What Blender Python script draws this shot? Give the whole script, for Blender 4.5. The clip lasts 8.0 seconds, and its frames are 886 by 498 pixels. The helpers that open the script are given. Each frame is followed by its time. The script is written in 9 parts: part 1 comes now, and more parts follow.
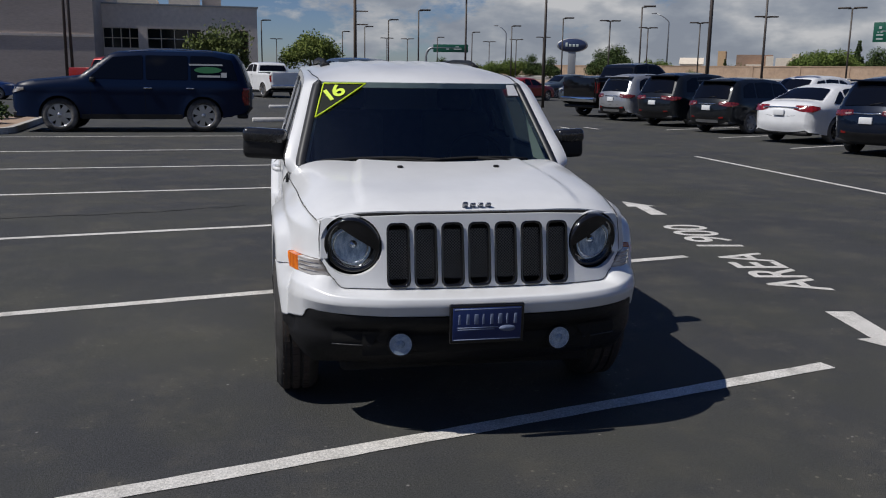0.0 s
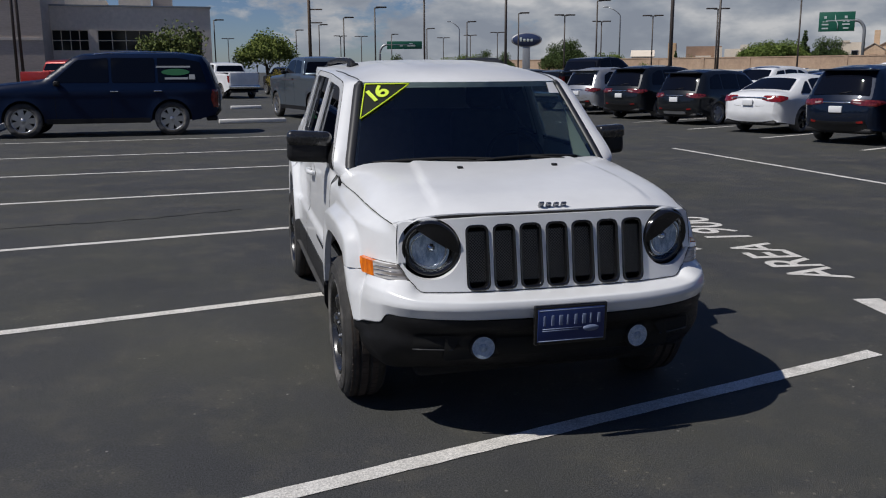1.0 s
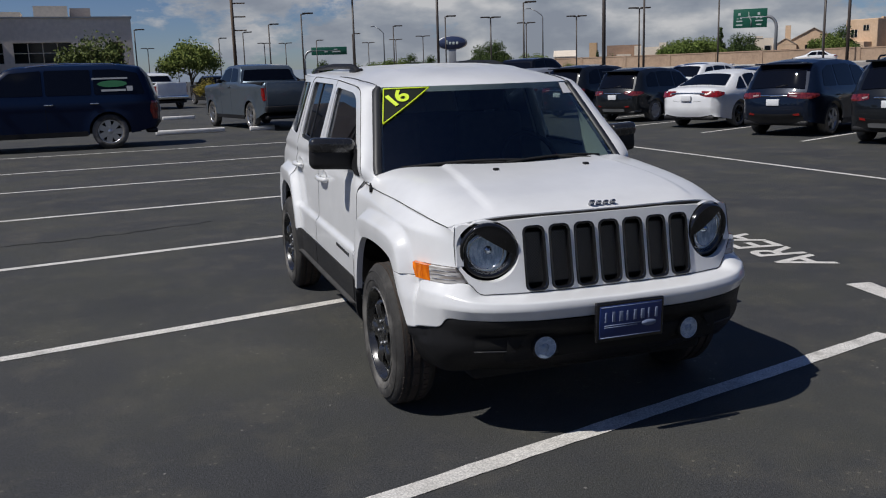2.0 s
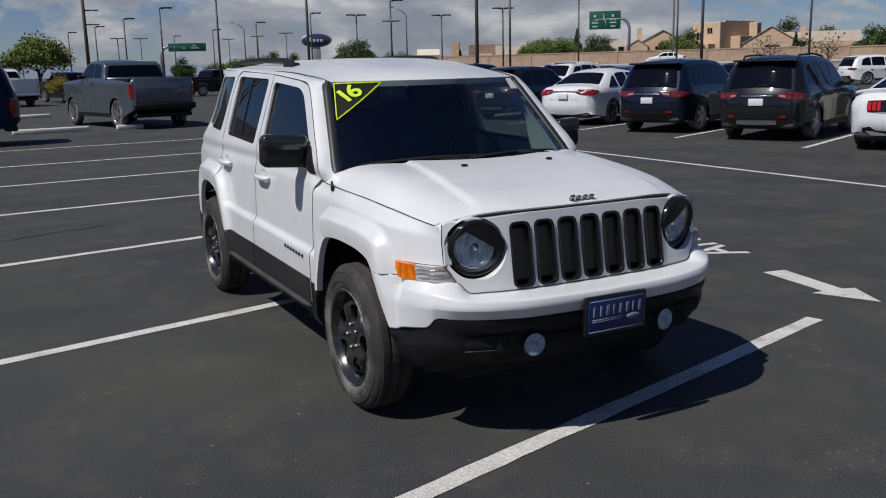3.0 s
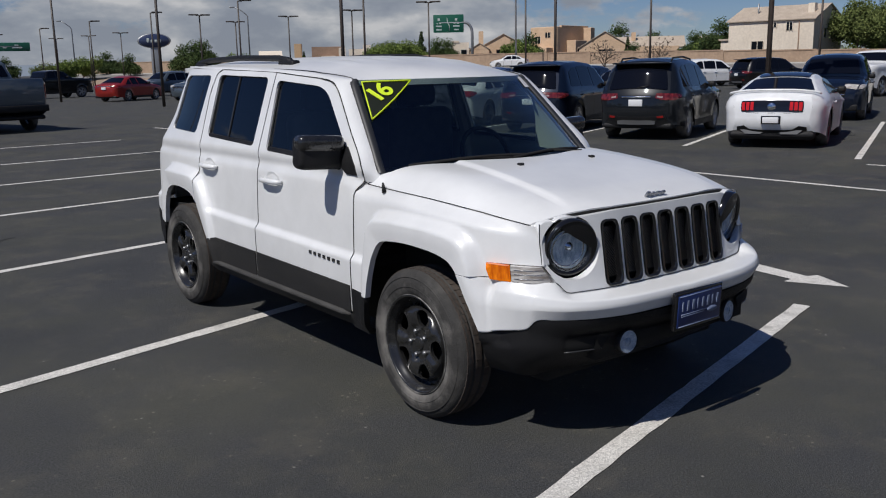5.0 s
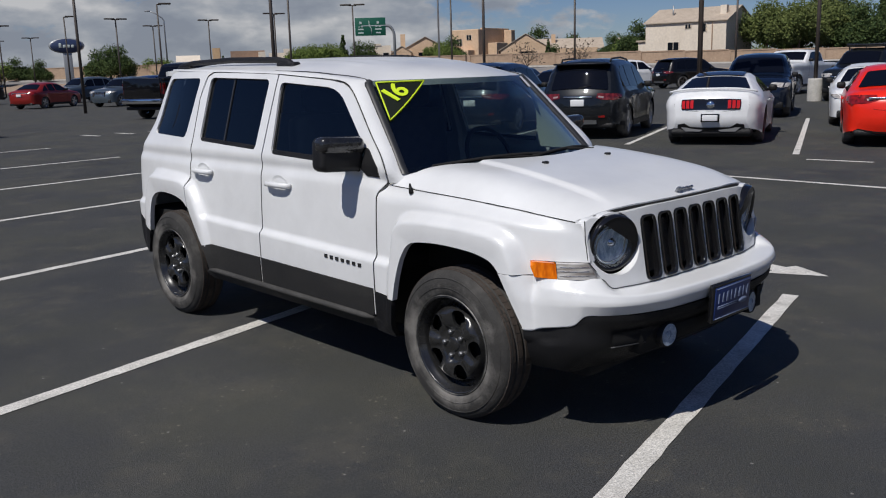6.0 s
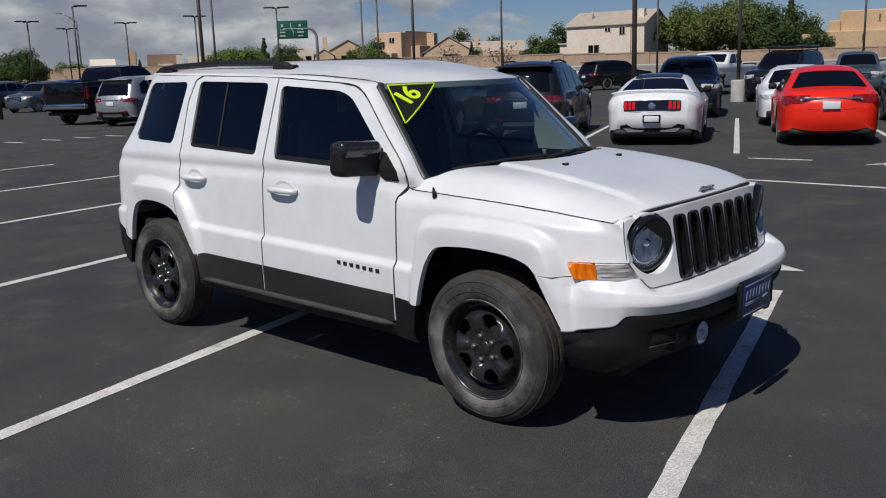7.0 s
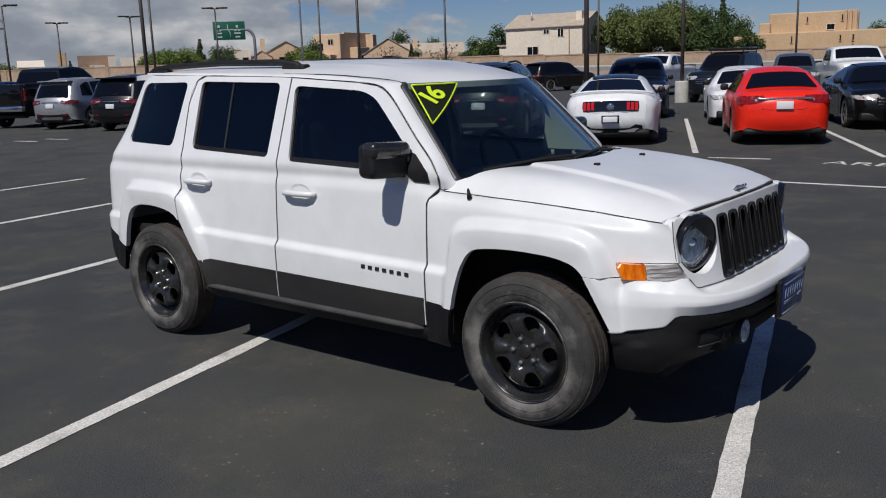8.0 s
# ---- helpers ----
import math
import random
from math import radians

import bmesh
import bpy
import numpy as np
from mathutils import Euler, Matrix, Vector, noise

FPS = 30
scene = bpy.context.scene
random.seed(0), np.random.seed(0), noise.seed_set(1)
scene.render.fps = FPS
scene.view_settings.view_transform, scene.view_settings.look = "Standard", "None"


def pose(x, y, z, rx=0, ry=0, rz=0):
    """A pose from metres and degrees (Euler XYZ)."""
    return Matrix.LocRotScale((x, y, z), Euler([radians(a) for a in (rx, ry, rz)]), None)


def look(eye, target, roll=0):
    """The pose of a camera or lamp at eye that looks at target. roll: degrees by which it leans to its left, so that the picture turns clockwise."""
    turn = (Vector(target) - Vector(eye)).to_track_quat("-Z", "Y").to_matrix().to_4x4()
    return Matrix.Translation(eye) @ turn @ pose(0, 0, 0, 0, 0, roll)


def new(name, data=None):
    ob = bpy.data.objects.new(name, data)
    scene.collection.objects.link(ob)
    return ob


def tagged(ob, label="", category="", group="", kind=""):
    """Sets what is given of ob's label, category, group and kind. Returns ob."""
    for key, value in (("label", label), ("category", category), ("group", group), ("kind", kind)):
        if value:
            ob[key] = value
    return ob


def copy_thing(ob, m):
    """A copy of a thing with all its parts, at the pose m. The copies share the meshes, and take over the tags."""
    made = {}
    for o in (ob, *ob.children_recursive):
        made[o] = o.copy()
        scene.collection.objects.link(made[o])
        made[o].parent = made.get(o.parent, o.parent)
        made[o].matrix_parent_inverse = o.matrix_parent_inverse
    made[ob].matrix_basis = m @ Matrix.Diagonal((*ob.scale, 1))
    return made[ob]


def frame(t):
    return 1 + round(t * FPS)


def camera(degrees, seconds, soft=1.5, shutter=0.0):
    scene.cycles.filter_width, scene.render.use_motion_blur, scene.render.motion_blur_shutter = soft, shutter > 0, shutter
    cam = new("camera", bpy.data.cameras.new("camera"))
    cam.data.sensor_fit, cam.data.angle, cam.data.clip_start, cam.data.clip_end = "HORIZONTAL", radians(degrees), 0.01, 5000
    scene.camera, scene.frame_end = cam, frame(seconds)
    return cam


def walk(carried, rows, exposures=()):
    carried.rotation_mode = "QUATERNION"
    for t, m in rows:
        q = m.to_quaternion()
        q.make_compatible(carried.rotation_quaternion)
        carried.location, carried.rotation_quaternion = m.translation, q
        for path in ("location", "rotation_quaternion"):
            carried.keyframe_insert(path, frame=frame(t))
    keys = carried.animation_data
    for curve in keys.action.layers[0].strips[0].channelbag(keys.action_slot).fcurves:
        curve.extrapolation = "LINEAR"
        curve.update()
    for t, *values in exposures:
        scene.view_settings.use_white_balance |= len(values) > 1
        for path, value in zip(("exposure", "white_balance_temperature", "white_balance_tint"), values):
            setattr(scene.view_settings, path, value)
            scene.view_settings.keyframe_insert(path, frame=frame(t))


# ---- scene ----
cam = camera(53.5, 8.0, 1.1)
PATH = [
    (0, (-0.856, -4.271, 1.541), (-0.477, -2.346, 1.151), 0.8),
    (0.5, (-1.053, -4.177, 1.551), (-0.585, -2.273, 1.156), 0.3),
    (1, (-1.343, -4.108, 1.551), (-0.868, -2.206, 1.154), -0.3),
    (1.5, (-1.622, -4.055, 1.558), (-1.095, -2.166, 1.166), -1.2),
    (3, (-2.261, -3.672, 1.55), (-1.355, -1.935, 1.147), -1.4),
    (3.5, (-2.501, -3.533, 1.55), (-1.471, -1.868, 1.144), -0.9),
    (4, (-2.672, -3.351, 1.535), (-1.605, -1.709, 1.13), -1.1),
    (4.5, (-2.846, -3.197, 1.549), (-1.708, -1.603, 1.143), -1.0),
    (6, (-3.401, -2.722, 1.544), (-2.069, -1.286, 1.141), -1.7),
    (6.5, (-3.525, -2.548, 1.553), (-2.108, -1.196, 1.15), -1.6),
    (7, (-3.696, -2.369, 1.556), (-2.243, -1.055, 1.154), -1.9),
    (7.5, (-3.826, -2.188, 1.559), (-2.321, -0.934, 1.157), -1.7),
    (8, (-3.914, -1.989, 1.559), (-2.372, -0.78, 1.156), -1.9),
]
walk(cam, [(t, look(eye, target, roll)) for t, eye, target, roll in PATH])
# ---- world, sun ----
SUN_TO = Vector((-0.745, -0.11, 1.0)).normalized()
world = bpy.data.worlds.new("sky")
scene.world = world
world.use_nodes = True


def sky_nodes():
    nt = world.node_tree
    nt.nodes.clear()
    n = nt.nodes.new
    link = nt.links.new
    out = n("ShaderNodeOutputWorld")
    bg = n("ShaderNodeBackground")
    bg.inputs["Strength"].default_value = 0.048
    sky = n("ShaderNodeTexSky")
    sky.sky_type = 'NISHITA'
    sky.sun_disc = False
    sky.sun_elevation = math.asin(SUN_TO.z)
    sky.sun_rotation = math.atan2(SUN_TO.x, SUN_TO.y)
    sky.altitude = 1600
    sky.air_density = 1.0
    sky.dust_density = 0.9
    sky.ozone_density = 4.0
    co = n("ShaderNodeTexCoord")
    sep = n("ShaderNodeSeparateXYZ")
    link(co.outputs["Generated"], sep.inputs[0])

    def calc(op, a, b, clamp=False):
        m = n("ShaderNodeMath")
        m.operation = op
        m.use_clamp = clamp
        for k, v in enumerate((a, b)):
            if isinstance(v, (int, float)):
                m.inputs[k].default_value = v
            elif v is not None:
                link(v, m.inputs[k])
        return m.outputs[0]

    # heaps of cloud stand over the horizon, wider than high
    comb = n("ShaderNodeCombineXYZ")
    link(sep.outputs["X"], comb.inputs[0])
    link(sep.outputs["Y"], comb.inputs[1])
    link(calc('MULTIPLY', sep.outputs["Z"], 2.3), comb.inputs[2])

    def fog(scale, detail, rough, shift):
        mp = n("ShaderNodeMapping")
        mp.inputs["Location"].default_value = shift
        link(comb.outputs[0], mp.inputs[0])
        t = n("ShaderNodeTexNoise")
        t.inputs["Scale"].default_value = scale
        t.inputs["Detail"].default_value = detail
        t.inputs["Roughness"].default_value = rough
        link(mp.outputs[0], t.inputs["Vector"])
        return t.outputs["Fac"]

    def ramp(v, stops):
        r = n("ShaderNodeValToRGB")
        while len(r.color_ramp.elements) < len(stops):
            r.color_ramp.elements.new(0.5)
        for e, (p, c) in zip(r.color_ramp.elements, stops):
            e.position, e.color = p, (*c, 1)
        link(v, r.inputs[0])
        return r.outputs[0]

    # the cloud lies over the far side, with more added behind; overhead and towards the sun the sky is clear
    bank = calc('ADD', calc('MULTIPLY', sep.outputs["X"], 0.454), calc('MULTIPLY', sep.outputs["Y"], 0.891))
    bank = calc('MULTIPLY', calc('SUBTRACT', bank, 0.922), 2.0)
    bank = calc('MINIMUM', calc('MAXIMUM', bank, -0.13), 0.12)
    # unseen cloud added behind to throw more light on the white SUV's front
    rear = calc('MULTIPLY', calc('SUBTRACT', calc('MULTIPLY', sep.outputs["Y"], -1.0), 0.55), 0.6)
    bank = calc('MAXIMUM', bank, calc('MINIMUM', rear, 0.10))
    bank = calc('SUBTRACT', bank, calc('MULTIPLY', calc('MAXIMUM', calc('SUBTRACT', sep.outputs["Z"], 0.14), 0.0), 0.9))
    cover = ramp(calc('ADD', fog(9.0, 10, 0.62, (3.1, 7.7, 0.0)), bank), ((0.470, (0, 0, 0)), (0.560, (1, 1, 1))))
    # sunlit heads are white, the undersides grey
    tone = ramp(fog(13.0, 8, 0.52, (1.0, 2.0, 0.4)), ((0.36, (4.7, 5.2, 6.2)), (0.47, (5.9, 6.4, 7.3)), (0.56, (7.7, 8.0, 8.6)), (0.66, (10.8, 10.8, 11.0))))
    mix = n("ShaderNodeMix")
    mix.data_type = 'RGBA'
    link(calc('MULTIPLY', cover, 0.93), mix.inputs["Factor"])
    sat = n("ShaderNodeHueSaturation")
    sat.inputs["Hue"].default_value = 0.506
    sat.inputs["Saturation"].default_value = 1.12
    link(sky.outputs[0], sat.inputs["Color"])
    clear = n("ShaderNodeMix")
    clear.data_type, clear.blend_type = 'RGBA', 'MULTIPLY'
    clear.inputs["Factor"].default_value = 1.0
    clear.inputs["B"].default_value = (0.92, 0.95, 1.12, 1)
    link(sat.outputs[0], clear.inputs["A"])
    link(clear.outputs["Result"], mix.inputs["A"])
    link(tone, mix.inputs["B"])
    link(mix.outputs["Result"], bg.inputs["Color"])
    link(bg.outputs[0], out.inputs[0])


sky_nodes()
sun = bpy.data.lights.new("sun", 'SUN')
sun.energy, sun.angle, sun.color = 3.7, radians(0.5), (1.0, 0.965, 0.92)
sun_ob = new("sun", sun)
sun_ob.matrix_world = look(SUN_TO * 50, (0, 0, 0))


# ---- materials ----
def principled(name, colour=(0.8, 0.8, 0.8), rough=0.5, metal=0.0, coat=0.0, spec=0.5):
    m = bpy.data.materials.new(name)
    m.use_nodes = True
    b = m.node_tree.nodes["Principled BSDF"]
    b.inputs["Base Color"].default_value = (*colour, 1)
    b.inputs["Roughness"].default_value = rough
    b.inputs["Metallic"].default_value = metal
    b.inputs["Coat Weight"].default_value = coat
    b.inputs["Coat Roughness"].default_value = 0.03
    b.inputs["Specular IOR Level"].default_value = spec
    return m


def vary(m, stops, scale=6.0, detail=6.0, bump=0.0, bump_scale=80.0, rough=None, second=None, stretch=None):
    """Noise-driven colour between stops [(position, colour)], with a second, finer multiplier, bump and roughness spread."""
    nt = m.node_tree
    n, link = nt.nodes.new, nt.links.new
    b = nt.nodes["Principled BSDF"]
    co = n("ShaderNodeTexCoord")
    src = co.outputs["Object"]
    if stretch:
        mp = n("ShaderNodeMapping")
        mp.inputs["Scale"].default_value = stretch
        link(src, mp.inputs[0])
        src = mp.outputs[0]
    t = n("ShaderNodeTexNoise")
    t.inputs["Scale"].default_value = scale
    t.inputs["Detail"].default_value = detail
    t.inputs["Roughness"].default_value = 0.62
    link(src, t.inputs["Vector"])
    r = n("ShaderNodeValToRGB")
    while len(r.color_ramp.elements) < len(stops):
        r.color_ramp.elements.new(0.5)
    for e, (p, c) in zip(r.color_ramp.elements, stops):
        e.position, e.color = p, (*c, 1)
    link(t.outputs["Fac"], r.inputs[0])
    colour = r.outputs[0]
    if second:
        t2 = n("ShaderNodeTexNoise")
        t2.inputs["Scale"].default_value = second[0]
        t2.inputs["Detail"].default_value = 4
        link(src, t2.inputs["Vector"])
        mr = n("ShaderNodeMapRange")
        mr.inputs["From Min"].default_value, mr.inputs["From Max"].default_value = 0.3, 0.7
        mr.inputs["To Min"].default_value, mr.inputs["To Max"].default_value = 1 - second[1], 1 + second[1]
        link(t2.outputs["Fac"], mr.inputs["Value"])
        mx = n("ShaderNodeMix")
        mx.data_type, mx.blend_type = 'RGBA', 'MULTIPLY'
        mx.inputs["Factor"].default_value = 1
        link(colour, mx.inputs["A"])
        link(mr.outputs[0], mx.inputs["B"])
        colour = mx.outputs["Result"]
    link(colour, b.inputs["Base Color"])
    if rough:
        mr = n("ShaderNodeMapRange")
        mr.inputs["To Min"].default_value, mr.inputs["To Max"].default_value = rough
        link(t.outputs["Fac"], mr.inputs["Value"])
        link(mr.outputs[0], b.inputs["Roughness"])
    if bump:
        t3 = n("ShaderNodeTexNoise")
        t3.inputs["Scale"].default_value = bump_scale
        t3.inputs["Detail"].default_value = 3
        link(src, t3.inputs["Vector"])
        bp = n("ShaderNodeBump")
        bp.inputs["Strength"].default_value = bump
        bp.inputs["Distance"].default_value = 0.01
        link(t3.outputs["Fac"], bp.inputs["Height"])
        link(bp.outputs[0], b.inputs["Normal"])
    return m


def paint(name, c, rough=0.35, metal=0.0):
    m = principled(name, c, rough, metal, 1.0)
    lo = tuple(v * 0.92 for v in c)
    hi = tuple(min(1, v * 1.05) for v in c)
    return vary(m, ((0.3, lo), (0.7, hi)), 3.0, 5, rough=(rough - 0.05, rough + 0.1))


def glass(name, tint, gloss=1.0, dust=0.0, base=0.06):
    """Tinted car glass: a thin pane that lets some light through and mirrors the sky by Fresnel."""
    m = bpy.data.materials.new(name)
    m.use_nodes = True
    nt = m.node_tree
    nt.nodes.clear()
    n, link = nt.nodes.new, nt.links.new
    out, mix = n("ShaderNodeOutputMaterial"), n("ShaderNodeMixShader")
    tr, gl, fr = n("ShaderNodeBsdfTransparent"), n("ShaderNodeBsdfGlossy"), n("ShaderNodeLayerWeight")
    tr.inputs[0].default_value = (*tint, 1)
    gl.inputs["Roughness"].default_value = 0.01
    gl.inputs["Color"].default_value = (gloss, gloss, gloss, 1)
    fr.inputs["Blend"].default_value = 0.5
    pw, ad = n("ShaderNodeMath"), n("ShaderNodeMath")
    pw.operation, pw.inputs[1].default_value = 'POWER', 5.0
    ad.operation, ad.inputs[1].default_value, ad.inputs[2].default_value = 'MULTIPLY_ADD', 0.93, base
    link(fr.outputs["Facing"], pw.inputs[0])
    link(pw.outputs[0], ad.inputs[0])
    link(ad.outputs[0], mix.inputs[0])
    clear = tr.outputs[0]
    # mixes that share of pale green translucency into the pane
    if dust:
        tl, md = n("ShaderNodeBsdfTranslucent"), n("ShaderNodeMixShader")
        tl.inputs["Color"].default_value = (0.78, 0.92, 0.85, 1)
        md.inputs[0].default_value = dust
        link(clear, md.inputs[1])
        link(tl.outputs[0], md.inputs[2])
        clear = md.outputs[0]
    link(clear, mix.inputs[1])
    link(gl.outputs[0], mix.inputs[2])
    link(mix.outputs[0], out.inputs[0])
    return m


def asphalt():
    """Sealed asphalt: broad tone patches, pale dusty stains, fine grit and a few pale stones."""
    m = vary(principled("asphalt", rough=0.85), ((0.34, (0.034, 0.0355, 0.037)), (0.46, (0.042, 0.0435, 0.0455)), (0.56, (0.049, 0.050, 0.050)), (0.66, (0.060, 0.060, 0.056))),
             0.55, 12, bump=0.7, bump_scale=260, rough=(0.7, 0.95), second=(120, 0.62))
    nt = m.node_tree
    n, link = nt.nodes.new, nt.links.new
    b = nt.nodes["Principled BSDF"]
    base = b.inputs["Base Color"].links[0].from_socket
    co = n("ShaderNodeTexCoord")
    st = n("ShaderNodeTexNoise")
    st.inputs["Scale"].default_value, st.inputs["Detail"].default_value, st.inputs["Roughness"].default_value = 1.7, 9, 0.72
    link(co.outputs["Object"], st.inputs["Vector"])
    r1 = n("ShaderNodeValToRGB")
    r1.color_ramp.elements[0].position, r1.color_ramp.elements[1].position = 0.49, 0.64
    link(st.outputs["Fac"], r1.inputs[0])
    mx = n("ShaderNodeMix")
    mx.data_type = 'RGBA'
    mx.inputs["B"].default_value = (0.115, 0.105, 0.080, 1)
    h = n("ShaderNodeMath")
    h.operation = 'MULTIPLY'
    h.inputs[1].default_value = 0.42
    link(r1.outputs[0], h.inputs[0])
    link(h.outputs[0], mx.inputs["Factor"])
    link(base, mx.inputs["A"])
    # broad olive-brown dust where water has stood
    pd, r3, m3 = n("ShaderNodeTexNoise"), n("ShaderNodeValToRGB"), n("ShaderNodeMix")
    pd.inputs["Scale"].default_value, pd.inputs["Detail"].default_value, pd.inputs["Roughness"].default_value = 0.60, 10, 0.66
    mp = n("ShaderNodeMapping")
    mp.inputs["Location"].default_value = (4.7, 1.9, 0.0)
    link(co.outputs["Object"], mp.inputs[0])
    link(mp.outputs[0], pd.inputs["Vector"])
    r3.color_ramp.elements[0].position, r3.color_ramp.elements[0].color = 0.44, (0, 0, 0, 1)
    r3.color_ramp.elements[1].position, r3.color_ramp.elements[1].color = 0.60, (0.42, 0.42, 0.42, 1)
    link(pd.outputs["Fac"], r3.inputs[0])
    m3.data_type = 'RGBA'
    m3.inputs["B"].default_value = (0.062, 0.062, 0.044, 1)
    link(r3.outputs[0], m3.inputs["Factor"])
    link(mx.outputs["Result"], m3.inputs["A"])
    mx = m3
    vo = n("ShaderNodeTexVoronoi")
    vo.inputs["Scale"].default_value = 5.5
    link(co.outputs["Object"], vo.inputs["Vector"])
    r2 = n("ShaderNodeValToRGB")
    r2.color_ramp.elements[0].position, r2.color_ramp.elements[0].color = 0.022, (0.9, 0.9, 0.9, 1)
    r2.color_ramp.elements[1].position, r2.color_ramp.elements[1].color = 0.045, (0, 0, 0, 1)
    link(vo.outputs["Distance"], r2.inputs[0])
    m2 = n("ShaderNodeMix")
    m2.data_type = 'RGBA'
    m2.inputs["B"].default_value = (0.27, 0.26, 0.24, 1)
    link(r2.outputs[0], m2.inputs["Factor"])
    link(mx.outputs["Result"], m2.inputs["A"])
    # loose grit gathers in the dusty places
    gv, gr, gm, ga = n("ShaderNodeTexVoronoi"), n("ShaderNodeValToRGB"), n("ShaderNodeMath"), n("ShaderNodeMix")
    gv.inputs["Scale"].default_value = 21.0
    link(co.outputs["Object"], gv.inputs["Vector"])
    gr.color_ramp.elements[0].position, gr.color_ramp.elements[0].color = 0.10, (1, 1, 1, 1)
    gr.color_ramp.elements[1].position, gr.color_ramp.elements[1].color = 0.20, (0, 0, 0, 1)
    link(gv.outputs["Distance"], gr.inputs[0])
    gm.operation = 'MULTIPLY'
    link(gr.outputs[0], gm.inputs[0])
    link(r1.outputs[0], gm.inputs[1])
    ga.data_type = 'RGBA'
    ga.inputs["B"].default_value = (0.19, 0.175, 0.14, 1)
    link(gm.outputs[0], ga.inputs["Factor"])
    link(m2.outputs["Result"], ga.inputs["A"])
    link(ga.outputs["Result"], b.inputs["Base Color"])
    return m


M_ASPHALT = asphalt()
M_LINE = vary(principled("road paint", rough=0.7), ((0.30, (0.38, 0.37, 0.34)), (0.44, (0.60, 0.58, 0.54)), (0.7, (0.72, 0.70, 0.66))), 5, 10, bump=0.5, bump_scale=150, second=(130, 0.34))
M_WHITE = paint("white car paint", (0.76, 0.77, 0.775), 0.3)
M_WHITE.node_tree.nodes["Principled BSDF"].inputs["Coat Weight"].default_value = 0.55
M_WHITE.node_tree.nodes["Principled BSDF"].inputs["Coat Roughness"].default_value = 0.08
M_PLASTIC = vary(principled("black grained plastic", rough=0.5, spec=0.3), ((0.3, (0.008, 0.008, 0.009)), (0.7, (0.015, 0.015, 0.016))), 9, 4, bump=0.3, bump_scale=500, rough=(0.42, 0.6))
M_CLAD = vary(principled("dusty black cladding", rough=0.6, spec=0.3), ((0.3, (0.016, 0.016, 0.0165)), (0.55, (0.023, 0.0225, 0.022)), (0.75, (0.036, 0.035, 0.033))), 5, 7, bump=0.3, bump_scale=500, rough=(0.5, 0.7), stretch=(1, 0.35, 1))
M_SILL = vary(principled("dust-grey sill plastic", rough=0.7, spec=0.3), ((0.3, (0.040, 0.039, 0.038)), (0.7, (0.072, 0.070, 0.067))), 7, 7, bump=0.3, bump_scale=400)
# chrome whose colour is darkened to stand in for mirrored dark ground
M_BADGE = principled("chrome badge darkened for reflection", (0.30, 0.31, 0.33), 0.22, 0.9)
M_SEAL = principled("rubber seal", (0.030, 0.031, 0.034), 0.45)
M_GLOSSBLACK = principled("gloss black", (0.008, 0.008, 0.009), 0.12, 0, 0.6)
M_SATIN = vary(principled("satin black steel", rough=0.3, coat=0.7), ((0.3, (0.012, 0.012, 0.013)), (0.62, (0.022, 0.022, 0.022)), (0.75, (0.045, 0.043, 0.040))), 14, 5, rough=(0.16, 0.36))
M_RUBBER = vary(principled("tyre rubber", rough=0.8), ((0.32, (0.015, 0.015, 0.015)), (0.52, (0.024, 0.023, 0.022)), (0.72, (0.060, 0.057, 0.053))), 7, 7, bump=0.3, bump_scale=120, rough=(0.7, 0.92), second=(40, 0.25))


def dusty_tyre():
    """Pale dust lies on the sidewall, most of it beside the rim."""
    nt = M_RUBBER.node_tree
    n, link = nt.nodes.new, nt.links.new
    b = nt.nodes["Principled BSDF"]
    base = b.inputs["Base Color"].links[0].from_socket
    co, sep, ln = n("ShaderNodeTexCoord"), n("ShaderNodeSeparateXYZ"), n("ShaderNodeVectorMath")
    cmb = n("ShaderNodeCombineXYZ")
    link(co.outputs["Object"], sep.inputs[0])
    link(sep.outputs["Y"], cmb.inputs[1])
    link(sep.outputs["Z"], cmb.inputs[2])
    ln.operation = 'LENGTH'
    link(cmb.outputs[0], ln.inputs[0])
    mr = n("ShaderNodeMapRange")
    mr.inputs["From Min"].default_value, mr.inputs["From Max"].default_value = 0.225, 0.335
    mr.inputs["To Min"].default_value, mr.inputs["To Max"].default_value = 0.16, -0.20
    link(ln.outputs["Value"], mr.inputs["Value"])
    t = n("ShaderNodeTexNoise")
    t.inputs["Scale"].default_value, t.inputs["Detail"].default_value, t.inputs["Roughness"].default_value = 6, 9, 0.68
    link(co.outputs["Object"], t.inputs["Vector"])
    ad, r = n("ShaderNodeMath"), n("ShaderNodeValToRGB")
    ad.operation = 'ADD'
    link(mr.outputs[0], ad.inputs[0])
    link(t.outputs["Fac"], ad.inputs[1])
    r.color_ramp.elements[0].position, r.color_ramp.elements[0].color = 0.46, (0.06, 0.06, 0.06, 1)
    r.color_ramp.elements[1].position, r.color_ramp.elements[1].color = 0.74, (0.85, 0.85, 0.85, 1)
    link(ad.outputs[0], r.inputs[0])
    mx = n("ShaderNodeMix")
    mx.data_type = 'RGBA'
    mx.inputs["B"].default_value = (0.21, 0.20, 0.185, 1)
    link(r.outputs[0], mx.inputs["Factor"])
    link(base, mx.inputs["A"])
    link(mx.outputs["Result"], b.inputs["Base Color"])


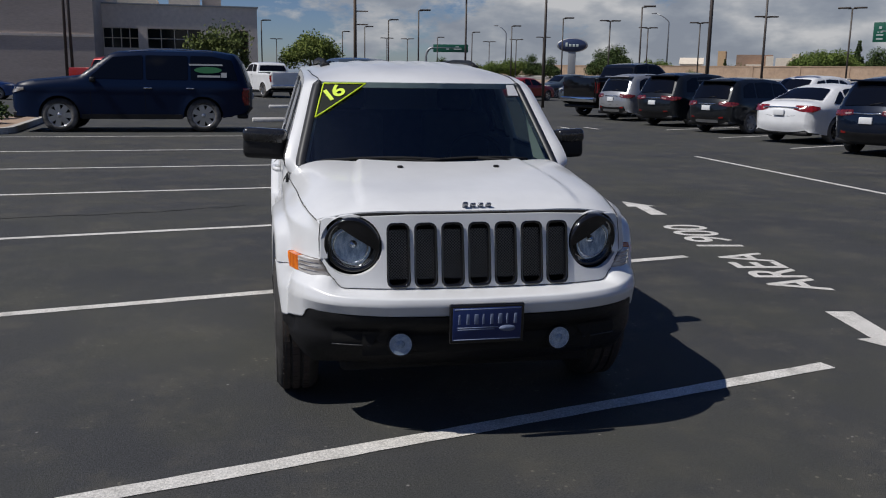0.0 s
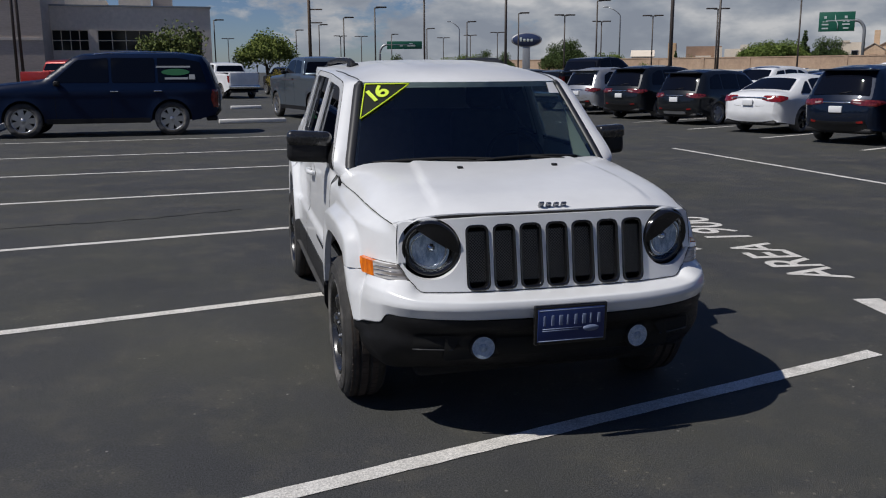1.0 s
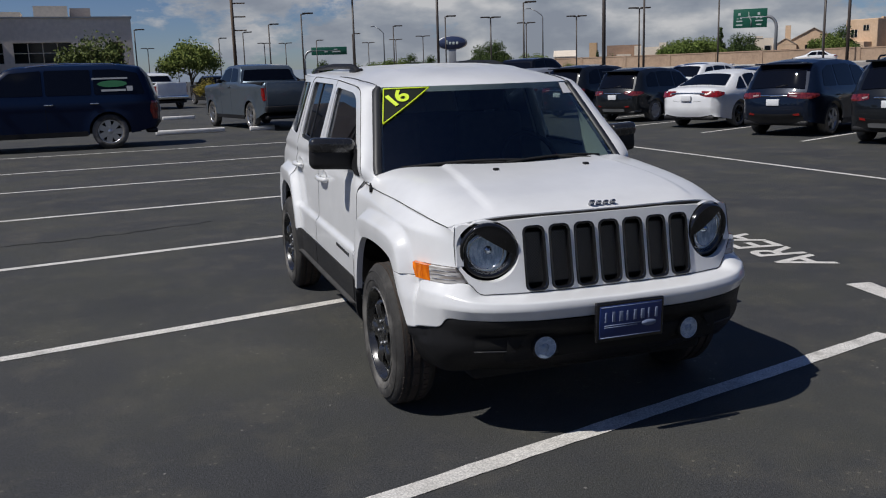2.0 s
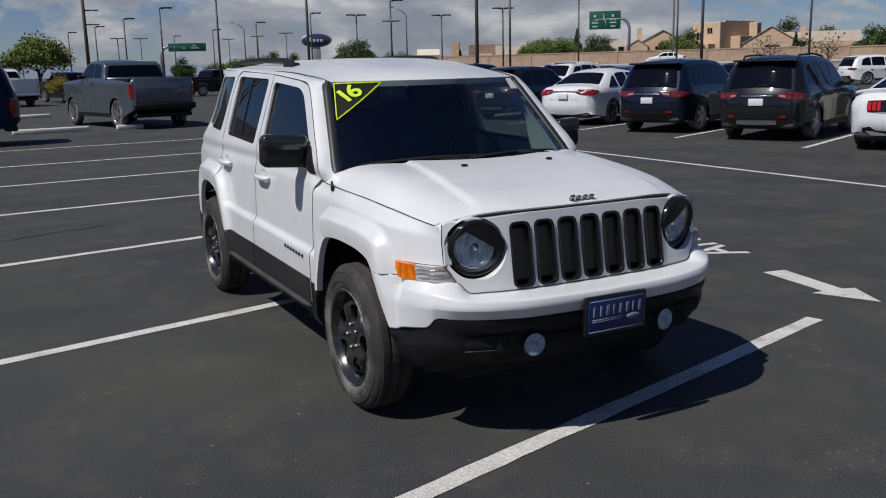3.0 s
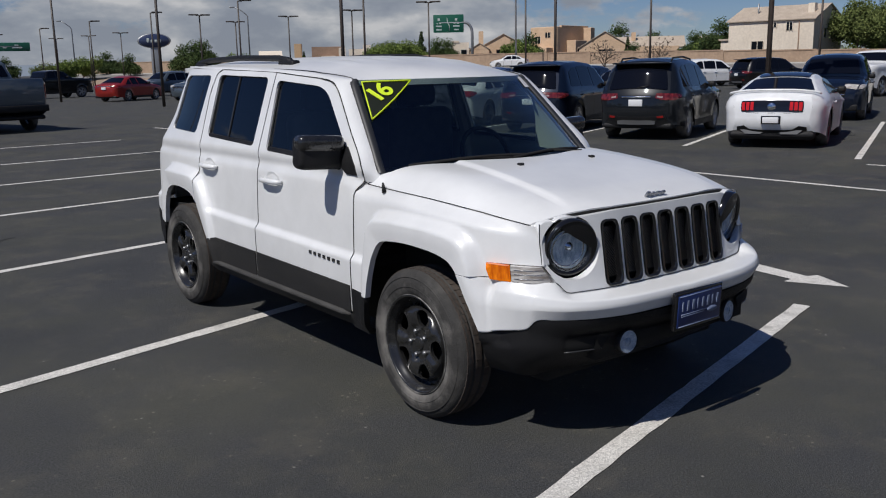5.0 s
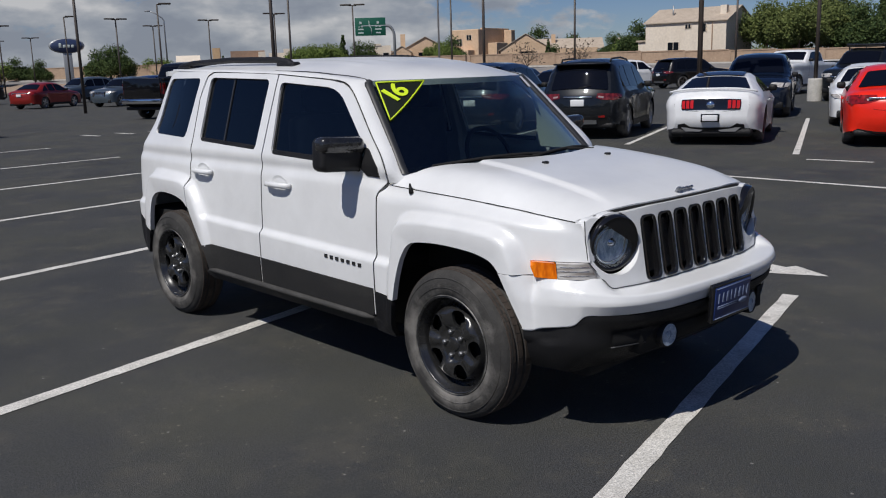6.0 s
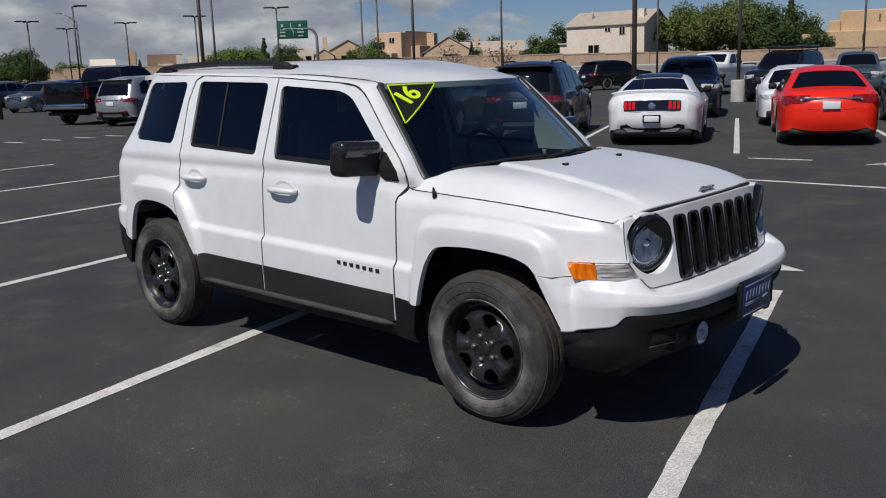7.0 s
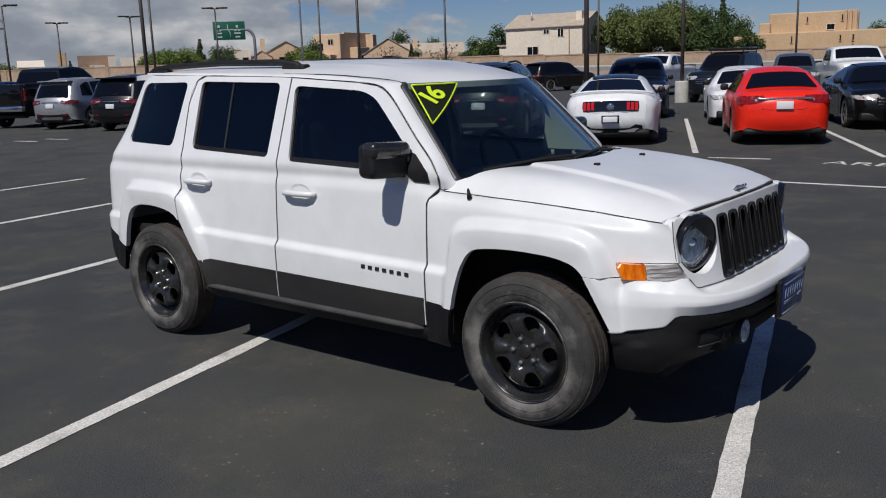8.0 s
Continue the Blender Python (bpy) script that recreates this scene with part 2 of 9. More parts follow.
dusty_tyre()
M_TREAD = vary(principled("dusty tread rubber", rough=0.9), ((0.3, (0.036, 0.028, 0.024)), (0.55, (0.062, 0.048, 0.040)), (0.75, (0.095, 0.078, 0.066))), 9, 6, bump=0.3, bump_scale=140)
M_LIP = vary(principled("dusty rim edge", rough=0.5, metal=0.2), ((0.35, (0.030, 0.030, 0.029)), (0.5, (0.10, 0.098, 0.092)), (0.68, (0.26, 0.25, 0.235))), 11, 5)
# near-black, so hollows and intakes carry their shade in the colour
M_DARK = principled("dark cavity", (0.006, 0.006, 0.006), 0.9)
M_CHROME = principled("chrome", (0.75, 0.76, 0.78), 0.12, 1.0)
M_ALLOY = principled("alloy wheel", (0.50, 0.51, 0.53), 0.28, 0.9)
M_NUT = principled("wheel nut steel", (0.26, 0.265, 0.275), 0.42, 0.85)
M_STOP = vary(principled("white painted concrete", rough=0.85), ((0.3, (0.62, 0.61, 0.58)), (0.7, (0.80, 0.79, 0.77))), 6, 8, bump=0.3, bump_scale=60)
M_AMBER = vary(principled("amber lens", rough=0.2, coat=0.35, spec=0.3), ((0.35, (0.62, 0.105, 0.002)), (0.65, (0.95, 0.25, 0.006))), 40, 2, stretch=(1.0, 1.0, 0.3))
M_RED = vary(principled("red lamp lens", rough=0.15, coat=0.6), ((0.35, (0.10, 0.006, 0.006)), (0.65, (0.30, 0.010, 0.009))), 14, 3)
M_REDSMOKE = vary(principled("smoked red lamp lens", rough=0.15, coat=0.6), ((0.35, (0.06, 0.006, 0.007)), (0.65, (0.19, 0.022, 0.024))), 14, 3)
M_REDBAR = principled("red lamp bar", (0.55, 0.012, 0.010), 0.2, 0, 0.6)
M_CLEAR = vary(principled("clear lamp lens", rough=0.12, metal=0.2, coat=0.8), ((0.35, (0.34, 0.30, 0.27)), (0.5, (0.54, 0.51, 0.48)), (0.65, (0.74, 0.72, 0.70))), 26, 2, stretch=(0.4, 0.4, 3.0))
M_LENS = glass("lamp glass", (0.82, 0.86, 0.90))
M_GLASS = glass("tinted window glass", (0.030, 0.040, 0.052), base=0.062)
M_SCREEN = glass("windscreen glass", (0.56, 0.64, 0.62), base=0.085)
M_DOORGLASS = glass("front door glass", (0.16, 0.20, 0.24), base=0.060)
# the far front pane has a faint pale green veil
M_FARGLASS = glass("driver door glass", (0.66, 0.74, 0.70), 1.0, 0.12)
M_TRIM = principled("pale grey cabin trim", (0.72, 0.78, 0.72), 0.7)
# diffuse blue-white tones stand in for the sky mirrored in both reflectors
M_LAMP = vary(principled("lamp reflector", rough=0.22, coat=0.5), ((0.35, (0.26, 0.34, 0.44)), (0.5, (0.46, 0.56, 0.68)), (0.62, (0.70, 0.78, 0.84))), 34, 3, stretch=(1.0, 1.0, 0.45))
M_FOG = vary(principled("fog lamp reflector", rough=0.25, coat=0.5), ((0.35, (0.42, 0.52, 0.64)), (0.65, (0.72, 0.78, 0.84))), 45, 3)
M_MESH = principled("dark grille mesh", (0.16, 0.155, 0.15), 0.30, 0.8)
M_SEAT = vary(principled("grey seat cloth", rough=0.9), ((0.3, (0.03, 0.03, 0.03)), (0.7, (0.05, 0.05, 0.05))), 20, 4)
M_STICKER = principled("lime sticker", (0.62, 0.80, 0.02), 0.5)
M_STICKER_DARK = principled("dark sticker ground", (0.006, 0.010, 0.006), 0.7, spec=0.2)
M_PAPER = principled("paper label", (0.72, 0.72, 0.72), 0.7)
M_BLUEPLATE = principled("blue plate", (0.010, 0.026, 0.120), 0.35, 0, 0.4)
M_SILVER = principled("silver print", (0.17, 0.21, 0.32), 0.5)
M_PLATE = principled("dealer plate", (0.72, 0.73, 0.74), 0.4)
M_CONCRETE = vary(principled("concrete", rough=0.9), ((0.3, (0.36, 0.35, 0.32)), (0.7, (0.52, 0.50, 0.46))), 4, 8, bump=0.4, bump_scale=60, second=(50, 0.12))


# ---- mesh helpers ----
def link_mesh(name, bm, mat, parent=None, label="", smooth=True):
    me = bpy.data.meshes.new(name)
    bm.to_mesh(me)
    bm.free()
    for f in me.polygons:
        f.use_smooth = smooth
    for m in (mat if isinstance(mat, (list, tuple)) else [mat]):
        me.materials.append(m)
    ob = new(name, me)
    if parent is not None:
        ob.parent = parent
    if label:
        ob["label"] = label
    return ob


def part(name, bm, material, parent, label="", smooth=True):
    return link_mesh(name, bm, material, parent, label, smooth)


def thing(name, label, category, group="", kind="", m=None):
    e = new(name)
    e.empty_display_size = 0.2
    if m is not None:
        e.matrix_world = m
    return tagged(e, label, category, group, kind)


def sm(a, b, v):
    t = min(1.0, max(0.0, (v - a) / (b - a)))
    return t * t * (3 - 2 * t)


def curve_at(pts, v):
    """Smooth value through pts [(key, value)] sorted by key."""
    if v <= pts[0][0]:
        return pts[0][1]
    if v >= pts[-1][0]:
        return pts[-1][1]
    for i in range(len(pts) - 1):
        (a, p1), (b, p2) = pts[i], pts[i + 1]
        if v <= b:
            t = (v - a) / (b - a)
            p0 = pts[i - 1] if i else (2 * a - b, 2 * p1 - p2)
            p3 = pts[i + 2] if i + 2 < len(pts) else (2 * b - a, 2 * p2 - p1)
            m1 = (p2 - p0[1]) / (b - p0[0]) * (b - a)
            m2 = (p3[1] - p1) / (p3[0] - a) * (b - a)
            return (2 * t**3 - 3 * t * t + 1) * p1 + (t**3 - 2 * t * t + t) * m1 + (3 * t * t - 2 * t**3) * p2 + (t**3 - t * t) * m2


def inside(poly, x, y):
    c = False
    j = len(poly) - 1
    for i in range(len(poly)):
        (xi, yi), (xj, yj) = poly[i], poly[j]
        if (yi > y) != (yj > y) and x < (xj - xi) * (y - yi) / (yj - yi) + xi:
            c = not c
        j = i
    return c


def edge_gap(poly, x, y):
    """Distance from a point to a closed outline, positive inside."""
    best = 1e9
    for i in range(len(poly)):
        (ax, ay), (bx, by) = poly[i - 1], poly[i]
        dx, dy = bx - ax, by - ay
        l2 = dx * dx + dy * dy
        t = 0 if l2 == 0 else max(0, min(1, ((x - ax) * dx + (y - ay) * dy) / l2))
        d = math.hypot(ax + t * dx - x, ay + t * dy - y)
        best = min(best, d)
    return best if inside(poly, x, y) else -best


def rounded(pts, r, seg=4):
    """A closed outline with its corners rounded; r is one radius or one for each corner."""
    out = []
    k = len(pts)
    for i in range(k):
        p, a, b = Vector(pts[i]), Vector(pts[i - 1]), Vector(pts[(i + 1) % k])
        rr = r[i] if isinstance(r, (list, tuple)) else r
        if rr <= 0:
            out.append(tuple(p))
            continue
        u, w = (a - p), (b - p)
        d = min(rr, u.length * 0.48, w.length * 0.48)
        q0, q1 = p + u.normalized() * d, p + w.normalized() * d
        for s in range(seg + 1):
            t = s / seg
            out.append(tuple(q0 * (1 - t) ** 2 + p * 2 * t * (1 - t) + q1 * t * t))
    return out


def clip_axis(poly, axis, lim, keep_less):
    out = []
    k = len(poly)
    for i in range(k):
        a, b = poly[i - 1], poly[i]
        ia = a[axis] <= lim if keep_less else a[axis] >= lim
        ib = b[axis] <= lim if keep_less else b[axis] >= lim
        if ia != ib:
            t = (lim - a[axis]) / (b[axis] - a[axis])
            q = [a[0] + t * (b[0] - a[0]), a[1] + t * (b[1] - a[1])]
            q[axis] = lim
            out.append(tuple(q))
        if ib:
            out.append(b)
    return out


def no_spikes(q):
    """Drops points at which an outline only runs out and back along itself."""
    q = [p for i, p in enumerate(q) if math.hypot(p[0] - q[i - 1][0], p[1] - q[i - 1][1]) > 1e-7]
    i = 0
    while len(q) > 2 and i < len(q):
        a, b, c = q[i - 1], q[i], q[(i + 1) % len(q)]
        ux, uy, wx, wy = b[0] - a[0], b[1] - a[1], c[0] - b[0], c[1] - b[1]
        if abs(ux * wy - uy * wx) < 1e-10 and ux * wx + uy * wy < 0:
            del q[i]
            q = [p for k, p in enumerate(q) if math.hypot(p[0] - q[k - 1][0], p[1] - q[k - 1][1]) > 1e-7]
            i = 0
        else:
            i += 1
    return q


def sheet(polys, step, fn, rim=None, flip=False):
    """A curved panel: outlines in (u, v), cut on a grid of step (du, dv) and carried into space by fn. rim: a vector by which
    the border is turned inwards, so that the panel shows its thickness."""
    du, dv = step if isinstance(step, tuple) else (step, step)
    bm = bmesh.new()
    seen = {}

    def vert(u, v):
        key = (round(u * 20000), round(v * 20000))
        if key not in seen:
            seen[key] = bm.verts.new(fn(u, v))
        return seen[key]

    def face(pts):
        vs = []
        for p in pts:
            w = vert(*p)
            if w not in vs:
                vs.append(w)
        if len(vs) > 2:
            try:
                bm.faces.new(vs[::-1] if flip else vs)
            except ValueError:
                pass

    for poly in polys:
        area = sum(poly[i - 1][0] * poly[i][1] - poly[i][0] * poly[i - 1][1] for i in range(len(poly)))
        if area < 0:
            poly = poly[::-1]
        us, vs_ = [p[0] for p in poly], [p[1] for p in poly]
        i0, i1 = math.floor(min(us) / du + 1e-6), math.ceil(max(us) / du - 1e-6)
        j0, j1 = math.floor(min(vs_) / dv + 1e-6), math.ceil(max(vs_) / dv - 1e-6)
        border = set()
        for a, b in zip(poly, poly[1:] + poly[:1]):
            for i in range(math.floor(min(a[0], b[0]) / du - 1e-6), math.floor(max(a[0], b[0]) / du + 1e-6) + 1):
                for j in range(math.floor(min(a[1], b[1]) / dv - 1e-6), math.floor(max(a[1], b[1]) / dv + 1e-6) + 1):
                    border.add((i, j))
        for i in range(i0, i1):
            column = None
            for j in range(j0, j1):
                u, v = i * du, j * dv
                if (i, j) in border:
                    if column is None:
                        column = clip_axis(clip_axis(poly, 0, u, False), 0, u + du, True)
                    q = no_spikes(clip_axis(clip_axis(column, 1, v, False), 1, v + dv, True))
                    if len(q) > 2 and abs(sum(q[k - 1][0] * q[k][1] - q[k][0] * q[k - 1][1] for k in range(len(q)))) > 1e-9:
                        face(q)
                elif inside(poly, u + du / 2, v + dv / 2):
                    face([(u, v), (u + du, v), (u + du, v + dv), (u, v + dv)])
    if rim is not None:
        border = [e for e in bm.edges if e.is_boundary]
        for e in border:
            e.smooth = False
        twin = {}
        rim_of = rim if callable(rim) else (lambda co: Vector(rim))
        for e in border:
            f = e.link_faces[0]
            a, b = e.verts
            lp = [l for l in f.loops if l.edge == e][0]
            a, b = lp.vert, lp.link_loop_next.vert
            for q in (a, b):
                if q not in twin:
                    twin[q] = bm.verts.new(q.co + rim_of(q.co))
            try:
                bm.faces.new((b, a, twin[a], twin[b]))
            except ValueError:
                pass
        for v in twin.values():
            pass
    return bm


def facing(bm, way):
    """Turns all faces so that on the whole they look along way."""
    bm.normal_update()
    if sum((f.normal.dot(Vector(way)) * f.calc_area() for f in bm.faces)) < 0:
        bmesh.ops.reverse_faces(bm, faces=bm.faces[:])
    return bm


def add_box(bm, lo, hi, bevel=0.0, m=None, seg=2):
    r = bmesh.ops.create_cube(bm, size=1.0)
    vs = r["verts"]
    for v in vs:
        v.co = Vector([lo[k] + (v.co[k] + 0.5) * (hi[k] - lo[k]) for k in range(3)])
    if bevel:
        es = list({e for v in vs for e in v.link_edges})
        r = bmesh.ops.bevel(bm, geom=es, offset=bevel, segments=seg, affect='EDGES', profile=0.5)
        vs = list({v for f in r["faces"] for v in f.verts} | {v for v in vs if v.is_valid})
    if m is not None:
        bmesh.ops.transform(bm, matrix=m, verts=vs)
    return vs


def box(lo, hi, bevel=0.0, m=None, seg=2):
    bm = bmesh.new()
    add_box(bm, lo, hi, bevel, m, seg)
    return bm


def revolve(profile, seg=48, axis='X', closed=False):
    """Turns (along, radius) points round an axis."""
    bm = bmesh.new()
    rings = []
    for a, r in profile:
        ring = []
        for s in range(seg):
            t = 2 * math.pi * s / seg
            c, d = r * math.cos(t), r * math.sin(t)
            ring.append(bm.verts.new((a, c, d) if axis == 'X' else (c, d, a) if axis == 'Z' else (c, a, d)))
        rings.append(ring)
    pairs = list(zip(rings, rings[1:])) + ([(rings[-1], rings[0])] if closed else [])
    for p, q in pairs:
        for s in range(seg):
            bm.faces.new((p[s], p[(s + 1) % seg], q[(s + 1) % seg], q[s]))
    if not closed:
        for ring, (a, r) in ((rings[0], profile[0]), (rings[-1], profile[-1])):
            if r > 1e-4 and r < 0.03:
                bm.faces.new(ring)
    return bm


def tube(points, radius, seg=8, closed_ends=True):
    """A round bar along points; radius is one number or one for each point."""
    bm = bmesh.new()
    rings = []
    k = len(points)
    up = Vector((0.013, 0.021, 1)).normalized()
    for i, p in enumerate(points):
        p = Vector(p)
        d = (Vector(points[min(i + 1, k - 1)]) - Vector(points[max(i - 1, 0)])).normalized()
        a = d.cross(up)
        if a.length < 0.05:
            a = d.cross(Vector((1, 0, 0)))
        a.normalize()
        b = d.cross(a)
        r = radius[i] if isinstance(radius, (list, tuple)) else radius
        rings.append([bm.verts.new(p + (a * math.cos(t) + b * math.sin(t)) * r) for t in [2 * math.pi * s / seg for s in range(seg)]])
    for p, q in zip(rings, rings[1:]):
        for s in range(seg):
            bm.faces.new((p[s], p[(s + 1) % seg], q[(s + 1) % seg], q[s]))
    if closed_ends:
        bm.faces.new(rings[0][::-1])
        bm.faces.new(rings[-1])
    return bm


def letters(text, size, mat, parent, m, name="letters", depth=0.0, label="", weight=0.0):
    """Writing in the built-in font, turned into a mesh."""
    cu = bpy.data.curves.new(name, 'FONT')
    cu.body, cu.size, cu.extrude, cu.offset = text, size, depth, weight
    cu.align_x, cu.align_y = 'CENTER', 'CENTER'
    tmp = bpy.data.objects.new(name, cu)
    scene.collection.objects.link(tmp)
    bpy.context.view_layer.update()
    me = bpy.data.meshes.new_from_object(tmp.evaluated_get(bpy.context.evaluated_depsgraph_get()))
    bpy.data.objects.remove(tmp)
    me.materials.clear()
    me.materials.append(mat)
    ob = new(name, me)
    if parent is not None:
        ob.parent = parent
    ob.matrix_basis = m
    if label:
        ob["label"] = label
    return ob


def circle(cx, cy, r, a0=0.0, a1=360.0, seg=24):
    return [(cx + r * math.cos(radians(a0 + (a1 - a0) * s / seg)), cy + r * math.sin(radians(a0 + (a1 - a0) * s / seg))) for s in range(seg + 1)]
# ---- the white compact SUV ----
# Its nose points along -y, the front axle lies on y = 0. All side shapes are given for one side and mirrored.
FLARE_F = [(0.47, 0.30), (0.44, 0.60), (0.422, 0.72), (0.398, 0.835), (0.335, 0.893), (0.22, 0.913), (-0.08, 0.915), (-0.25, 0.90), (-0.345, 0.855), (-0.39, 0.775), (-0.415, 0.70), (-0.46, 0.60), (-0.60, 0.30)]
FLARE_R = [(2.10, 0.30), (2.145, 0.56), (2.195, 0.70), (2.31, 0.868), (2.40, 0.915), (2.50, 0.936), (2.88, 0.944), (2.98, 0.88), (3.06, 0.72), (3.20, 0.30)]
ARCH_F = [(0.400, 0.20), (0.386, 0.40), (0.364, 0.54), (0.331, 0.65), (0.308, 0.702), (0.272, 0.754), (0.215, 0.778), (0.07, 0.790), (-0.08, 0.786), (-0.175, 0.776), (-0.248, 0.753), (-0.292, 0.715), (-0.335, 0.640), (-0.375, 0.565), (-0.413, 0.487), (-0.44, 0.40), (-0.45, 0.20)]
ARCH_R = [(2.14, 0.20), (2.190, 0.48), (2.265, 0.562), (2.331, 0.655), (2.394, 0.735), (2.464, 0.776), (2.593, 0.800), (2.749, 0.802), (2.849, 0.782), (2.909, 0.736), (2.956, 0.629), (2.985, 0.515), (3.02, 0.36), (3.03, 0.20)]
NOSE = [(-0.90, 0.0), (-0.70, 0.60), (-0.66, 0.655), (-0.56, 0.725), (-0.46, 0.772), (-0.36, 0.803), (-0.20, 0.820), (0.0, 0.823)]


def eased(pts):
    return [(curve_at([(i, p[0]) for i, p in enumerate(pts)], t / 4), curve_at([(i, p[1]) for i, p in enumerate(pts)], t / 4)) for t in range(4 * (len(pts) - 1) + 1)]


FLARE_F, FLARE_R = eased(FLARE_F), eased(FLARE_R)


def y_rear(z):
    return 3.36 - 0.46 * max(0.0, z - 1.02) - 0.04 * max(0.0, 0.7 - z)


def side_w(y, z):
    w = 0.823 - 0.012 * ((z - 0.60) / 0.35) ** 2
    up = 0.788 - 0.315 * (z - 1.09) - 0.02 * max(0, z - 1.40) ** 2 * 8
    k = sm(1.03, 1.11, z)
    w = w * (1 - k) + up * k
    w -= 0.014 * sm(0.98, 1.06, z) * (1 - k)
    if y > 2.3:
        w -= (0.035 + 0.045 * sm(1.0, 1.3, z)) * ((y - 2.3) / 0.75) ** 2 * 0.8
        d = y_rear(z) - y
        if d < 0.20:
            w -= 0.17 * (1 - d / 0.20) ** 2.4
    if y < 0.0:
        w += curve_at(NOSE, y - 0.25 * max(0.0, z - 0.75) * sm(0.15, 0.50, -y)) - 0.823
    if y < 0.6:
        w -= 0.022 * sm(0.92, 1.02, z) * (1 - sm(1.015, 1.06, z)) * (1 - sm(0.45, 0.6, y))
    # pressed ledge along the doors, lost where the arches swell
    zc = 0.637 + 0.0215 * (y - 0.53)
    ledge = 0.024 * (1 - min(1.0, max(0.0, (z - zc) / 0.028)))
    swell = 0.0
    for fl, hub in ((FLARE_F, 0.0), (FLARE_R, 2.634)):
        if abs(y - hub) < 0.75 and z < 1.0:
            g = edge_gap(fl, y, z)
            if g > 0:
                k = min(1.0, g / 0.044)
                swell = max(swell, k)
                w += 0.044 * (0.7 * k + 0.3 * k * k * (3 - 2 * k)) * (1 - sm(0.40, 0.58, -y)) * (1 - 0.8 * sm(3.0, 3.2, y)) * (1 - 0.25 * sm(0.06, 0.18, g))
    if z < 0.9:
        w += ledge * (1 - swell) + 0.008 * swell
    return w - 0.012 * (1 - sm(1.03, 1.11, z))


def hood_edge(y):
    return curve_at([(-0.62, 0.648), (-0.55, 0.674), (-0.3, 0.719), (0.0, 0.737), (0.3, 0.762), (0.55, 0.752)], y)


def hood_rim_z(y):
    return curve_at([(-0.62, 0.922), (-0.55, 0.928), (-0.3, 0.959), (0.0, 0.982), (0.3, 1.000), (0.55, 1.010)], y)


HOOD_MID = [(-0.68, 0.952), (-0.65, 0.970), (-0.60, 0.991), (-0.45, 1.020), (-0.2, 1.060), (0.0, 1.084), (0.2, 1.10), (0.5, 1.115)]


def hood_z(x, y):
    xe = hood_edge(y)
    rim = hood_rim_z(y)
    # the front edge stays level where it sweeps back
    ye = y - 0.078 * (min(abs(x), 0.65) / 0.65) ** 3 * (1 - sm(-0.60, -0.35, y))
    mid = curve_at(HOOD_MID, ye)
    k = min(1.0, abs(x) / xe)
    z = rim + (mid - rim) * (1 - k ** (7.5 + 2.5 * sm(-0.60, -0.36, y)))
    cx = 0.47 - 0.06 * sm(-0.5, 0.3, y)
    z += 0.013 * (1 - sm(cx, cx + 0.028, abs(x))) * sm(-0.64, -0.45, y)
    return z


def hood_front(x):
    return -0.646 + 0.078 * (abs(x) / 0.65) ** 3


def screen_point(x, v):
    """Windscreen: x across at the base, v from base to top."""
    k = x / 0.69
    half = 0.69 - 0.118 * v
    xx = k * half
    y = (0.17 + 0.56 * xx * xx) * (1 - v) + (0.655 + 0.58 * xx * xx) * v
    z = (1.082 - 0.02 * k * k) * (1 - v) + 1.492 * v + 0.02 * v * (1 - v)
    return Vector((xx, y, z))


def roof_front(x):
    return 0.655 + 0.58 * x * x


def roof_z(x, y):
    t = max(0.0, y - roof_front(x))
    edge = curve_at([(0.8, 1.49), (1.0, 1.51), (1.25, 1.532), (1.66, 1.545), (2.3, 1.565), (3.0, 1.570), (3.2, 1.55)], y)
    mid = 1.492 + 0.118 * (1 - math.exp(-t / 0.24)) + 0.012 * sm(0.8, 1.8, y) - 0.03 * sm(2.4, 3.2, y)
    k = min(1.0, abs(x) / 0.625)
    z = mid + (min(edge, mid) - mid) * k ** 3.6
    # pressed ribs along the roof
    if 1.0 < y < 3.0 and abs(x) < 0.40:
        rib = 0.5 + 0.5 * math.cos(abs(x) / 0.40 * 2 * math.pi * 3)
        z += 0.006 * sm(0.6, 0.9, rib) * sm(1.0, 1.2, y) * (1 - sm(2.8, 3.0, y))
    return z


def panel_y(x, z):
    return -0.720 + 0.045 * (z - 0.66) / 0.27 + 0.080 * (abs(x) / 0.66) ** 4


BUMP = [(0.0, (0.0, -0.842)), (0.18, (0.18, -0.838)), (0.36, (0.36, -0.820)), (0.52, (0.515, -0.782)), (0.64, (0.625, -0.725)), (0.76, (0.715, -0.640)), (0.86, (0.765, -0.555)), (0.96, (0.797, -0.455)), (1.06, (0.815, -0.355)), (1.16, (0.822, -0.25))]


def bump_plan(u):
    a = abs(u)
    x = curve_at([(k, p[0]) for k, p in BUMP], a)
    y = curve_at([(k, p[1]) for k, p in BUMP], a)
    return x, y


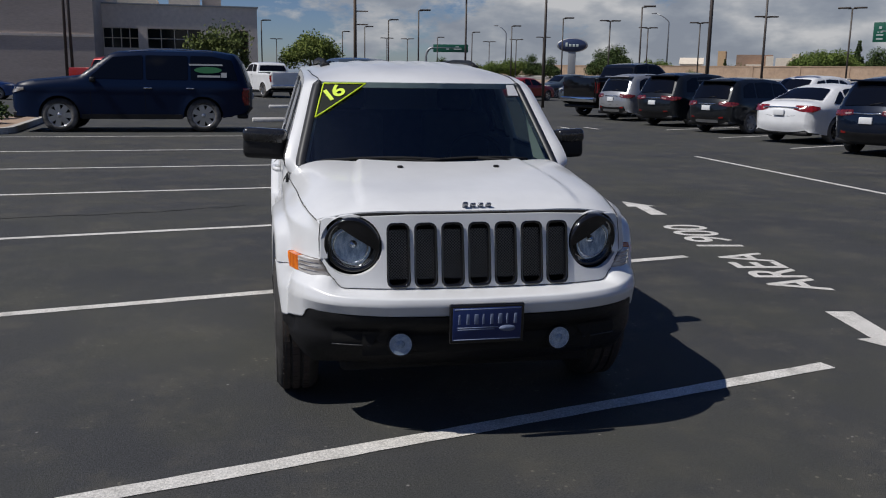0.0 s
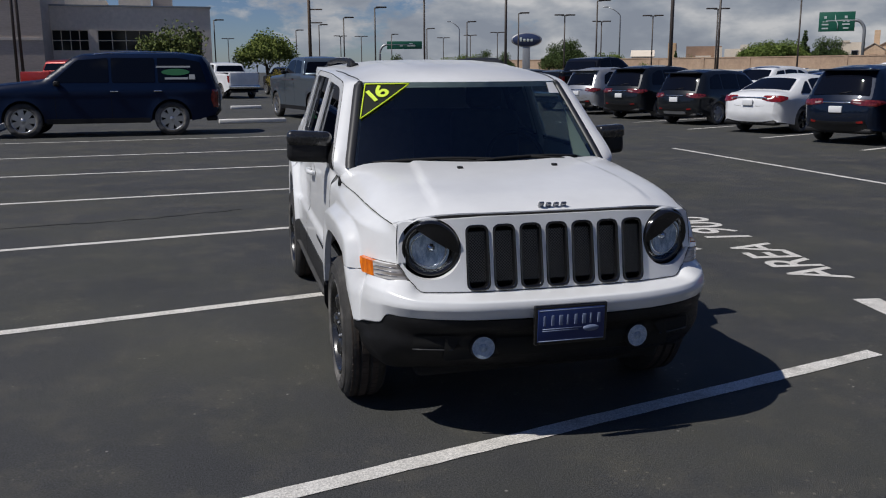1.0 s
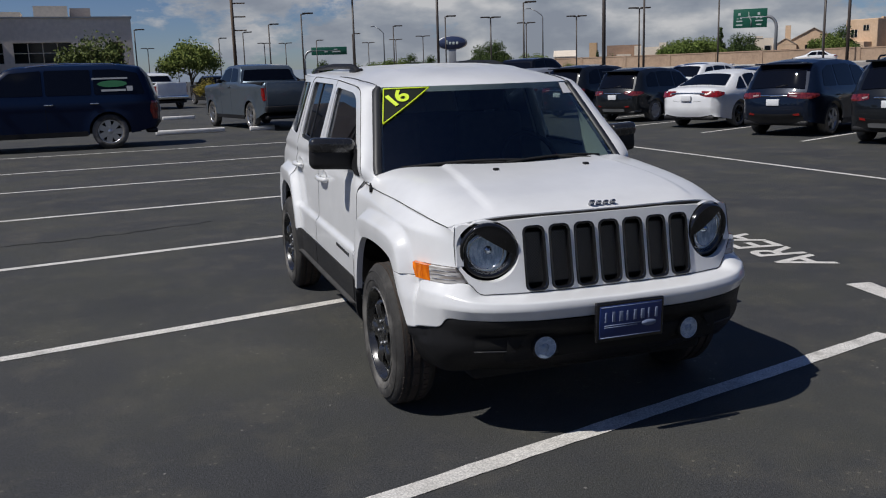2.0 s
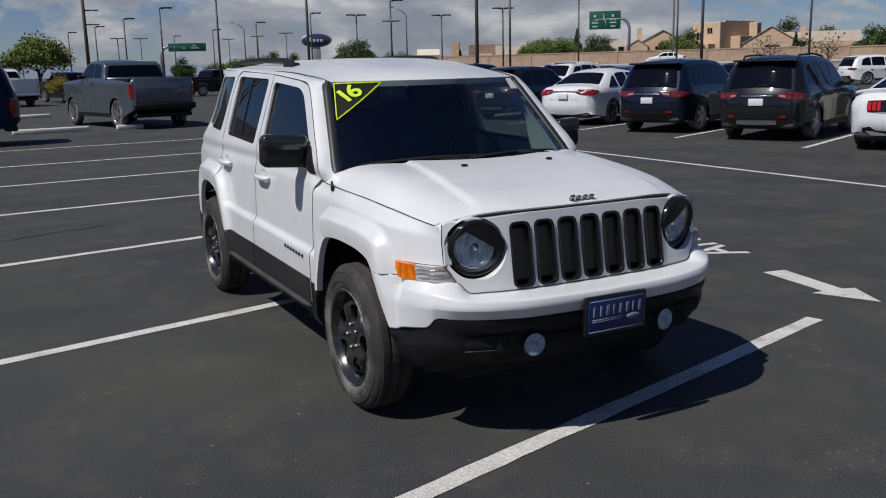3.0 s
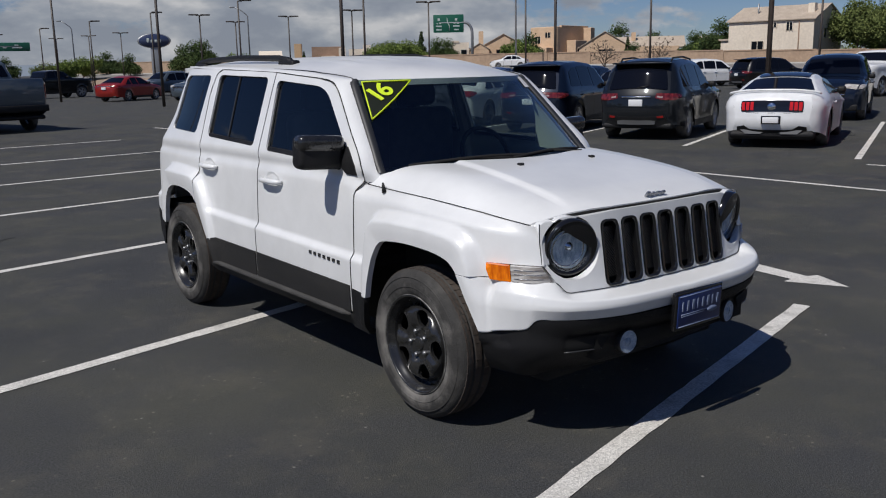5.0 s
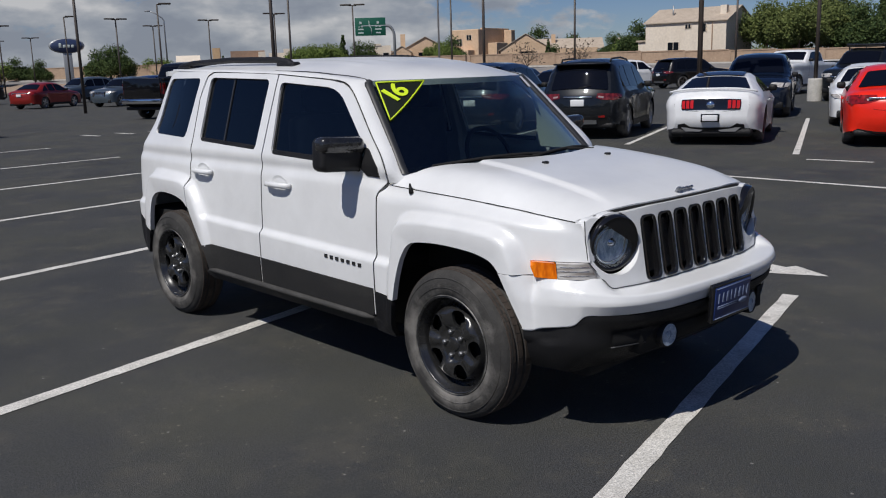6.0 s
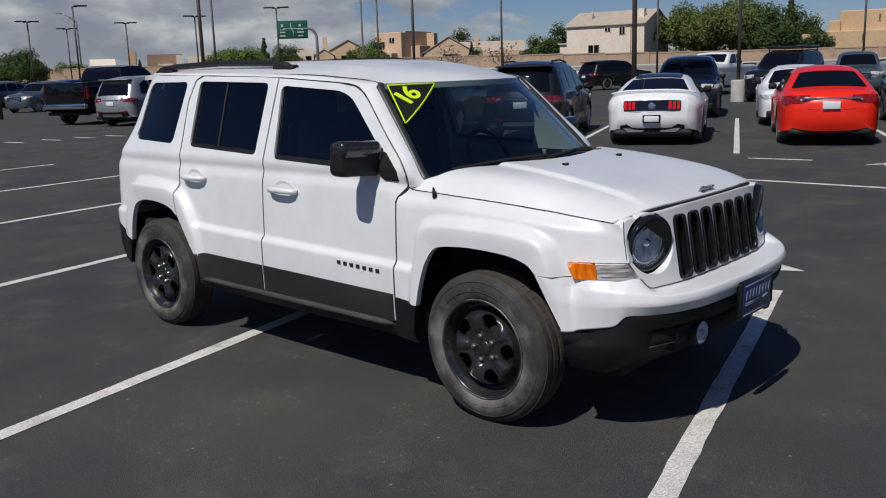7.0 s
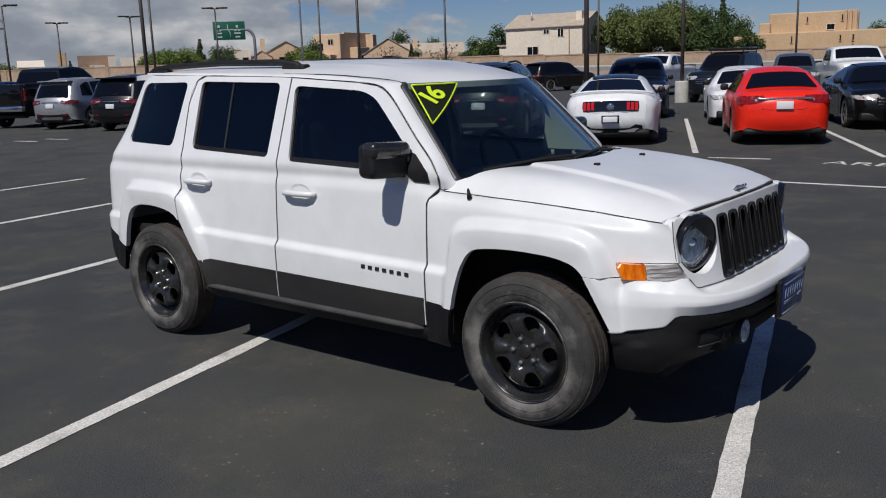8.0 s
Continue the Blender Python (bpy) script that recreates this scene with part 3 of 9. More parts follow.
def bump_point(u, z, tuck=True):
    x, y = bump_plan(u)
    a = abs(u)
    x1, y1 = bump_plan(a + 0.01)
    nx, ny = (y1 - y), -(x1 - x)
    ln = math.hypot(nx, ny) or 1
    nx, ny = nx / ln, ny / ln
    if nx < 0 and a > 0.1:
        nx, ny = -nx, -ny
    if ny > 0:
        ny = -ny
    front = 1 - sm(0.70, 0.86, a)
    inset = 0.125 * min(1.0, max(0.0, (z - 0.616) / 0.034)) * front + 0.02 * sm(0.62, 0.70, z) * (1 - front)
    inset -= 0.012 * sm(0.50, 0.56, z) * (1 - sm(0.60, 0.64, z)) * front
    if z < 0.46:
        inset += 0.24 * ((0.46 - z) / 0.20) ** 2 * (0.45 + 0.55 * front) if tuck else 0
    x, y = x - nx * inset, y - ny * inset
    k = sm(0.84, 0.97, a)
    if k > 0 and z > 0.44:
        x += (side_w(y, z) - x) * k
    return Vector((math.copysign(x, u) if a > 1e-6 else 0.0, y, z))


def seam_z(a):
    """Height of the seam between the white bumper and its black lower half, by the way round the corner."""
    return curve_at([(0.0, 0.562), (0.36, 0.564), (0.60, 0.568), (0.70, 0.569), (0.76, 0.566), (0.80, 0.528), (0.86, 0.516), (0.95, 0.502), (1.03, 0.491), (1.2, 0.490)], a)


def build_suv():
    suv = thing("compact_suv", "white compact SUV with black steel wheels parked across bay lines", "car")
    ST = 0.03
    FINE = 0.0105

    # sides, built for one side (-1) and mirrored (+1)
    def on_side(s):
        return lambda y, z: Vector((s * side_w(y, z), y, z))

    def rimv(s):
        return (-s * 0.03, 0, 0)

    top_line = [(0.873, 1.455), (0.935, 1.482), (1.06, 1.500), (1.28, 1.515), (1.56, 1.534)]
    front_door = [(0.545, 0.375), (1.562, 0.375), (1.562, 1.06), (1.548, 1.533)] + top_line[::-1][1:] + [(0.805, 1.400), (0.642, 1.240), (0.535, 1.143), (0.484, 1.075), (0.489, 1.022), (0.537, 0.972), (0.546, 0.95)]
    smooth_arch = lambda pts: [(curve_at([(i, p[0]) for i, p in enumerate(pts)], t / 4), curve_at([(i, p[1]) for i, p in enumerate(pts)], t / 4)) for t in range(4 * (len(pts) - 1) + 1)]
    fwin = rounded([(1.478, 1.108), (1.516, 1.494), (1.03, 1.463), (0.935, 1.430), (0.605, 1.125), (0.605, 1.078)], [0.03, 0.04, 0.05, 0.05, 0.01, 0.01])
    rear_door = [(1.572, 0.375), (2.15, 0.375), (2.182, 0.48), (2.257, 0.562), (2.323, 0.655), (2.376, 0.735), (2.395, 1.00), (2.385, 1.15), (2.395, 1.40), (2.35, 1.532), (2.28, 1.556), (1.558, 1.540), (1.572, 1.06)]
    rwin = rounded([(1.648, 1.122), (2.305, 1.148), (2.31, 1.528), (1.632, 1.510)], [0.03, 0.04, 0.04, 0.04])
    quarter = [(2.405, 1.00), (2.395, 1.15), (2.405, 1.40), (2.36, 1.538), (2.30, 1.562), (3.00, 1.572), (3.06, 1.55), (y_rear(1.45), 1.45), (y_rear(1.02), 1.02), (y_rear(0.66), 0.66), (3.25, 0.635), (2.989, 0.515)] + [p for p in smooth_arch(ARCH_R)[::-1] if p[1] > 0.52 and p[0] > 2.39] + [(2.386, 0.735)]
    qwin = rounded([(2.503, 1.158), (3.019, 1.170), (2.985, 1.300), (2.93, 1.527), (2.443, 1.526)], [0.04, 0.05, 0.0, 0.06, 0.04])

    def with_hole(outer, hole):
        """Splits an outline with a window into a left and a right half through the window's middle."""
        hx = sum(p[0] for p in hole) / len(hole)
        parts_ = []
        for less in (True, False):
            o = clip_axis(outer, 0, hx, less)
            h = clip_axis(hole, 0, hx, less)
            # walk the outer half from top of the cut to its bottom, then back along the hole
            if sum(o[i - 1][0] * o[i][1] - o[i][0] * o[i - 1][1] for i in range(len(o))) < 0:
                o = o[::-1]
            if sum(h[i - 1][0] * h[i][1] - h[i][0] * h[i - 1][1] for i in range(len(h))) < 0:
                h = h[::-1]
            oc = [i for i, p in enumerate(o) if abs(p[0] - hx) < 1e-9]
            hc = [i for i, p in enumerate(h) if abs(p[0] - hx) < 1e-9]
            lo_o, hi_o = min(oc, key=lambda i: o[i][1]), max(oc, key=lambda i: o[i][1])
            lo_h, hi_h = min(hc, key=lambda i: h[i][1]), max(hc, key=lambda i: h[i][1])

            def run(lst, a, b):
                r = [lst[a]]
                while a != b:
                    a = (a + 1) % len(lst)
                    r.append(lst[a])
                return r
            if less:
                ring = run(o, hi_o, lo_o) + run(h, hi_h, lo_h)[::-1]
            else:
                ring = run(o, lo_o, hi_o) + run(h, lo_h, hi_h)[::-1]
            parts_.append(ring)
        return parts_

    for s in (-1, 1):
        f = on_side(s)
        fl = s < 0
        # fender: from the nose corner to the door, over the arch
        top = [(y, hood_rim_z(y) - 0.002) for y in (0.486, 0.42, 0.3, 0.1, -0.1, -0.3, -0.45, -0.53, -0.580)] + [(-0.606, 0.860)]
        fender = [(0.535, 0.495), (0.536, 0.95), (0.529, 0.970)] + top + [(-0.626, 0.772), (-0.418, 0.772), (-0.443, 0.7125), (-0.296, 0.7125)] + [p for p in smooth_arch(ARCH_F)[::-1] if 0.49 <= p[1] and p[0] > -0.290] + [(0.378, 0.480)]

        def fender_fn(y, z, s=s):
            w = side_w(y, z)
            t = hood_rim_z(y)
            # the shoulder turns in to meet the bonnet
            k = sm(t - 0.050, t + 0.008, z)
            w = w * (1 - k) + (hood_edge(y) + 0.006) * k
            return Vector((s * w, y, z))
        fob = part("front_fender", sheet([fender], FINE, fender_fn, rimv(s), fl), M_WHITE, suv)
        part("arch_lining", sheet([[(0.535, 0.300), (0.535, 0.490), (0.381, 0.475), (0.400, 0.290)]], ST, lambda y, z, s=s: Vector((s * (side_w(y, z) + 0.004), y, z)), rimv(s), fl), M_PLASTIC, fob, "black plastic splash guard")
        # doors
        for nm, outer, hole in (("front_door", front_door, fwin), ("rear_door", rear_door, rwin)):
            door = part(nm, sheet(with_hole(outer, hole), FINE, f, rimv(s), fl), M_WHITE, suv)
            part("window", sheet([hole], 0.06, lambda y, z, s=s: Vector((s * (side_w(y, z) - 0.018), y, z)), None, fl), (M_DOORGLASS if s < 0 else M_FARGLASS) if nm == "front_door" else M_GLASS, door, "tinted side window")
            # black seal round the glass
            inner = [((p[0] - sum(q[0] for q in hole) / len(hole)) * 0.980 + sum(q[0] for q in hole) / len(hole), (p[1] - sum(q[1] for q in hole) / len(hole)) * 0.970 + sum(q[1] for q in hole) / len(hole)) for p in hole]
            bm = bmesh.new()
            k = len(hole)
            hc = (sum(q[0] for q in hole) / len(hole), sum(q[1] for q in hole) / len(hole))
            wide = [(hc[0] + (p[0] - hc[0]) * 1.012, hc[1] + (p[1] - hc[1]) * 1.016) for p in hole]
            va = [bm.verts.new((s * (side_w(*p) - 0.009), *p)) for p in wide]
            vb = [bm.verts.new((s * (side_w(*p) - 0.014), *p)) for p in inner]
            for i in range(k):
                bm.faces.new((va[i - 1], va[i], vb[i], vb[i - 1]))
            part("window_seal", bm, M_PLASTIC, door, "black rubber window seal")
            # broader weather strip along the foot of the glass
            foot = [(0.715, 1.084), (1.470, 1.106), (1.472, 1.130), (0.735, 1.110)] if nm == "front_door" else [(1.655, 1.120), (2.298, 1.145), (2.298, 1.168), (1.655, 1.144)]
            part("weather_strip", sheet([foot], 0.04, lambda y, z, s=s: Vector((s * (side_w(y, z) - 0.004), y, z)), rimv(s), fl), M_PLASTIC, door, "black weather strip")
            y0 = 1.38 if nm == "front_door" else 2.225
            hz = 0.952 if nm == "front_door" else 0.972
            cup = revolve([(0.0, 0.075), (-0.006, 0.066), (-0.016, 0.045), (-0.020, 0.0001)], 24)
            for v in cup.verts:
                v.co = Vector((s * (side_w(y0, hz) + 0.002 + v.co.x * 0.3), y0 + v.co.y, hz + 0.005 + v.co.z * 0.55))
            part("handle_cup", cup, M_WHITE, door)
            pts = [(s * (side_w(y0 + d, hz) + o), y0 + d, hz - 0.004 * abs(d) / 0.1) for d, o in ((-0.115, 0.004), (-0.095, 0.026), (-0.05, 0.040), (0.05, 0.040), (0.095, 0.026), (0.115, 0.004))]
            bm = tube(pts, [0.011, 0.013, 0.013, 0.013, 0.013, 0.011], 8)
            for v in bm.verts:
                v.co.z = hz + (v.co.z - hz) * 1.15
            part("door_handle", bm, M_WHITE, door, "white pull handle")
            # black lower cladding
            if nm == "front_door":
                clad = [(0.55, 0.372), (1.559, 0.372), (1.559, 0.521), (0.55, 0.506)]
            else:
                clad = [(1.575, 0.372), (2.145, 0.372), (2.172, 0.47), (2.205, 0.514), (2.130, 0.527), (1.575, 0.521)]
            part("door_cladding", sheet([clad], 0.05, lambda y, z, s=s: Vector((s * (side_w(y, z) + 0.007), y, z)), rimv(s), fl), M_CLAD, door, "black plastic lower cladding")
            if nm == "rear_door":
                ya = 2.02
                bm = sheet([[(ya, 1.14), (ya + 0.012, 1.14), (ya + 0.025, 1.52), (ya + 0.013, 1.52)]], 0.05, lambda y, z, s=s: Vector((s * (side_w(y, z) - 0.012), y, z)), rimv(s), fl)
                part("division_bar", bm, M_SEAL, door, "slim grey window bar")
            if nm == "front_door":
                # seven raised letter-sized bars stand for the model name
                for k in range(7):
                    yy = 0.951 - (k + 0.5) * 0.325 / 7
                    zz = 0.618 - 0.010 * k / 6
                    bm = box((-0.003, -0.0125, -0.0095), (0.003, 0.0125, 0.0095), 0.002)
                    b = part("badge_letter", bm, M_SATIN, door, "raised dark badge letter")
                    b.matrix_basis = pose(s * (side_w(yy, zz) + 0.002), yy, zz)
        # sill
        sill = [(0.40, 0.285), (2.17, 0.305), (2.165, 0.362), (0.52, 0.362)]
        part("sill", sheet([sill], 0.05, lambda y, z, s=s: Vector((s * (side_w(y, z) + 0.004 - 0.06 * (1 - sm(0.26, 0.33, z))), y, z)), rimv(s), fl), M_CLAD, suv, "black plastic sill")
        part("sill_ledge", tube([Vector((s * (side_w(y, 0.368) + o), y, z)) for y, o, z in ((0.56, -0.004, 0.356), (0.62, 0.008, 0.358), (1.35, 0.010, 0.362), (2.08, 0.008, 0.366), (2.15, -0.004, 0.367))], [0.010, 0.016, 0.017, 0.016, 0.010], 8), M_SILL, suv, "dusty grey sill ledge")
        # rear quarter with its window
        qob = part("rear_quarter", sheet(with_hole(quarter, qwin), FINE, f, rimv(s), fl), M_WHITE, suv)
        part("window", sheet([qwin], 0.06, lambda y, z, s=s: Vector((s * (side_w(y, z) - 0.010), y, z)), None, fl), M_GLASS, qob, "tinted quarter window")
        rb = [(3.020, 0.36), (3.14, 0.38), (3.215, 0.48), (3.245, 0.624), (2.994, 0.508), (3.006, 0.43)]
        part("rear_bumper_side", sheet([rb], ST, lambda y, z, s=s: Vector((s * (side_w(y, z) + 0.004), y, z)), rimv(s), fl), M_PLASTIC, suv, "black plastic rear bumper end")
        # A-pillar strip between door frame and windscreen
        bm = bmesh.new()
        outer = [(0.478, 1.020), (0.472, 1.075), (0.526, 1.150), (0.634, 1.248), (0.797, 1.408), (0.868, 1.464), (0.932, 1.491), (1.06, 1.509), (1.20, 1.519)]
        rows_, ends = [], []
        for k, (y, z) in enumerate(outer):
            a = Vector((s * side_w(y, min(z, 1.53)), y, z))
            v = min(1.0, max(0.0, (z - 1.07) / 0.42))
            b = screen_point(s * 0.69, v) + Vector((s * 0.004, -0.004, 0.004))
            if k == 0:
                b = screen_point(s * 0.69, 0) + Vector((s * 0.012, -0.08, -0.055))
            if k == len(outer) - 2:
                b = Vector((s * 0.592, 1.00, 1.518))
            if k == len(outer) - 1:
                b = Vector((s * 0.606, 1.16, 1.530))
            ends.append((a, b))
        strip_rows = []
        strip_bm = bmesh.new()
        last = 4 * (len(ends) - 1)
        for t in range(last + 1):
            a, b = (Vector([curve_at([(i, e[w][c]) for i, e in enumerate(ends)], t / 4) for c in range(3)]) for w in (0, 1))
            n_ = (Vector((s * 0.6, -0.6, 0.5))).normalized()
            row = []
            for q in range(6):
                f_ = q / 5
                row.append(bm.verts.new(a.lerp(b, f_) + n_ * 0.011 * sm(0, 8, t) * math.sin(math.pi * f_)))
            rows_.append(row)
            if 3 <= t <= 24:
                # rubber strip between the pillar and the glass
                wide_ = (0.030 if s < 0 else 0.014) * (1 - 0.5 * sm(20, 24, t))
                g_ = min(0.8, wide_ / max(0.01, (a - b).length))
                strip_rows.append([strip_bm.verts.new(p) for p in (b - n_ * 0.006 + (b - a).normalized() * 0.010, b + n_ * 0.006 + (b - a).normalized() * 0.008, b.lerp(a, g_) + n_ * (0.004 + 0.011 * math.sin(math.pi * g_)), b.lerp(a, g_ + 0.03) - n_ * 0.004)])
        for r0, r1 in zip(rows_, rows_[1:]):
            for q in range(5):
                bm.faces.new((r0[q], r0[q + 1], r1[q + 1], r1[q]) if s < 0 else (r0[q + 1], r0[q], r1[q], r1[q + 1]))
        for r0, r1 in zip(strip_rows, strip_rows[1:]):
            for q in range(3):
                strip_bm.faces.new((r0[q], r0[q + 1], r1[q + 1], r1[q]))
        part("windscreen_pillar", bm, M_WHITE, suv)
        part("windscreen_seal", strip_bm, M_SEAL, suv, "dark rubber windscreen seal")
        # dark joint between the roof sheet and the side
        ditch = [Vector((s * (0.578 + 0.028 * sm(0.86, 1.15, y)), y, roof_z(0.578 + 0.028 * sm(0.86, 1.15, y), y) + 0.003)) for y in (0.86, 0.93, 1.0, 1.1, 1.2, 1.35, 1.5, 1.65)]
        part("roof_joint", tube(ditch, 0.0035, 5), M_SEAL, suv, "dark roof joint")
        # roof gutter edge between doors and roof sheet
        bm = bmesh.new()
        prev = None
        for k in range(25):
            y = 1.0 + k * (3.02 - 1.0) / 24
            zt = curve_at([(1.0, 1.497), (1.06, 1.506), (1.28, 1.521), (1.56, 1.539), (2.3, 1.562), (3.0, 1.574), (3.05, 1.56)], y)
            a = Vector((s * (side_w(y, zt) + 0.001), y, zt))
            b = Vector((s * 0.600, y, roof_z(0.600, y) - 0.002))
            if abs(b.x) > abs(a.x) - 0.01:
                b.x = s * (abs(a.x) - 0.012)
                b.z = roof_z(abs(b.x), y) + 0.002
            c = (a + b) / 2 + Vector((s * 0.008, 0, 0.010))
            row = [bm.verts.new(p) for p in (a, c, b)]
            if prev:
                for q in range(2):
                    bm.faces.new((prev[q], prev[q + 1], row[q + 1], row[q]))
            prev = row
        part("roof_edge", bm, M_WHITE, suv)
        # roof rail
        pts = [(s * 0.50, 1.60, 1.565), (s * 0.50, 1.66, 1.600), (s * 0.503, 1.78, 1.618), (s * 0.505, 2.30, 1.630), (s * 0.50, 2.80, 1.622), (s * 0.492, 2.98, 1.605), (s * 0.488, 3.06, 1.565)]
        rail = part("roof_rail", tube(pts, [0.024, 0.022, 0.019, 0.018, 0.018, 0.021, 0.024], 8), M_PLASTIC, suv, "black roof rail")
        for yy in (1.68, 2.92):
            part("rail_foot", box((s * 0.495 - 0.028, yy - 0.09, 1.555), (s * 0.495 + 0.028, yy + 0.09, 1.605), 0.012), M_PLASTIC, rail)
        # door mirror
        mir = part("door_mirror", box((-0.118, -0.055, -0.082), (0.118, 0.060, 0.082), 0.034, seg=4), M_PLASTIC, suv, "black plastic door mirror")
        mir.matrix_basis = pose(s * 0.885 - (0.018 if s > 0 else 0), 0.715, 1.152, 0, s * -3, s * 6) @ Matrix.Scale(1.0 if s < 0 else 0.70, 4, (1, 0, 0))
        part("mirror_cap", box((-0.121, -0.066, 0.004), (0.121, 0.030, 0.086), 0.030, seg=4), M_SATIN, mir, "satin black mirror cap")
        part("mirror_mount", sheet([[(0.532, 1.043), (0.62, 1.045), (0.660, 1.075), (0.650, 1.180), (0.625, 1.172), (0.538, 1.090)]], 0.03, lambda y, z, s=s: Vector((s * (side_w(y, z) + 0.006), y, z)), (-s * 0.03, 0, 0), fl), M_PLASTIC, suv, "black mirror mount")
        part("mirror_glass", box((-0.095, 0.058, -0.060), (0.095, 0.064, 0.062), 0.002), M_CHROME, mir, "mirror glass")
        part("mirror_arm", box((min(-s * 0.19, -s * 0.09), -0.035, -0.085), (max(-s * 0.19, -s * 0.09), 0.045, -0.015), 0.015), M_PLASTIC, mir)
        # turn lamp wraps the corner
        def lamp_fn(u, z, s=s, o=0.004):
            fx = curve_at([(0.70, 0.600), (0.74, 0.646), (0.77, 0.676), (0.82, 0.712), (0.90, 0.759), (0.98, 0.790)], u)
            fy = curve_at([(0.70, -0.632), (0.74, -0.630), (0.77, -0.620), (0.82, -0.586), (0.90, -0.506), (0.98, -0.423)], u)
            return Vector((s * (fx + o), fy - o, z))
        lamp = part("turn_lamp", sheet([[(0.880, 0.706), (0.965, 0.708), (0.990, 0.772), (0.885, 0.770)]], 0.02, lamp_fn, (-s * 0.02, 0.02, 0), fl), M_AMBER, suv, "amber turn signal lamp")
        part("clear_lens", sheet([[(0.722, 0.704), (0.878, 0.706), (0.883, 0.770), (0.765, 0.770)]], 0.02, lamp_fn, (-s * 0.02, 0.02, 0), fl), M_CLEAR, lamp, "clear side lamp lens")
        for zz in (0.720, 0.738, 0.755):
            part("lens_rib", tube([lamp_fn(u / 100, zz, o=0.005) for u in (76, 79, 82, 85, 87)], 0.0011, 5), M_CHROME, lamp)
        # headlamp
        cx, cz = s * 0.535, 0.832
        cy = panel_y(0.535, 0.832)
        head = part("headlamp", revolve([(0.06, 0.02), (0.055, 0.05), (0.030, 0.088), (0.008, 0.096), (-0.002, 0.110), (-0.012, 0.121), (-0.004, 0.127), (0.02, 0.128), (0.035, 0.126)], 40, 'Y'), M_GLOSSBLACK, suv, "round headlamp with black surround")
        head.matrix_basis = pose(cx - s * 0.004, cy + 0.013, cz - 0.002, 8, 0, s * 15) @ Matrix.Scale(0.935, 4)
        part("reflector", revolve([(0.022, 0.0001), (0.021, 0.03), (0.016, 0.06), (0.007, 0.092)], 32, 'Y'), M_LAMP, head, "reflector with pale sky blue painted in").matrix_basis = pose(s * 0.010, 0, -0.008)
        part("reflector_ring", revolve([(0.010, 0.074), (0.004, 0.078), (0.012, 0.084)], 32, 'Y'), M_CHROME, head).matrix_basis = pose(s * 0.010, 0, -0.008)
        part("bulb", revolve([(0.024, 0.020), (0.010, 0.018), (0.004, 0.0001)], 16, 'Y'), M_CHROME, head)
        part("lens", facing(revolve([(-0.014, 0.0001), (-0.012, 0.04), (-0.008, 0.08), (0.000, 0.113)], 32, 'Y'), (0, -1, 0)), M_LENS, head, "clear glass lens")
        # slanted black lid over the upper inner part of the lamp
        lid = [p for p in circle(0, 0, 0.116, 0, 360, 40)[:-1]]
        # cut by a slanted line that falls towards the grille
        ang = radians(-32 if s < 0 else 32)
        def above(p):
            return p[0] * -math.sin(ang) + p[1] * math.cos(ang) - 0.046
        keep = []
        for i in range(len(lid)):
            a, b = lid[i - 1], lid[i]
            da, db = above(a), above(b)
            if (da > 0) != (db > 0):
                t = da / (da - db)
                keep.append((a[0] + t * (b[0] - a[0]), a[1] + t * (b[1] - a[1])))
            if db > 0:
                keep.append(b)
        part("lamp_lid", sheet([keep], 0.03, lambda x, z: Vector((x, -0.021 + 1.0 * (x * x + z * z), z)), (0, 0.012, 0)), M_GLOSSBLACK, head, "slanted gloss black lamp lid")
        # fog lamp
        fx, fz = s * 0.345, 0.434
        fog = part("fog_lamp", revolve([(0.05, 0.02), (0.03, 0.042), (0.002, 0.047), (-0.004, 0.050), (0.004, 0.054), (0.03, 0.055)], 24, 'Y'), M_PLASTIC, suv, "round fog lamp")
        fog.matrix_basis = pose(fx, -0.792, fz, 0, 0, s * 6)
        part("reflector", revolve([(0.004, 0.0001), (0.003, 0.03), (0.001, 0.047)], 24, 'Y'), M_FOG, fog)
        part("lens", facing(revolve([(-0.010, 0.0001), (-0.006, 0.03), (0.002, 0.046)], 24, 'Y'), (0, -1, 0)), M_LENS, fog, "clear fog lamp glass")
        part("bulb_shield", revolve([(-0.001, 0.0001), (0.001, 0.016), (0.004, 0.018)], 14, 'Y'), M_LAMP, fog)
        # washer jet and bonnet stop
        part("washer_jet", box((s * 0.241 - 0.013, -0.052, hood_z(0.241, -0.038) - 0.004), (s * 0.241 + 0.013, -0.026, hood_z(0.241, -0.038) + 0.010), 0.004), M_PLASTIC, suv, "black washer jet")

    # dark shut lines between the panels
    for s in (-1, 1):
        def seam(pts, r=0.0035, s=s):
            part("shut_line", tube([Vector((s * (side_w(y, z) - 0.001), y, z)) for y, z in pts], r, 5), M_DARK, suv)
        seam([(0.541, z / 40) for z in range(16, 38)] + [(0.540, 0.95), (0.532, 0.972)], 0.0017)
        seam([(1.567, z / 40) for z in range(16, 42)] + [(1.565, 1.06), (1.557, 1.30), (1.553, 1.536)], 0.0011)
        seam(eased([(0.532, 0.972), (0.485, 1.022), (0.479, 1.075), (0.531, 1.147), (0.638, 1.244), (0.801, 1.404), (0.870, 1.459), (0.933, 1.486), (1.06, 1.504), (1.28, 1.518), (1.56, 1.537), (2.0, 1.552), (2.25, 1.560), (2.34, 1.545), (2.378, 1.50), (2.398, 1.40), (2.390, 1.15), (2.400, 1.0), (2.388, 0.85)]), 0.0022)
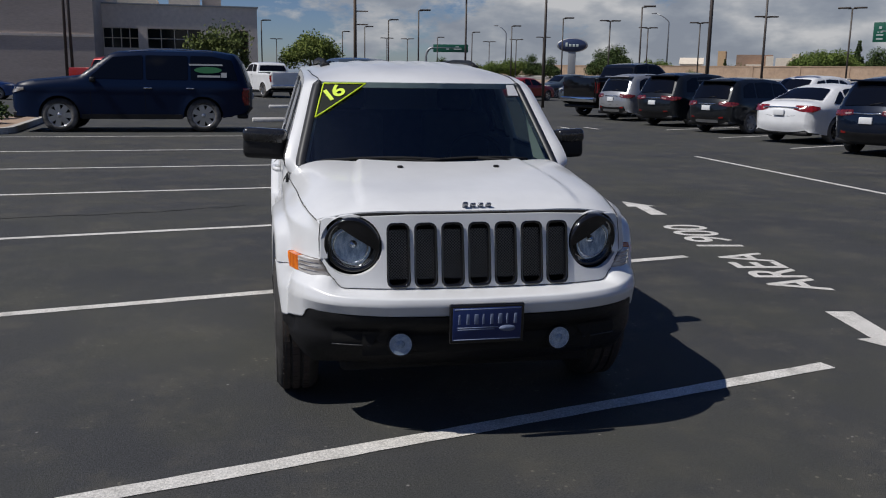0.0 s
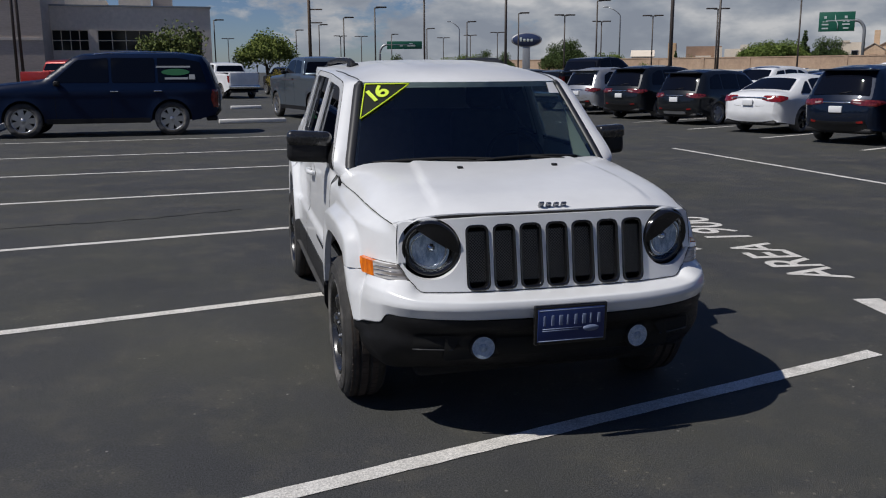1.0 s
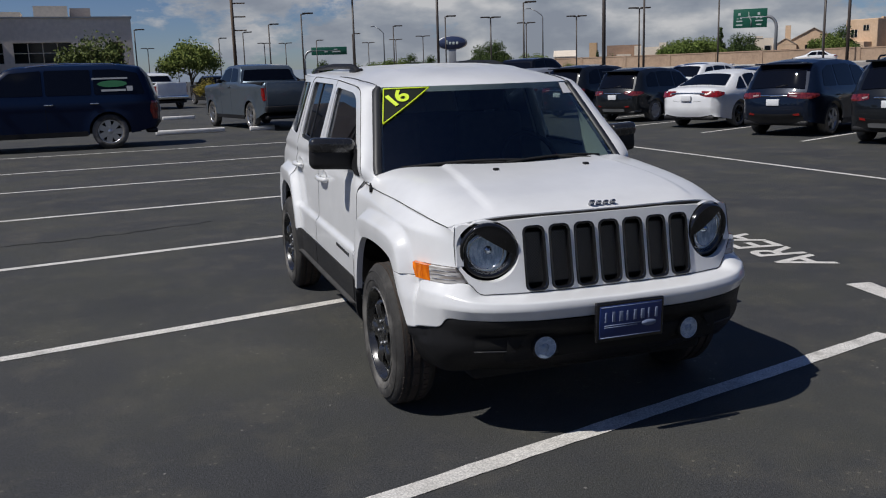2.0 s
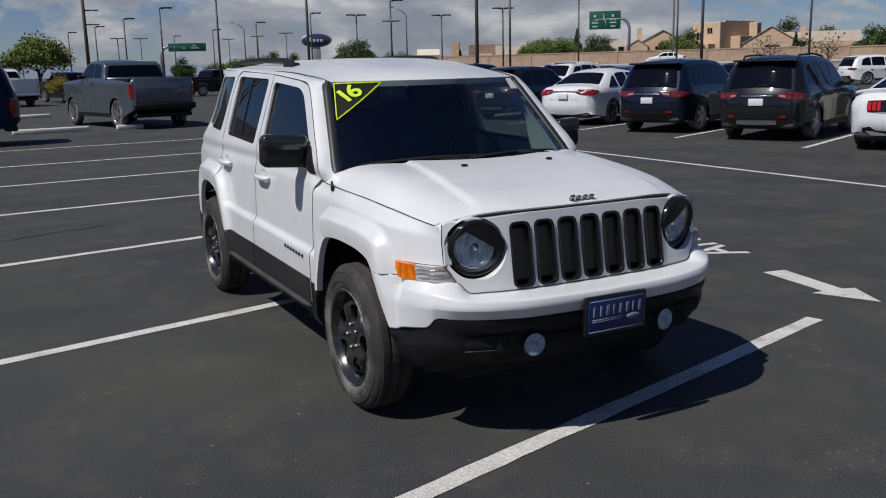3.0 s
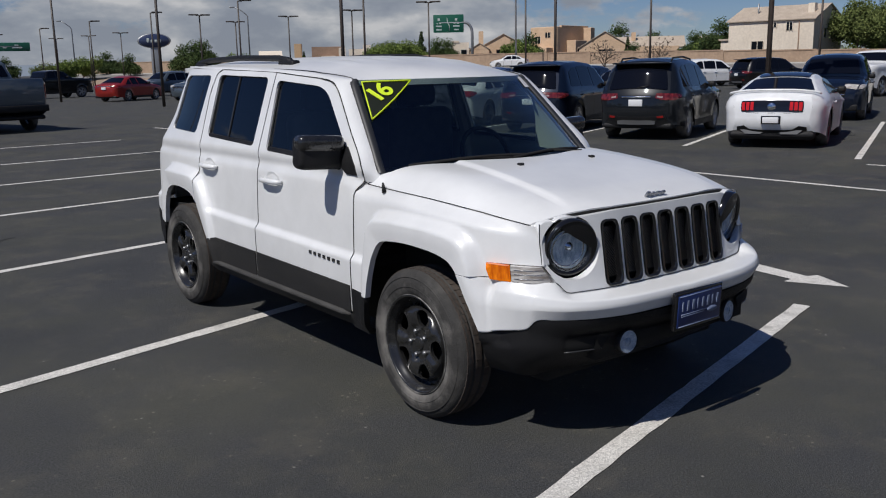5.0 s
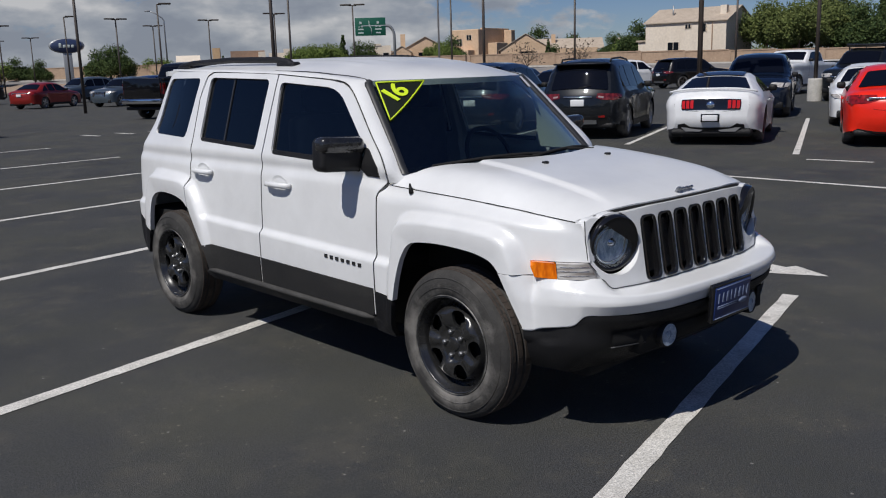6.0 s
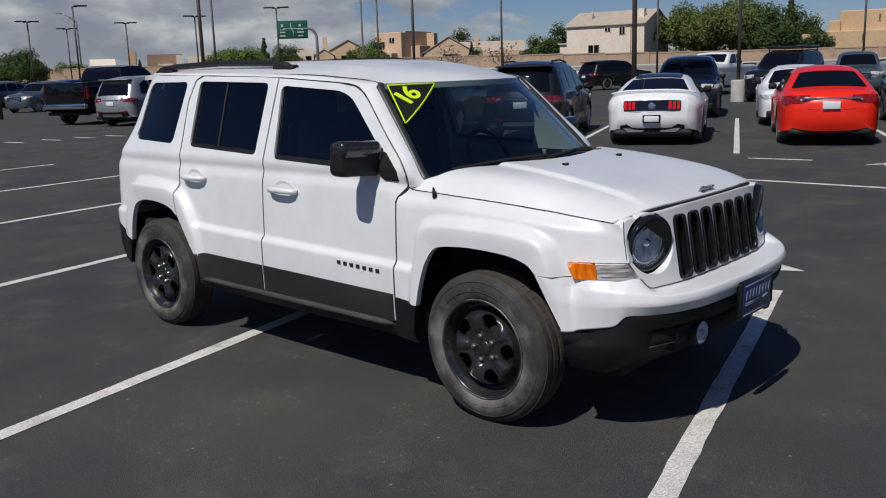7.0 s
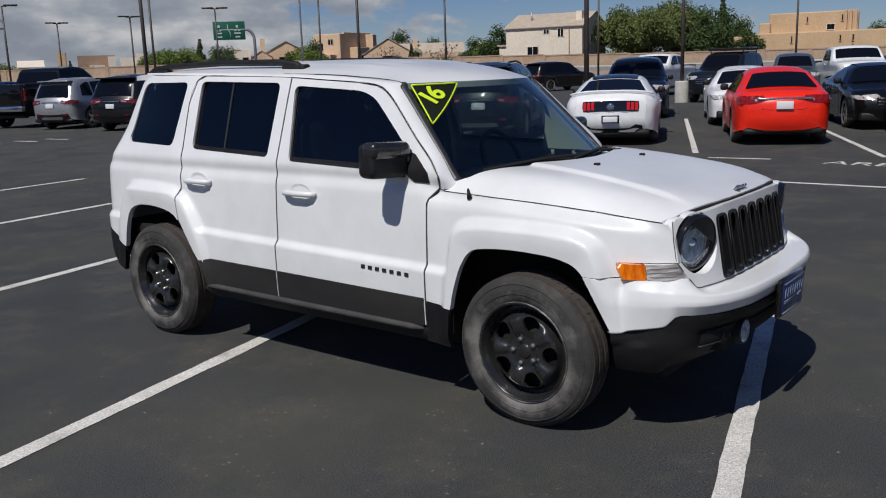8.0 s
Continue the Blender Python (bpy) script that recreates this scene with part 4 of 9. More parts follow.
        seam([(-0.290, 0.711), (-0.34, 0.709), (-0.40, 0.708)], 0.0016)
        part("shut_line", tube([Vector((s * (side_w(0.485, 1.02) + 0.001), 0.485, 1.020)), Vector((s * (hood_edge(0.46) + 0.004), 0.46, hood_rim_z(0.46) + 0.002))], 0.0022, 5), M_DARK, suv)
        part("shut_line", tube([Vector((s * (hood_edge(y) + 0.003), y, hood_rim_z(y) + 0.001)) for y in (0.46, 0.4, 0.3, 0.15, 0.0, -0.15, -0.3, -0.45, -0.56)], 0.0020, 5), M_DARK, suv)
    part("shut_line", tube([Vector((x, hood_front(x) - 0.001, hood_z(x, hood_front(x)) - 0.011)) for x in [k * 0.618 / 16 for k in range(-16, 17)]], 0.0068, 6), M_DARK, suv)
    # bonnet
    hood = [(-hood_edge(y), y) for y in (0.50, 0.40, 0.2, 0.0, -0.2, -0.4, -0.5, -0.548)]
    hood += [(x, hood_front(x)) for x in (-0.615, -0.59, -0.55, -0.45, -0.3, -0.15, 0, 0.15, 0.3, 0.45, 0.55, 0.59, 0.615)]
    hood += [(hood_edge(y), y) for y in (-0.548, -0.5, -0.4, -0.2, 0.0, 0.2, 0.4, 0.50)]
    hood += [(x, 0.10 + 0.56 * x * x) for x in (0.69, 0.6, 0.45, 0.3, 0.15, 0, -0.15, -0.3, -0.45, -0.6, -0.69)]
    hob = part("bonnet", sheet([hood], 0.0155, lambda x, y: Vector((x, y, hood_z(x, y))), (0, 0, -0.03)), M_WHITE, suv)
    # bars in place of the maker's name
    for k in range(4):
        x = -0.045 + k * 0.034
        b = part("badge_letter", box((-0.012, -0.006, -0.013), (0.012, 0.006, 0.016 if k in (0,) else 0.010), 0.004), M_BADGE, hob, "raised badge letter")
        b.matrix_basis = pose(x, -0.628, hood_z(0, -0.628) + 0.012, 38)
    # cowl under the windscreen and wipers
    cowl = [(x, 0.09 + 0.56 * x * x) for x in (-0.68, -0.5, -0.3, 0, 0.3, 0.5, 0.68)] + [(x, 0.22 + 0.56 * x * x) for x in (0.68, 0.5, 0.3, 0, -0.3, -0.5, -0.68)]
    part("cowl", sheet([cowl], 0.06, lambda x, y: Vector((x, y, 1.066 - 0.03 * x * x))), M_PLASTIC, suv, "black cowl grille")
    for x0, x1 in ((-0.60, 0.02), (-0.10, 0.50)):
        pts = []
        for k in range(9):
            t = k / 8
            pts.append(screen_point((x0 + (x1 - x0) * t), 0.008 + 0.036 * math.sin(math.pi * t * 0.9)) + Vector((0, -0.020, 0.018)))
        w = part("wiper", tube(pts, 0.010, 6), M_DARK, suv, "black wiper blade")
        mid = pts[4]
        part("wiper_arm", tube([mid, mid + Vector((0.16, -0.05, -0.012)), screen_point((x0 + x1) / 2 + 0.36, -0.01) + Vector((0, -0.03, 0.0))], 0.009, 6), M_DARK, w)
    # windscreen with its dark band and stickers
    ws = part("windscreen", sheet([[(-0.69, 0), (0.69, 0), (0.69, 1), (-0.69, 1)]], (0.06, 0.05), screen_point), M_SCREEN, suv, "tinted windscreen")

    def on_screen(x, v, o):
        p = screen_point(x, v)
        return p + Vector((0, -0.7, 0.7)) * o
    tri = [(-0.664, 0.962), (-0.394, 0.968), (-0.674, 0.530)]
    part("year_sticker", sheet([tri], (0.02, 0.03), lambda x, v: on_screen(x, v, 0.004)), M_STICKER_DARK, ws, "dark triangular year sticker")
    for a, b in ((0, 1), (1, 2), (2, 0)):
        pa, pb = tri[a], tri[b]
        pts = [on_screen(pa[0] + (pb[0] - pa[0]) * k / 6, pa[1] + (pb[1] - pa[1]) * k / 6, 0.008) for k in range(7)]
        part("sticker_border", tube(pts, 0.0045, 5), M_STICKER, ws, "lime sticker border")
    # two bold numerals that follow the curve of the glass
    ca, sa = math.cos(radians(36)), math.sin(radians(36))
    for digit, shift in (("1", -0.034), ("6", 0.032)):
        num = letters(digit, 0.134, M_STICKER, ws, Matrix.Identity(4), "sticker_number", 0.0015, "lime numeral " + digit, 0.003)
        mid = sum((v.co.x for v in num.data.vertices)) / len(num.data.vertices)
        for v in num.data.vertices:
            lx, ly = (v.co.x - mid) * 1.2 + shift, v.co.y
            v.co = on_screen(-0.590 + ca * lx - sa * ly, 0.832 + (sa * lx + ca * ly) / 0.635, 0.009 + v.co.z)
    lab = [(0.575, 0.83), (0.665, 0.83), (0.665, 0.975), (0.60, 0.975)]
    part("paper_sticker", sheet([lab], 0.05, lambda x, v: on_screen(x, v, 0.004)), M_PAPER, ws, "white paper label")
    # roof
    roof = [(x, roof_front(x)) for x in (-0.572, -0.5, -0.4, -0.3, -0.2, -0.1, 0, 0.1, 0.2, 0.3, 0.4, 0.5, 0.572)]
    roof += [(0.600, 1.05), (0.612, 1.3), (0.612, 2.4), (0.59, 3.0), (0.56, 3.10), (-0.56, 3.10), (-0.59, 3.0), (-0.612, 2.4), (-0.612, 1.3), (-0.600, 1.05)]
    part("roof", sheet([roof], ST, lambda x, y: Vector((x, y, roof_z(x, y))), (0, 0, -0.03)), M_WHITE, suv)
    # tailgate and rear bumper close the back
    def back(q, z, o=0.0):
        e = y_rear(z)
        return Vector((q * (side_w(e - 0.004, z) - 0.002), e - 0.004 + 0.03 * (1 - abs(q) ** 4) + o, z))
    tg = part("tailgate", sheet([[(-1, 0.62), (1, 0.62), (1, 1.555), (-1, 1.555)]], (0.1, 0.06), back, (0, -0.03, 0), True), M_WHITE, suv)
    part("rear_window", sheet([rounded([(-0.86, 1.12), (0.86, 1.12), (0.84, 1.50), (-0.84, 1.50)], 0.05)], 0.06, lambda q, z: back(q, z, 0.006), None, True), M_GLASS, tg, "tinted rear window")
    part("rear_bumper", box((-0.72, 3.06, 0.40), (0.72, 3.30, 0.63), 0.07, seg=3), M_PLASTIC, suv, "black plastic rear bumper")

    # nose panel with lamp holes and seven grille slots
    holes = [circle(-0.535, 0.832, 0.126, 90, 450, 40)[:-1]]
    for k in range(7):
        c = (k - 3) * 0.1158 + 0.006
        holes.append(rounded([(c - 0.050, 0.658), (c + 0.050, 0.658), (c + 0.048, 0.928), (c - 0.048, 0.928)], 0.032, 5))
    holes.append(circle(0.535, 0.832, 0.126, 90, 450, 40)[:-1])
    outline = rounded([(-0.664, 0.942), (-0.668, 0.775), (-0.585, 0.652), (-0.30, 0.640), (0.30, 0.640), (0.585, 0.652), (0.668, 0.775), (0.664, 0.942), (0.30, 0.959), (-0.30, 0.959)], [0.04, 0.02, 0.02, 0, 0, 0.02, 0.02, 0.04, 0, 0])

    def halves(h):
        c = (min(p[0] for p in h) + max(p[0] for p in h)) / 2
        return c, clip_axis(h, 0, c, True), clip_axis(h, 0, c, False)
    cuts = [halves(h) for h in holes]

    def strip(lo, hi):
        o = outline
        if lo is not None:
            o = clip_axis(o, 0, lo[0], False)
        if hi is not None:
            o = clip_axis(o, 0, hi[0], True)
        if sum(o[i - 1][0] * o[i][1] - o[i][0] * o[i - 1][1] for i in range(len(o))) < 0:
            o = o[::-1]
        ring = []
        for i, p in enumerate(o):
            ring.append(p)
            q = o[(i + 1) % len(o)]
            for c, half, rising in ((hi, 1, True), (lo, 2, False)):
                if c is not None and abs(p[0] - c[0]) < 1e-9 and abs(q[0] - c[0]) < 1e-9 and abs(p[1] - q[1]) > 0.02:
                    h = [w for w in c[half]]
                    on = sorted([w for w in h if abs(w[0] - c[0]) < 1e-9], key=lambda w: w[1])
                    arc = sorted([w for w in h if abs(w[0] - c[0]) >= 1e-9], key=lambda w: math.atan2(w[1] - (on[0][1] + on[-1][1]) / 2, (c[0] - w[0]) if half == 1 else (w[0] - c[0])))
                    path = [on[0]] + arc + [on[-1]]
                    ring.extend(path if rising else path[::-1])
        return ring
    strips = [strip(None, cuts[0])] + [strip(cuts[k], cuts[k + 1]) for k in range(8)] + [strip(cuts[8], None)]
    nose = part("grille_panel", sheet(strips, 0.03, lambda x, z: Vector((x, panel_y(x, z), z)), (0, 0.035, 0)), M_WHITE, suv, "white seven-slot grille panel")
    for k in range(7):
        c = (k - 3) * 0.1158 + 0.006
        a = holes[k + 1]
        bm = bmesh.new()
        kk = len(a)
        rings = []
        for sc, o in ((1.0, -0.006), (0.86, -0.010), (0.80, 0.004), (0.78, 0.03)):
            rings.append([bm.verts.new((c + (p[0] - c) * sc, panel_y(p[0], p[1]) + o, 0.793 + (p[1] - 0.793) * (1 - (1 - sc) * 0.42))) for p in a])
        for r0, r1 in zip(rings, rings[1:]):
            for i in range(kk):
                bm.faces.new((r0[i - 1], r0[i], r1[i], r1[i - 1]))
        slot = part("grille_slot", bm, M_GLOSSBLACK, nose, "gloss black slot surround")
        # woven mesh behind the slot
        bm = bmesh.new()
        for q in range(-7, 22):
            for d in (1, -1):
                z0 = 0.665 + q * 0.0125
                x0_, x1_ = c - 0.040, c + 0.040
                pa, pb = Vector((x0_, 0, z0)), Vector((x1_, 0, z0 + d * 0.08))
                if d < 0:
                    pa.z += 0.08
                    pb.z += 0.08
                lo_, hi_ = 0.690, 0.896
                def cut(p, r):
                    if p.z < lo_ and r.z > lo_:
                        return p.lerp(r, (lo_ - p.z) / (r.z - p.z))
                    if p.z > hi_ and r.z < hi_:
                        return p.lerp(r, (hi_ - p.z) / (r.z - p.z))
                    return p
                if max(pa.z, pb.z) <= lo_ or min(pa.z, pb.z) >= hi_:
                    continue
                pa, pb = cut(pa, pb), cut(pb, pa)
                w = Vector((0, 0, 0.0016))
                yo = Vector((0, 0.018 + (0.002 if d > 0 else 0), 0))
                qv = []
                for p in (pa - w, pb - w, pb + w, pa + w):
                    qv.append(bm.verts.new(p + yo + Vector((0, panel_y(c, p.z), 0))))
                bm.faces.new(qv)
        part("grille_mesh", bm, M_MESH, slot, "fine metal mesh")
    for s in (-1, 1):
        part("corner_filler", sheet([[(s * 0.52, 0.60), (s * 0.70, 0.60), (s * 0.70, 0.80), (s * 0.62, 0.80), (s * 0.56, 0.69)]], 0.03, lambda x, z: Vector((x, panel_y(x, z) + 0.075, z))), M_WHITE, nose)
    # plain near-black block, shade in its colour, closes the slots
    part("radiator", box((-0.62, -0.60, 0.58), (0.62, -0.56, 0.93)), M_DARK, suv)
    # bonnet shut line filler
    # bumpers
    # bumper skin: a shelf under the grille, a crease, an upright face and the seam with the black lower half
    cuts_b = [(0.00, (0.0, -0.700, 0.650), (0.0, -0.852, 0.638), (0.0, -0.858, 0.604), (0.0, -0.842, 0.560)),
              (0.36, (0.36, -0.692, 0.652), (0.365, -0.832, 0.640), (0.365, -0.840, 0.606), (0.36, -0.822, 0.562)),
              (0.52, (0.52, -0.664, 0.655), (0.522, -0.796, 0.643), (0.526, -0.806, 0.608), (0.517, -0.786, 0.565)),
              (0.60, (0.582, -0.662, 0.658), (0.610, -0.756, 0.647), (0.616, -0.766, 0.610), (0.604, -0.746, 0.566)),
              (0.68, (0.618, -0.650, 0.698), (0.677, -0.704, 0.655), (0.686, -0.714, 0.612), (0.672, -0.698, 0.567)),
              (0.76, (0.664, -0.632, 0.706), (0.727, -0.646, 0.664), (0.735, -0.655, 0.614), (0.722, -0.645, 0.564)),
              (0.80, (0.692, -0.602, 0.707), (0.743, -0.613, 0.665), (0.751, -0.621, 0.613), (0.740, -0.609, 0.526)),
              (0.86, (0.724, -0.570, 0.707), (0.767, -0.562, 0.666), (0.776, -0.568, 0.611), (0.767, -0.558, 0.514)),
              (0.95, (0.764, -0.500, 0.708), (0.786, -0.482, 0.667), (0.797, -0.480, 0.610), (0.795, -0.478, 0.500)),
              (1.03, (None, -0.430, 0.708), (None, -0.428, 0.674), (None, -0.436, 0.612), (None, -0.452, 0.489)),
              (1.06, (None, -0.398, 0.709), (None, -0.402, 0.675), (None, -0.418, 0.612), (None, -0.444, 0.488)),
              (1.10, (None, -0.345, 0.710), (None, -0.360, 0.676), (None, -0.386, 0.612), (None, -0.430, 0.487)),
              (1.14, (None, -0.294, 0.711), (None, -0.315, 0.676), (None, -0.350, 0.612), (None, -0.413, 0.487))]
    keyed = []
    for c in cuts_b:
        keyed.append((c[0], [Vector((side_w(p[1], p[2]) if p[0] is None else p[0], p[1], p[2])) for p in c[1:]]))

    def station(a):
        return [Vector([curve_at([(k, r[w][c]) for k, r in keyed], a) for c in range(3)]) for w in range(4)]
    keys_u = sorted(set([k * 0.03 for k in range(0, 20)] + [0.60 + k * 0.01 for k in range(0, 55)]))
    bm = bmesh.new()
    grid = []
    for a in [-u for u in keys_u[::-1] if u > 0] + keys_u:
        p0, p1, p2, p3 = station(abs(a))
        line_ = [p0 + (Vector((0, 0.03, -0.004)) if abs(a) < 0.9 else Vector((-0.02, 0, -0.004))), p0, p0.lerp(p1, 0.06), p0.lerp(p1, 0.5), p0.lerp(p1, 0.90), p1.lerp(p2, 0.05) + (p0 - p1) * 0.02, p1.lerp(p2, 0.2), p1.lerp(p2, 0.6), p2, p2.lerp(p3, 0.15), p2.lerp(p3, 0.5), p2.lerp(p3, 0.94), p3, p3 + Vector((-0.012 if abs(a) > 0.8 else 0, 0.02, 0.002))]
        grid.append([bm.verts.new((-p.x if a < 0 else p.x, p.y, p.z)) for p in line_])
    for g0, g1 in zip(grid, grid[1:]):
        for q in range(len(g0) - 1):
            bm.faces.new((g0[q], g0[q + 1], g1[q + 1], g1[q]))
    # the ends turn into the wheel arch
    for g, w in ((grid[0], 1), (grid[-1], -1)):
        inner_ = [bm.verts.new(v.co + Vector((w * 0.03, 0, 0))) for v in g]
        for q in range(len(g) - 1):
            bm.faces.new((g[q], g[q + 1], inner_[q + 1], inner_[q]))
        for q in range(len(g) - 1):
            bm.edges.get((g[q], g[q + 1])).smooth = False
    part("front_bumper", bm, M_WHITE, suv, "white painted front bumper")
    us = [i / 40 * 1.08 for i in range(-38, 39)]
    us = [u for u in us if abs(u) <= 1.03]
    bot = [(u, seam_z(abs(u))) for u in us if abs(u) <= 1.02]
    # shut line round the grille panel
    for s in (-1, 1):
        pts = [Vector((s * x, panel_y(x, z) - 0.0005, z)) for x, z in ((0.660, 0.935), (0.667, 0.86), (0.667, 0.775), (0.640, 0.733))]
        part("shut_line", tube(pts, 0.0018, 5), M_DARK, suv)
    pts = [Vector((math.copysign(p.x, u), min(p.y - 0.004, panel_y(p.x, p.z) - 0.001), p.z + 0.002)) for u, p in ((u, station(abs(u))[0]) for u in [k * 0.685 / 24 for k in range(-24, 25)])]
    part("shut_line", tube(pts, 0.0016, 5), M_DARK, suv)
    low = [(u, 0.285 + 0.03 * sm(0.6, 1.0, abs(u))) for u in us]
    lb = part("lower_bumper", sheet([[q for q in low if abs(q[0]) <= 1.02] + [(u, z - 0.004) for u, z in bot[::-1]]], (0.03, 0.015), lambda u, z: bump_point(u, z) + Vector((0, 0.006 + 0.042 * (1 - sm(0.52, 0.80, abs(u))) * (1 - sm(0.47, 0.53, z)), 0)), None), M_PLASTIC, suv, "black plastic lower bumper")
    # the intakes are flat near-black sheets that paint an opening's shade
    part("centre_intake", sheet([rounded([(-0.27, 0.385), (0.27, 0.385), (0.30, 0.470), (-0.30, 0.470)], 0.02)], 0.03, lambda u, z: bump_point(u, z) + Vector((0, 0.042, 0))), M_DARK, lb, "dark lower air intake")
    for s in (-1, 1):
        part("side_intake", sheet([rounded([(s * 0.47, 0.427), (s * 0.645, 0.424), (s * 0.63, 0.486), (s * 0.42, 0.490)], 0.008)], (0.02, 0.012), lambda u, z: bump_point(u, z) + Vector((0, -0.006 + 0.042 * (1 - sm(0.52, 0.80, abs(u))) * (1 - sm(0.47, 0.53, z)), 0))), M_DARK, lb, "dark side air intake")
        part("intake_edge", tube([bump_point(s * u, 0.424) + Vector((0, 0.040 * (1 - sm(0.52, 0.80, u)) - 0.008, 0)) for u in (0.47, 0.52, 0.56, 0.60, 0.645)], 0.0030, 5), M_SEAL, lb)
    # plate
    pl = part("front_plate", box((-0.158, -0.012, -0.084), (0.158, 0.012, 0.084), 0.006), M_GLOSSBLACK, suv, "blue dealer plate in a black frame")
    pl.matrix_basis = pose(0.002, -0.866, 0.536, 3)
    part("plate_face", box((-0.145, -0.016, -0.070), (0.145, -0.010, 0.070), 0.002), M_BLUEPLATE, pl, "blue plate face")
    for k in range(8):
        x = -0.122 + k * 0.0335
        part("plate_bar", box((x, -0.019, 0.0), (x + 0.009 + 0.004 * (k % 3), -0.015, 0.044), 0.002), M_SILVER, pl, "silver printed bar")
    for z, x1 in ((-0.016, 0.045), (-0.024, 0.03)):
        part("plate_line", box((-0.125, -0.019, z), (x1, -0.015, z + 0.004)), M_SILVER, pl)
    ov = revolve([(-0.019, 0.0001), (-0.019, 0.03), (-0.012, 0.031)], 20, 'Y')
    for v in ov.verts:
        v.co = Vector((0.085 + v.co.x * 1.15, v.co.y, -0.020 + v.co.z * 0.45))
    part("plate_oval", ov, M_SILVER, pl, "silver oval mark")
    for pts in (((-0.140, 0.064), (0.140, 0.067)), ((-0.140, -0.067), (0.140, -0.064))):
        part("plate_border", box((pts[0][0], -0.019, min(pts[0][1], pts[1][1])), (pts[1][0], -0.015, max(pts[0][1], pts[1][1]))), M_SILVER, pl)
    # aerial stub on the fender
    part("aerial_base", tube([(-0.772, 0.312, 0.985), (-0.776, 0.315, 1.006), (-0.777, 0.318, 1.03)], [0.014, 0.009, 0.004], 8), M_PLASTIC, suv, "black aerial base")
    # cabin
    part("underbody", box((-0.58, -0.55, 0.24), (0.58, 3.20, 0.62), 0.03), M_DARK, suv)
    part("cabin_floor", box((-0.76, 0.45, 0.60), (0.76, 3.15, 0.66)), M_DARK, suv)
    # near-black fillers behind the nose, shade put into their colour
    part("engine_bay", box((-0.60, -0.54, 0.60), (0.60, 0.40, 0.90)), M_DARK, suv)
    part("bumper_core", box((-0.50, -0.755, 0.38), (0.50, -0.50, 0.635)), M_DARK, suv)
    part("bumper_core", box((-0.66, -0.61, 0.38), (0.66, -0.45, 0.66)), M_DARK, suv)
    # pale trim behind the windscreen pillars
    for s in (-1, 1):
        bm = bmesh.new()
        prev = None
        for k in range(9):
            v = 0.03 + 0.80 * k / 8
            e = screen_point(s * 0.67, v)
            a_ = e + Vector((-s * 0.004, 0.03, -0.012))
            b_ = e + Vector((s * 0.015, 0.03 + 0.36 * (1 - k / 8) ** 1.3, -0.012))
            row = [bm.verts.new(a_), bm.verts.new(b_)]
            if prev:
                bm.faces.new((prev[0], prev[1], row[1], row[0]))
            prev = row
        part("pillar_trim", bm, M_TRIM, suv, "pale grey pillar trim")
    part("dashboard", box((-0.70, 0.42, 0.80), (0.70, 0.82, 1.035), 0.05), M_PLASTIC, suv, "dark dashboard")
    for s in (-1, 1):
        x = s * 0.36
        seat = part("seat", box((x - 0.24, 1.05, 0.64), (x + 0.24, 1.55, 0.86), 0.06), M_SEAT, suv, "grey cloth seat")
        part("backrest", box((x - 0.23, 1.48, 0.80), (x + 0.23, 1.62, 1.30), 0.05), M_SEAT, seat)
        part("headrest", box((x - 0.12, 1.52, 1.31), (x + 0.12, 1.62, 1.46), 0.04), M_SEAT, seat)
    part("rear_bench", box((-0.62, 2.15, 0.64), (0.62, 2.40, 1.28), 0.06), M_SEAT, suv, "grey rear bench")
    st = revolve([(math.cos(a) * 0.014, 0.175 + math.sin(a) * 0.014) for a in [2 * math.pi * k / 8 for k in range(8)]], 24, 'Y', True)
    so = part("steering_wheel", st, M_PLASTIC, suv)
    so.matrix_basis = pose(0.36, 0.90, 1.03, -25)
    # wheels
    for s in (-1, 1):
        for y in (0.0, 2.634):
            wheel = suv_wheel(s)
            wheel.parent = suv
            wheel.matrix_basis = pose(s * 0.855, y, 0.340, 17 if y else -18, 0, 0 if s < 0 else 180)
    return suv


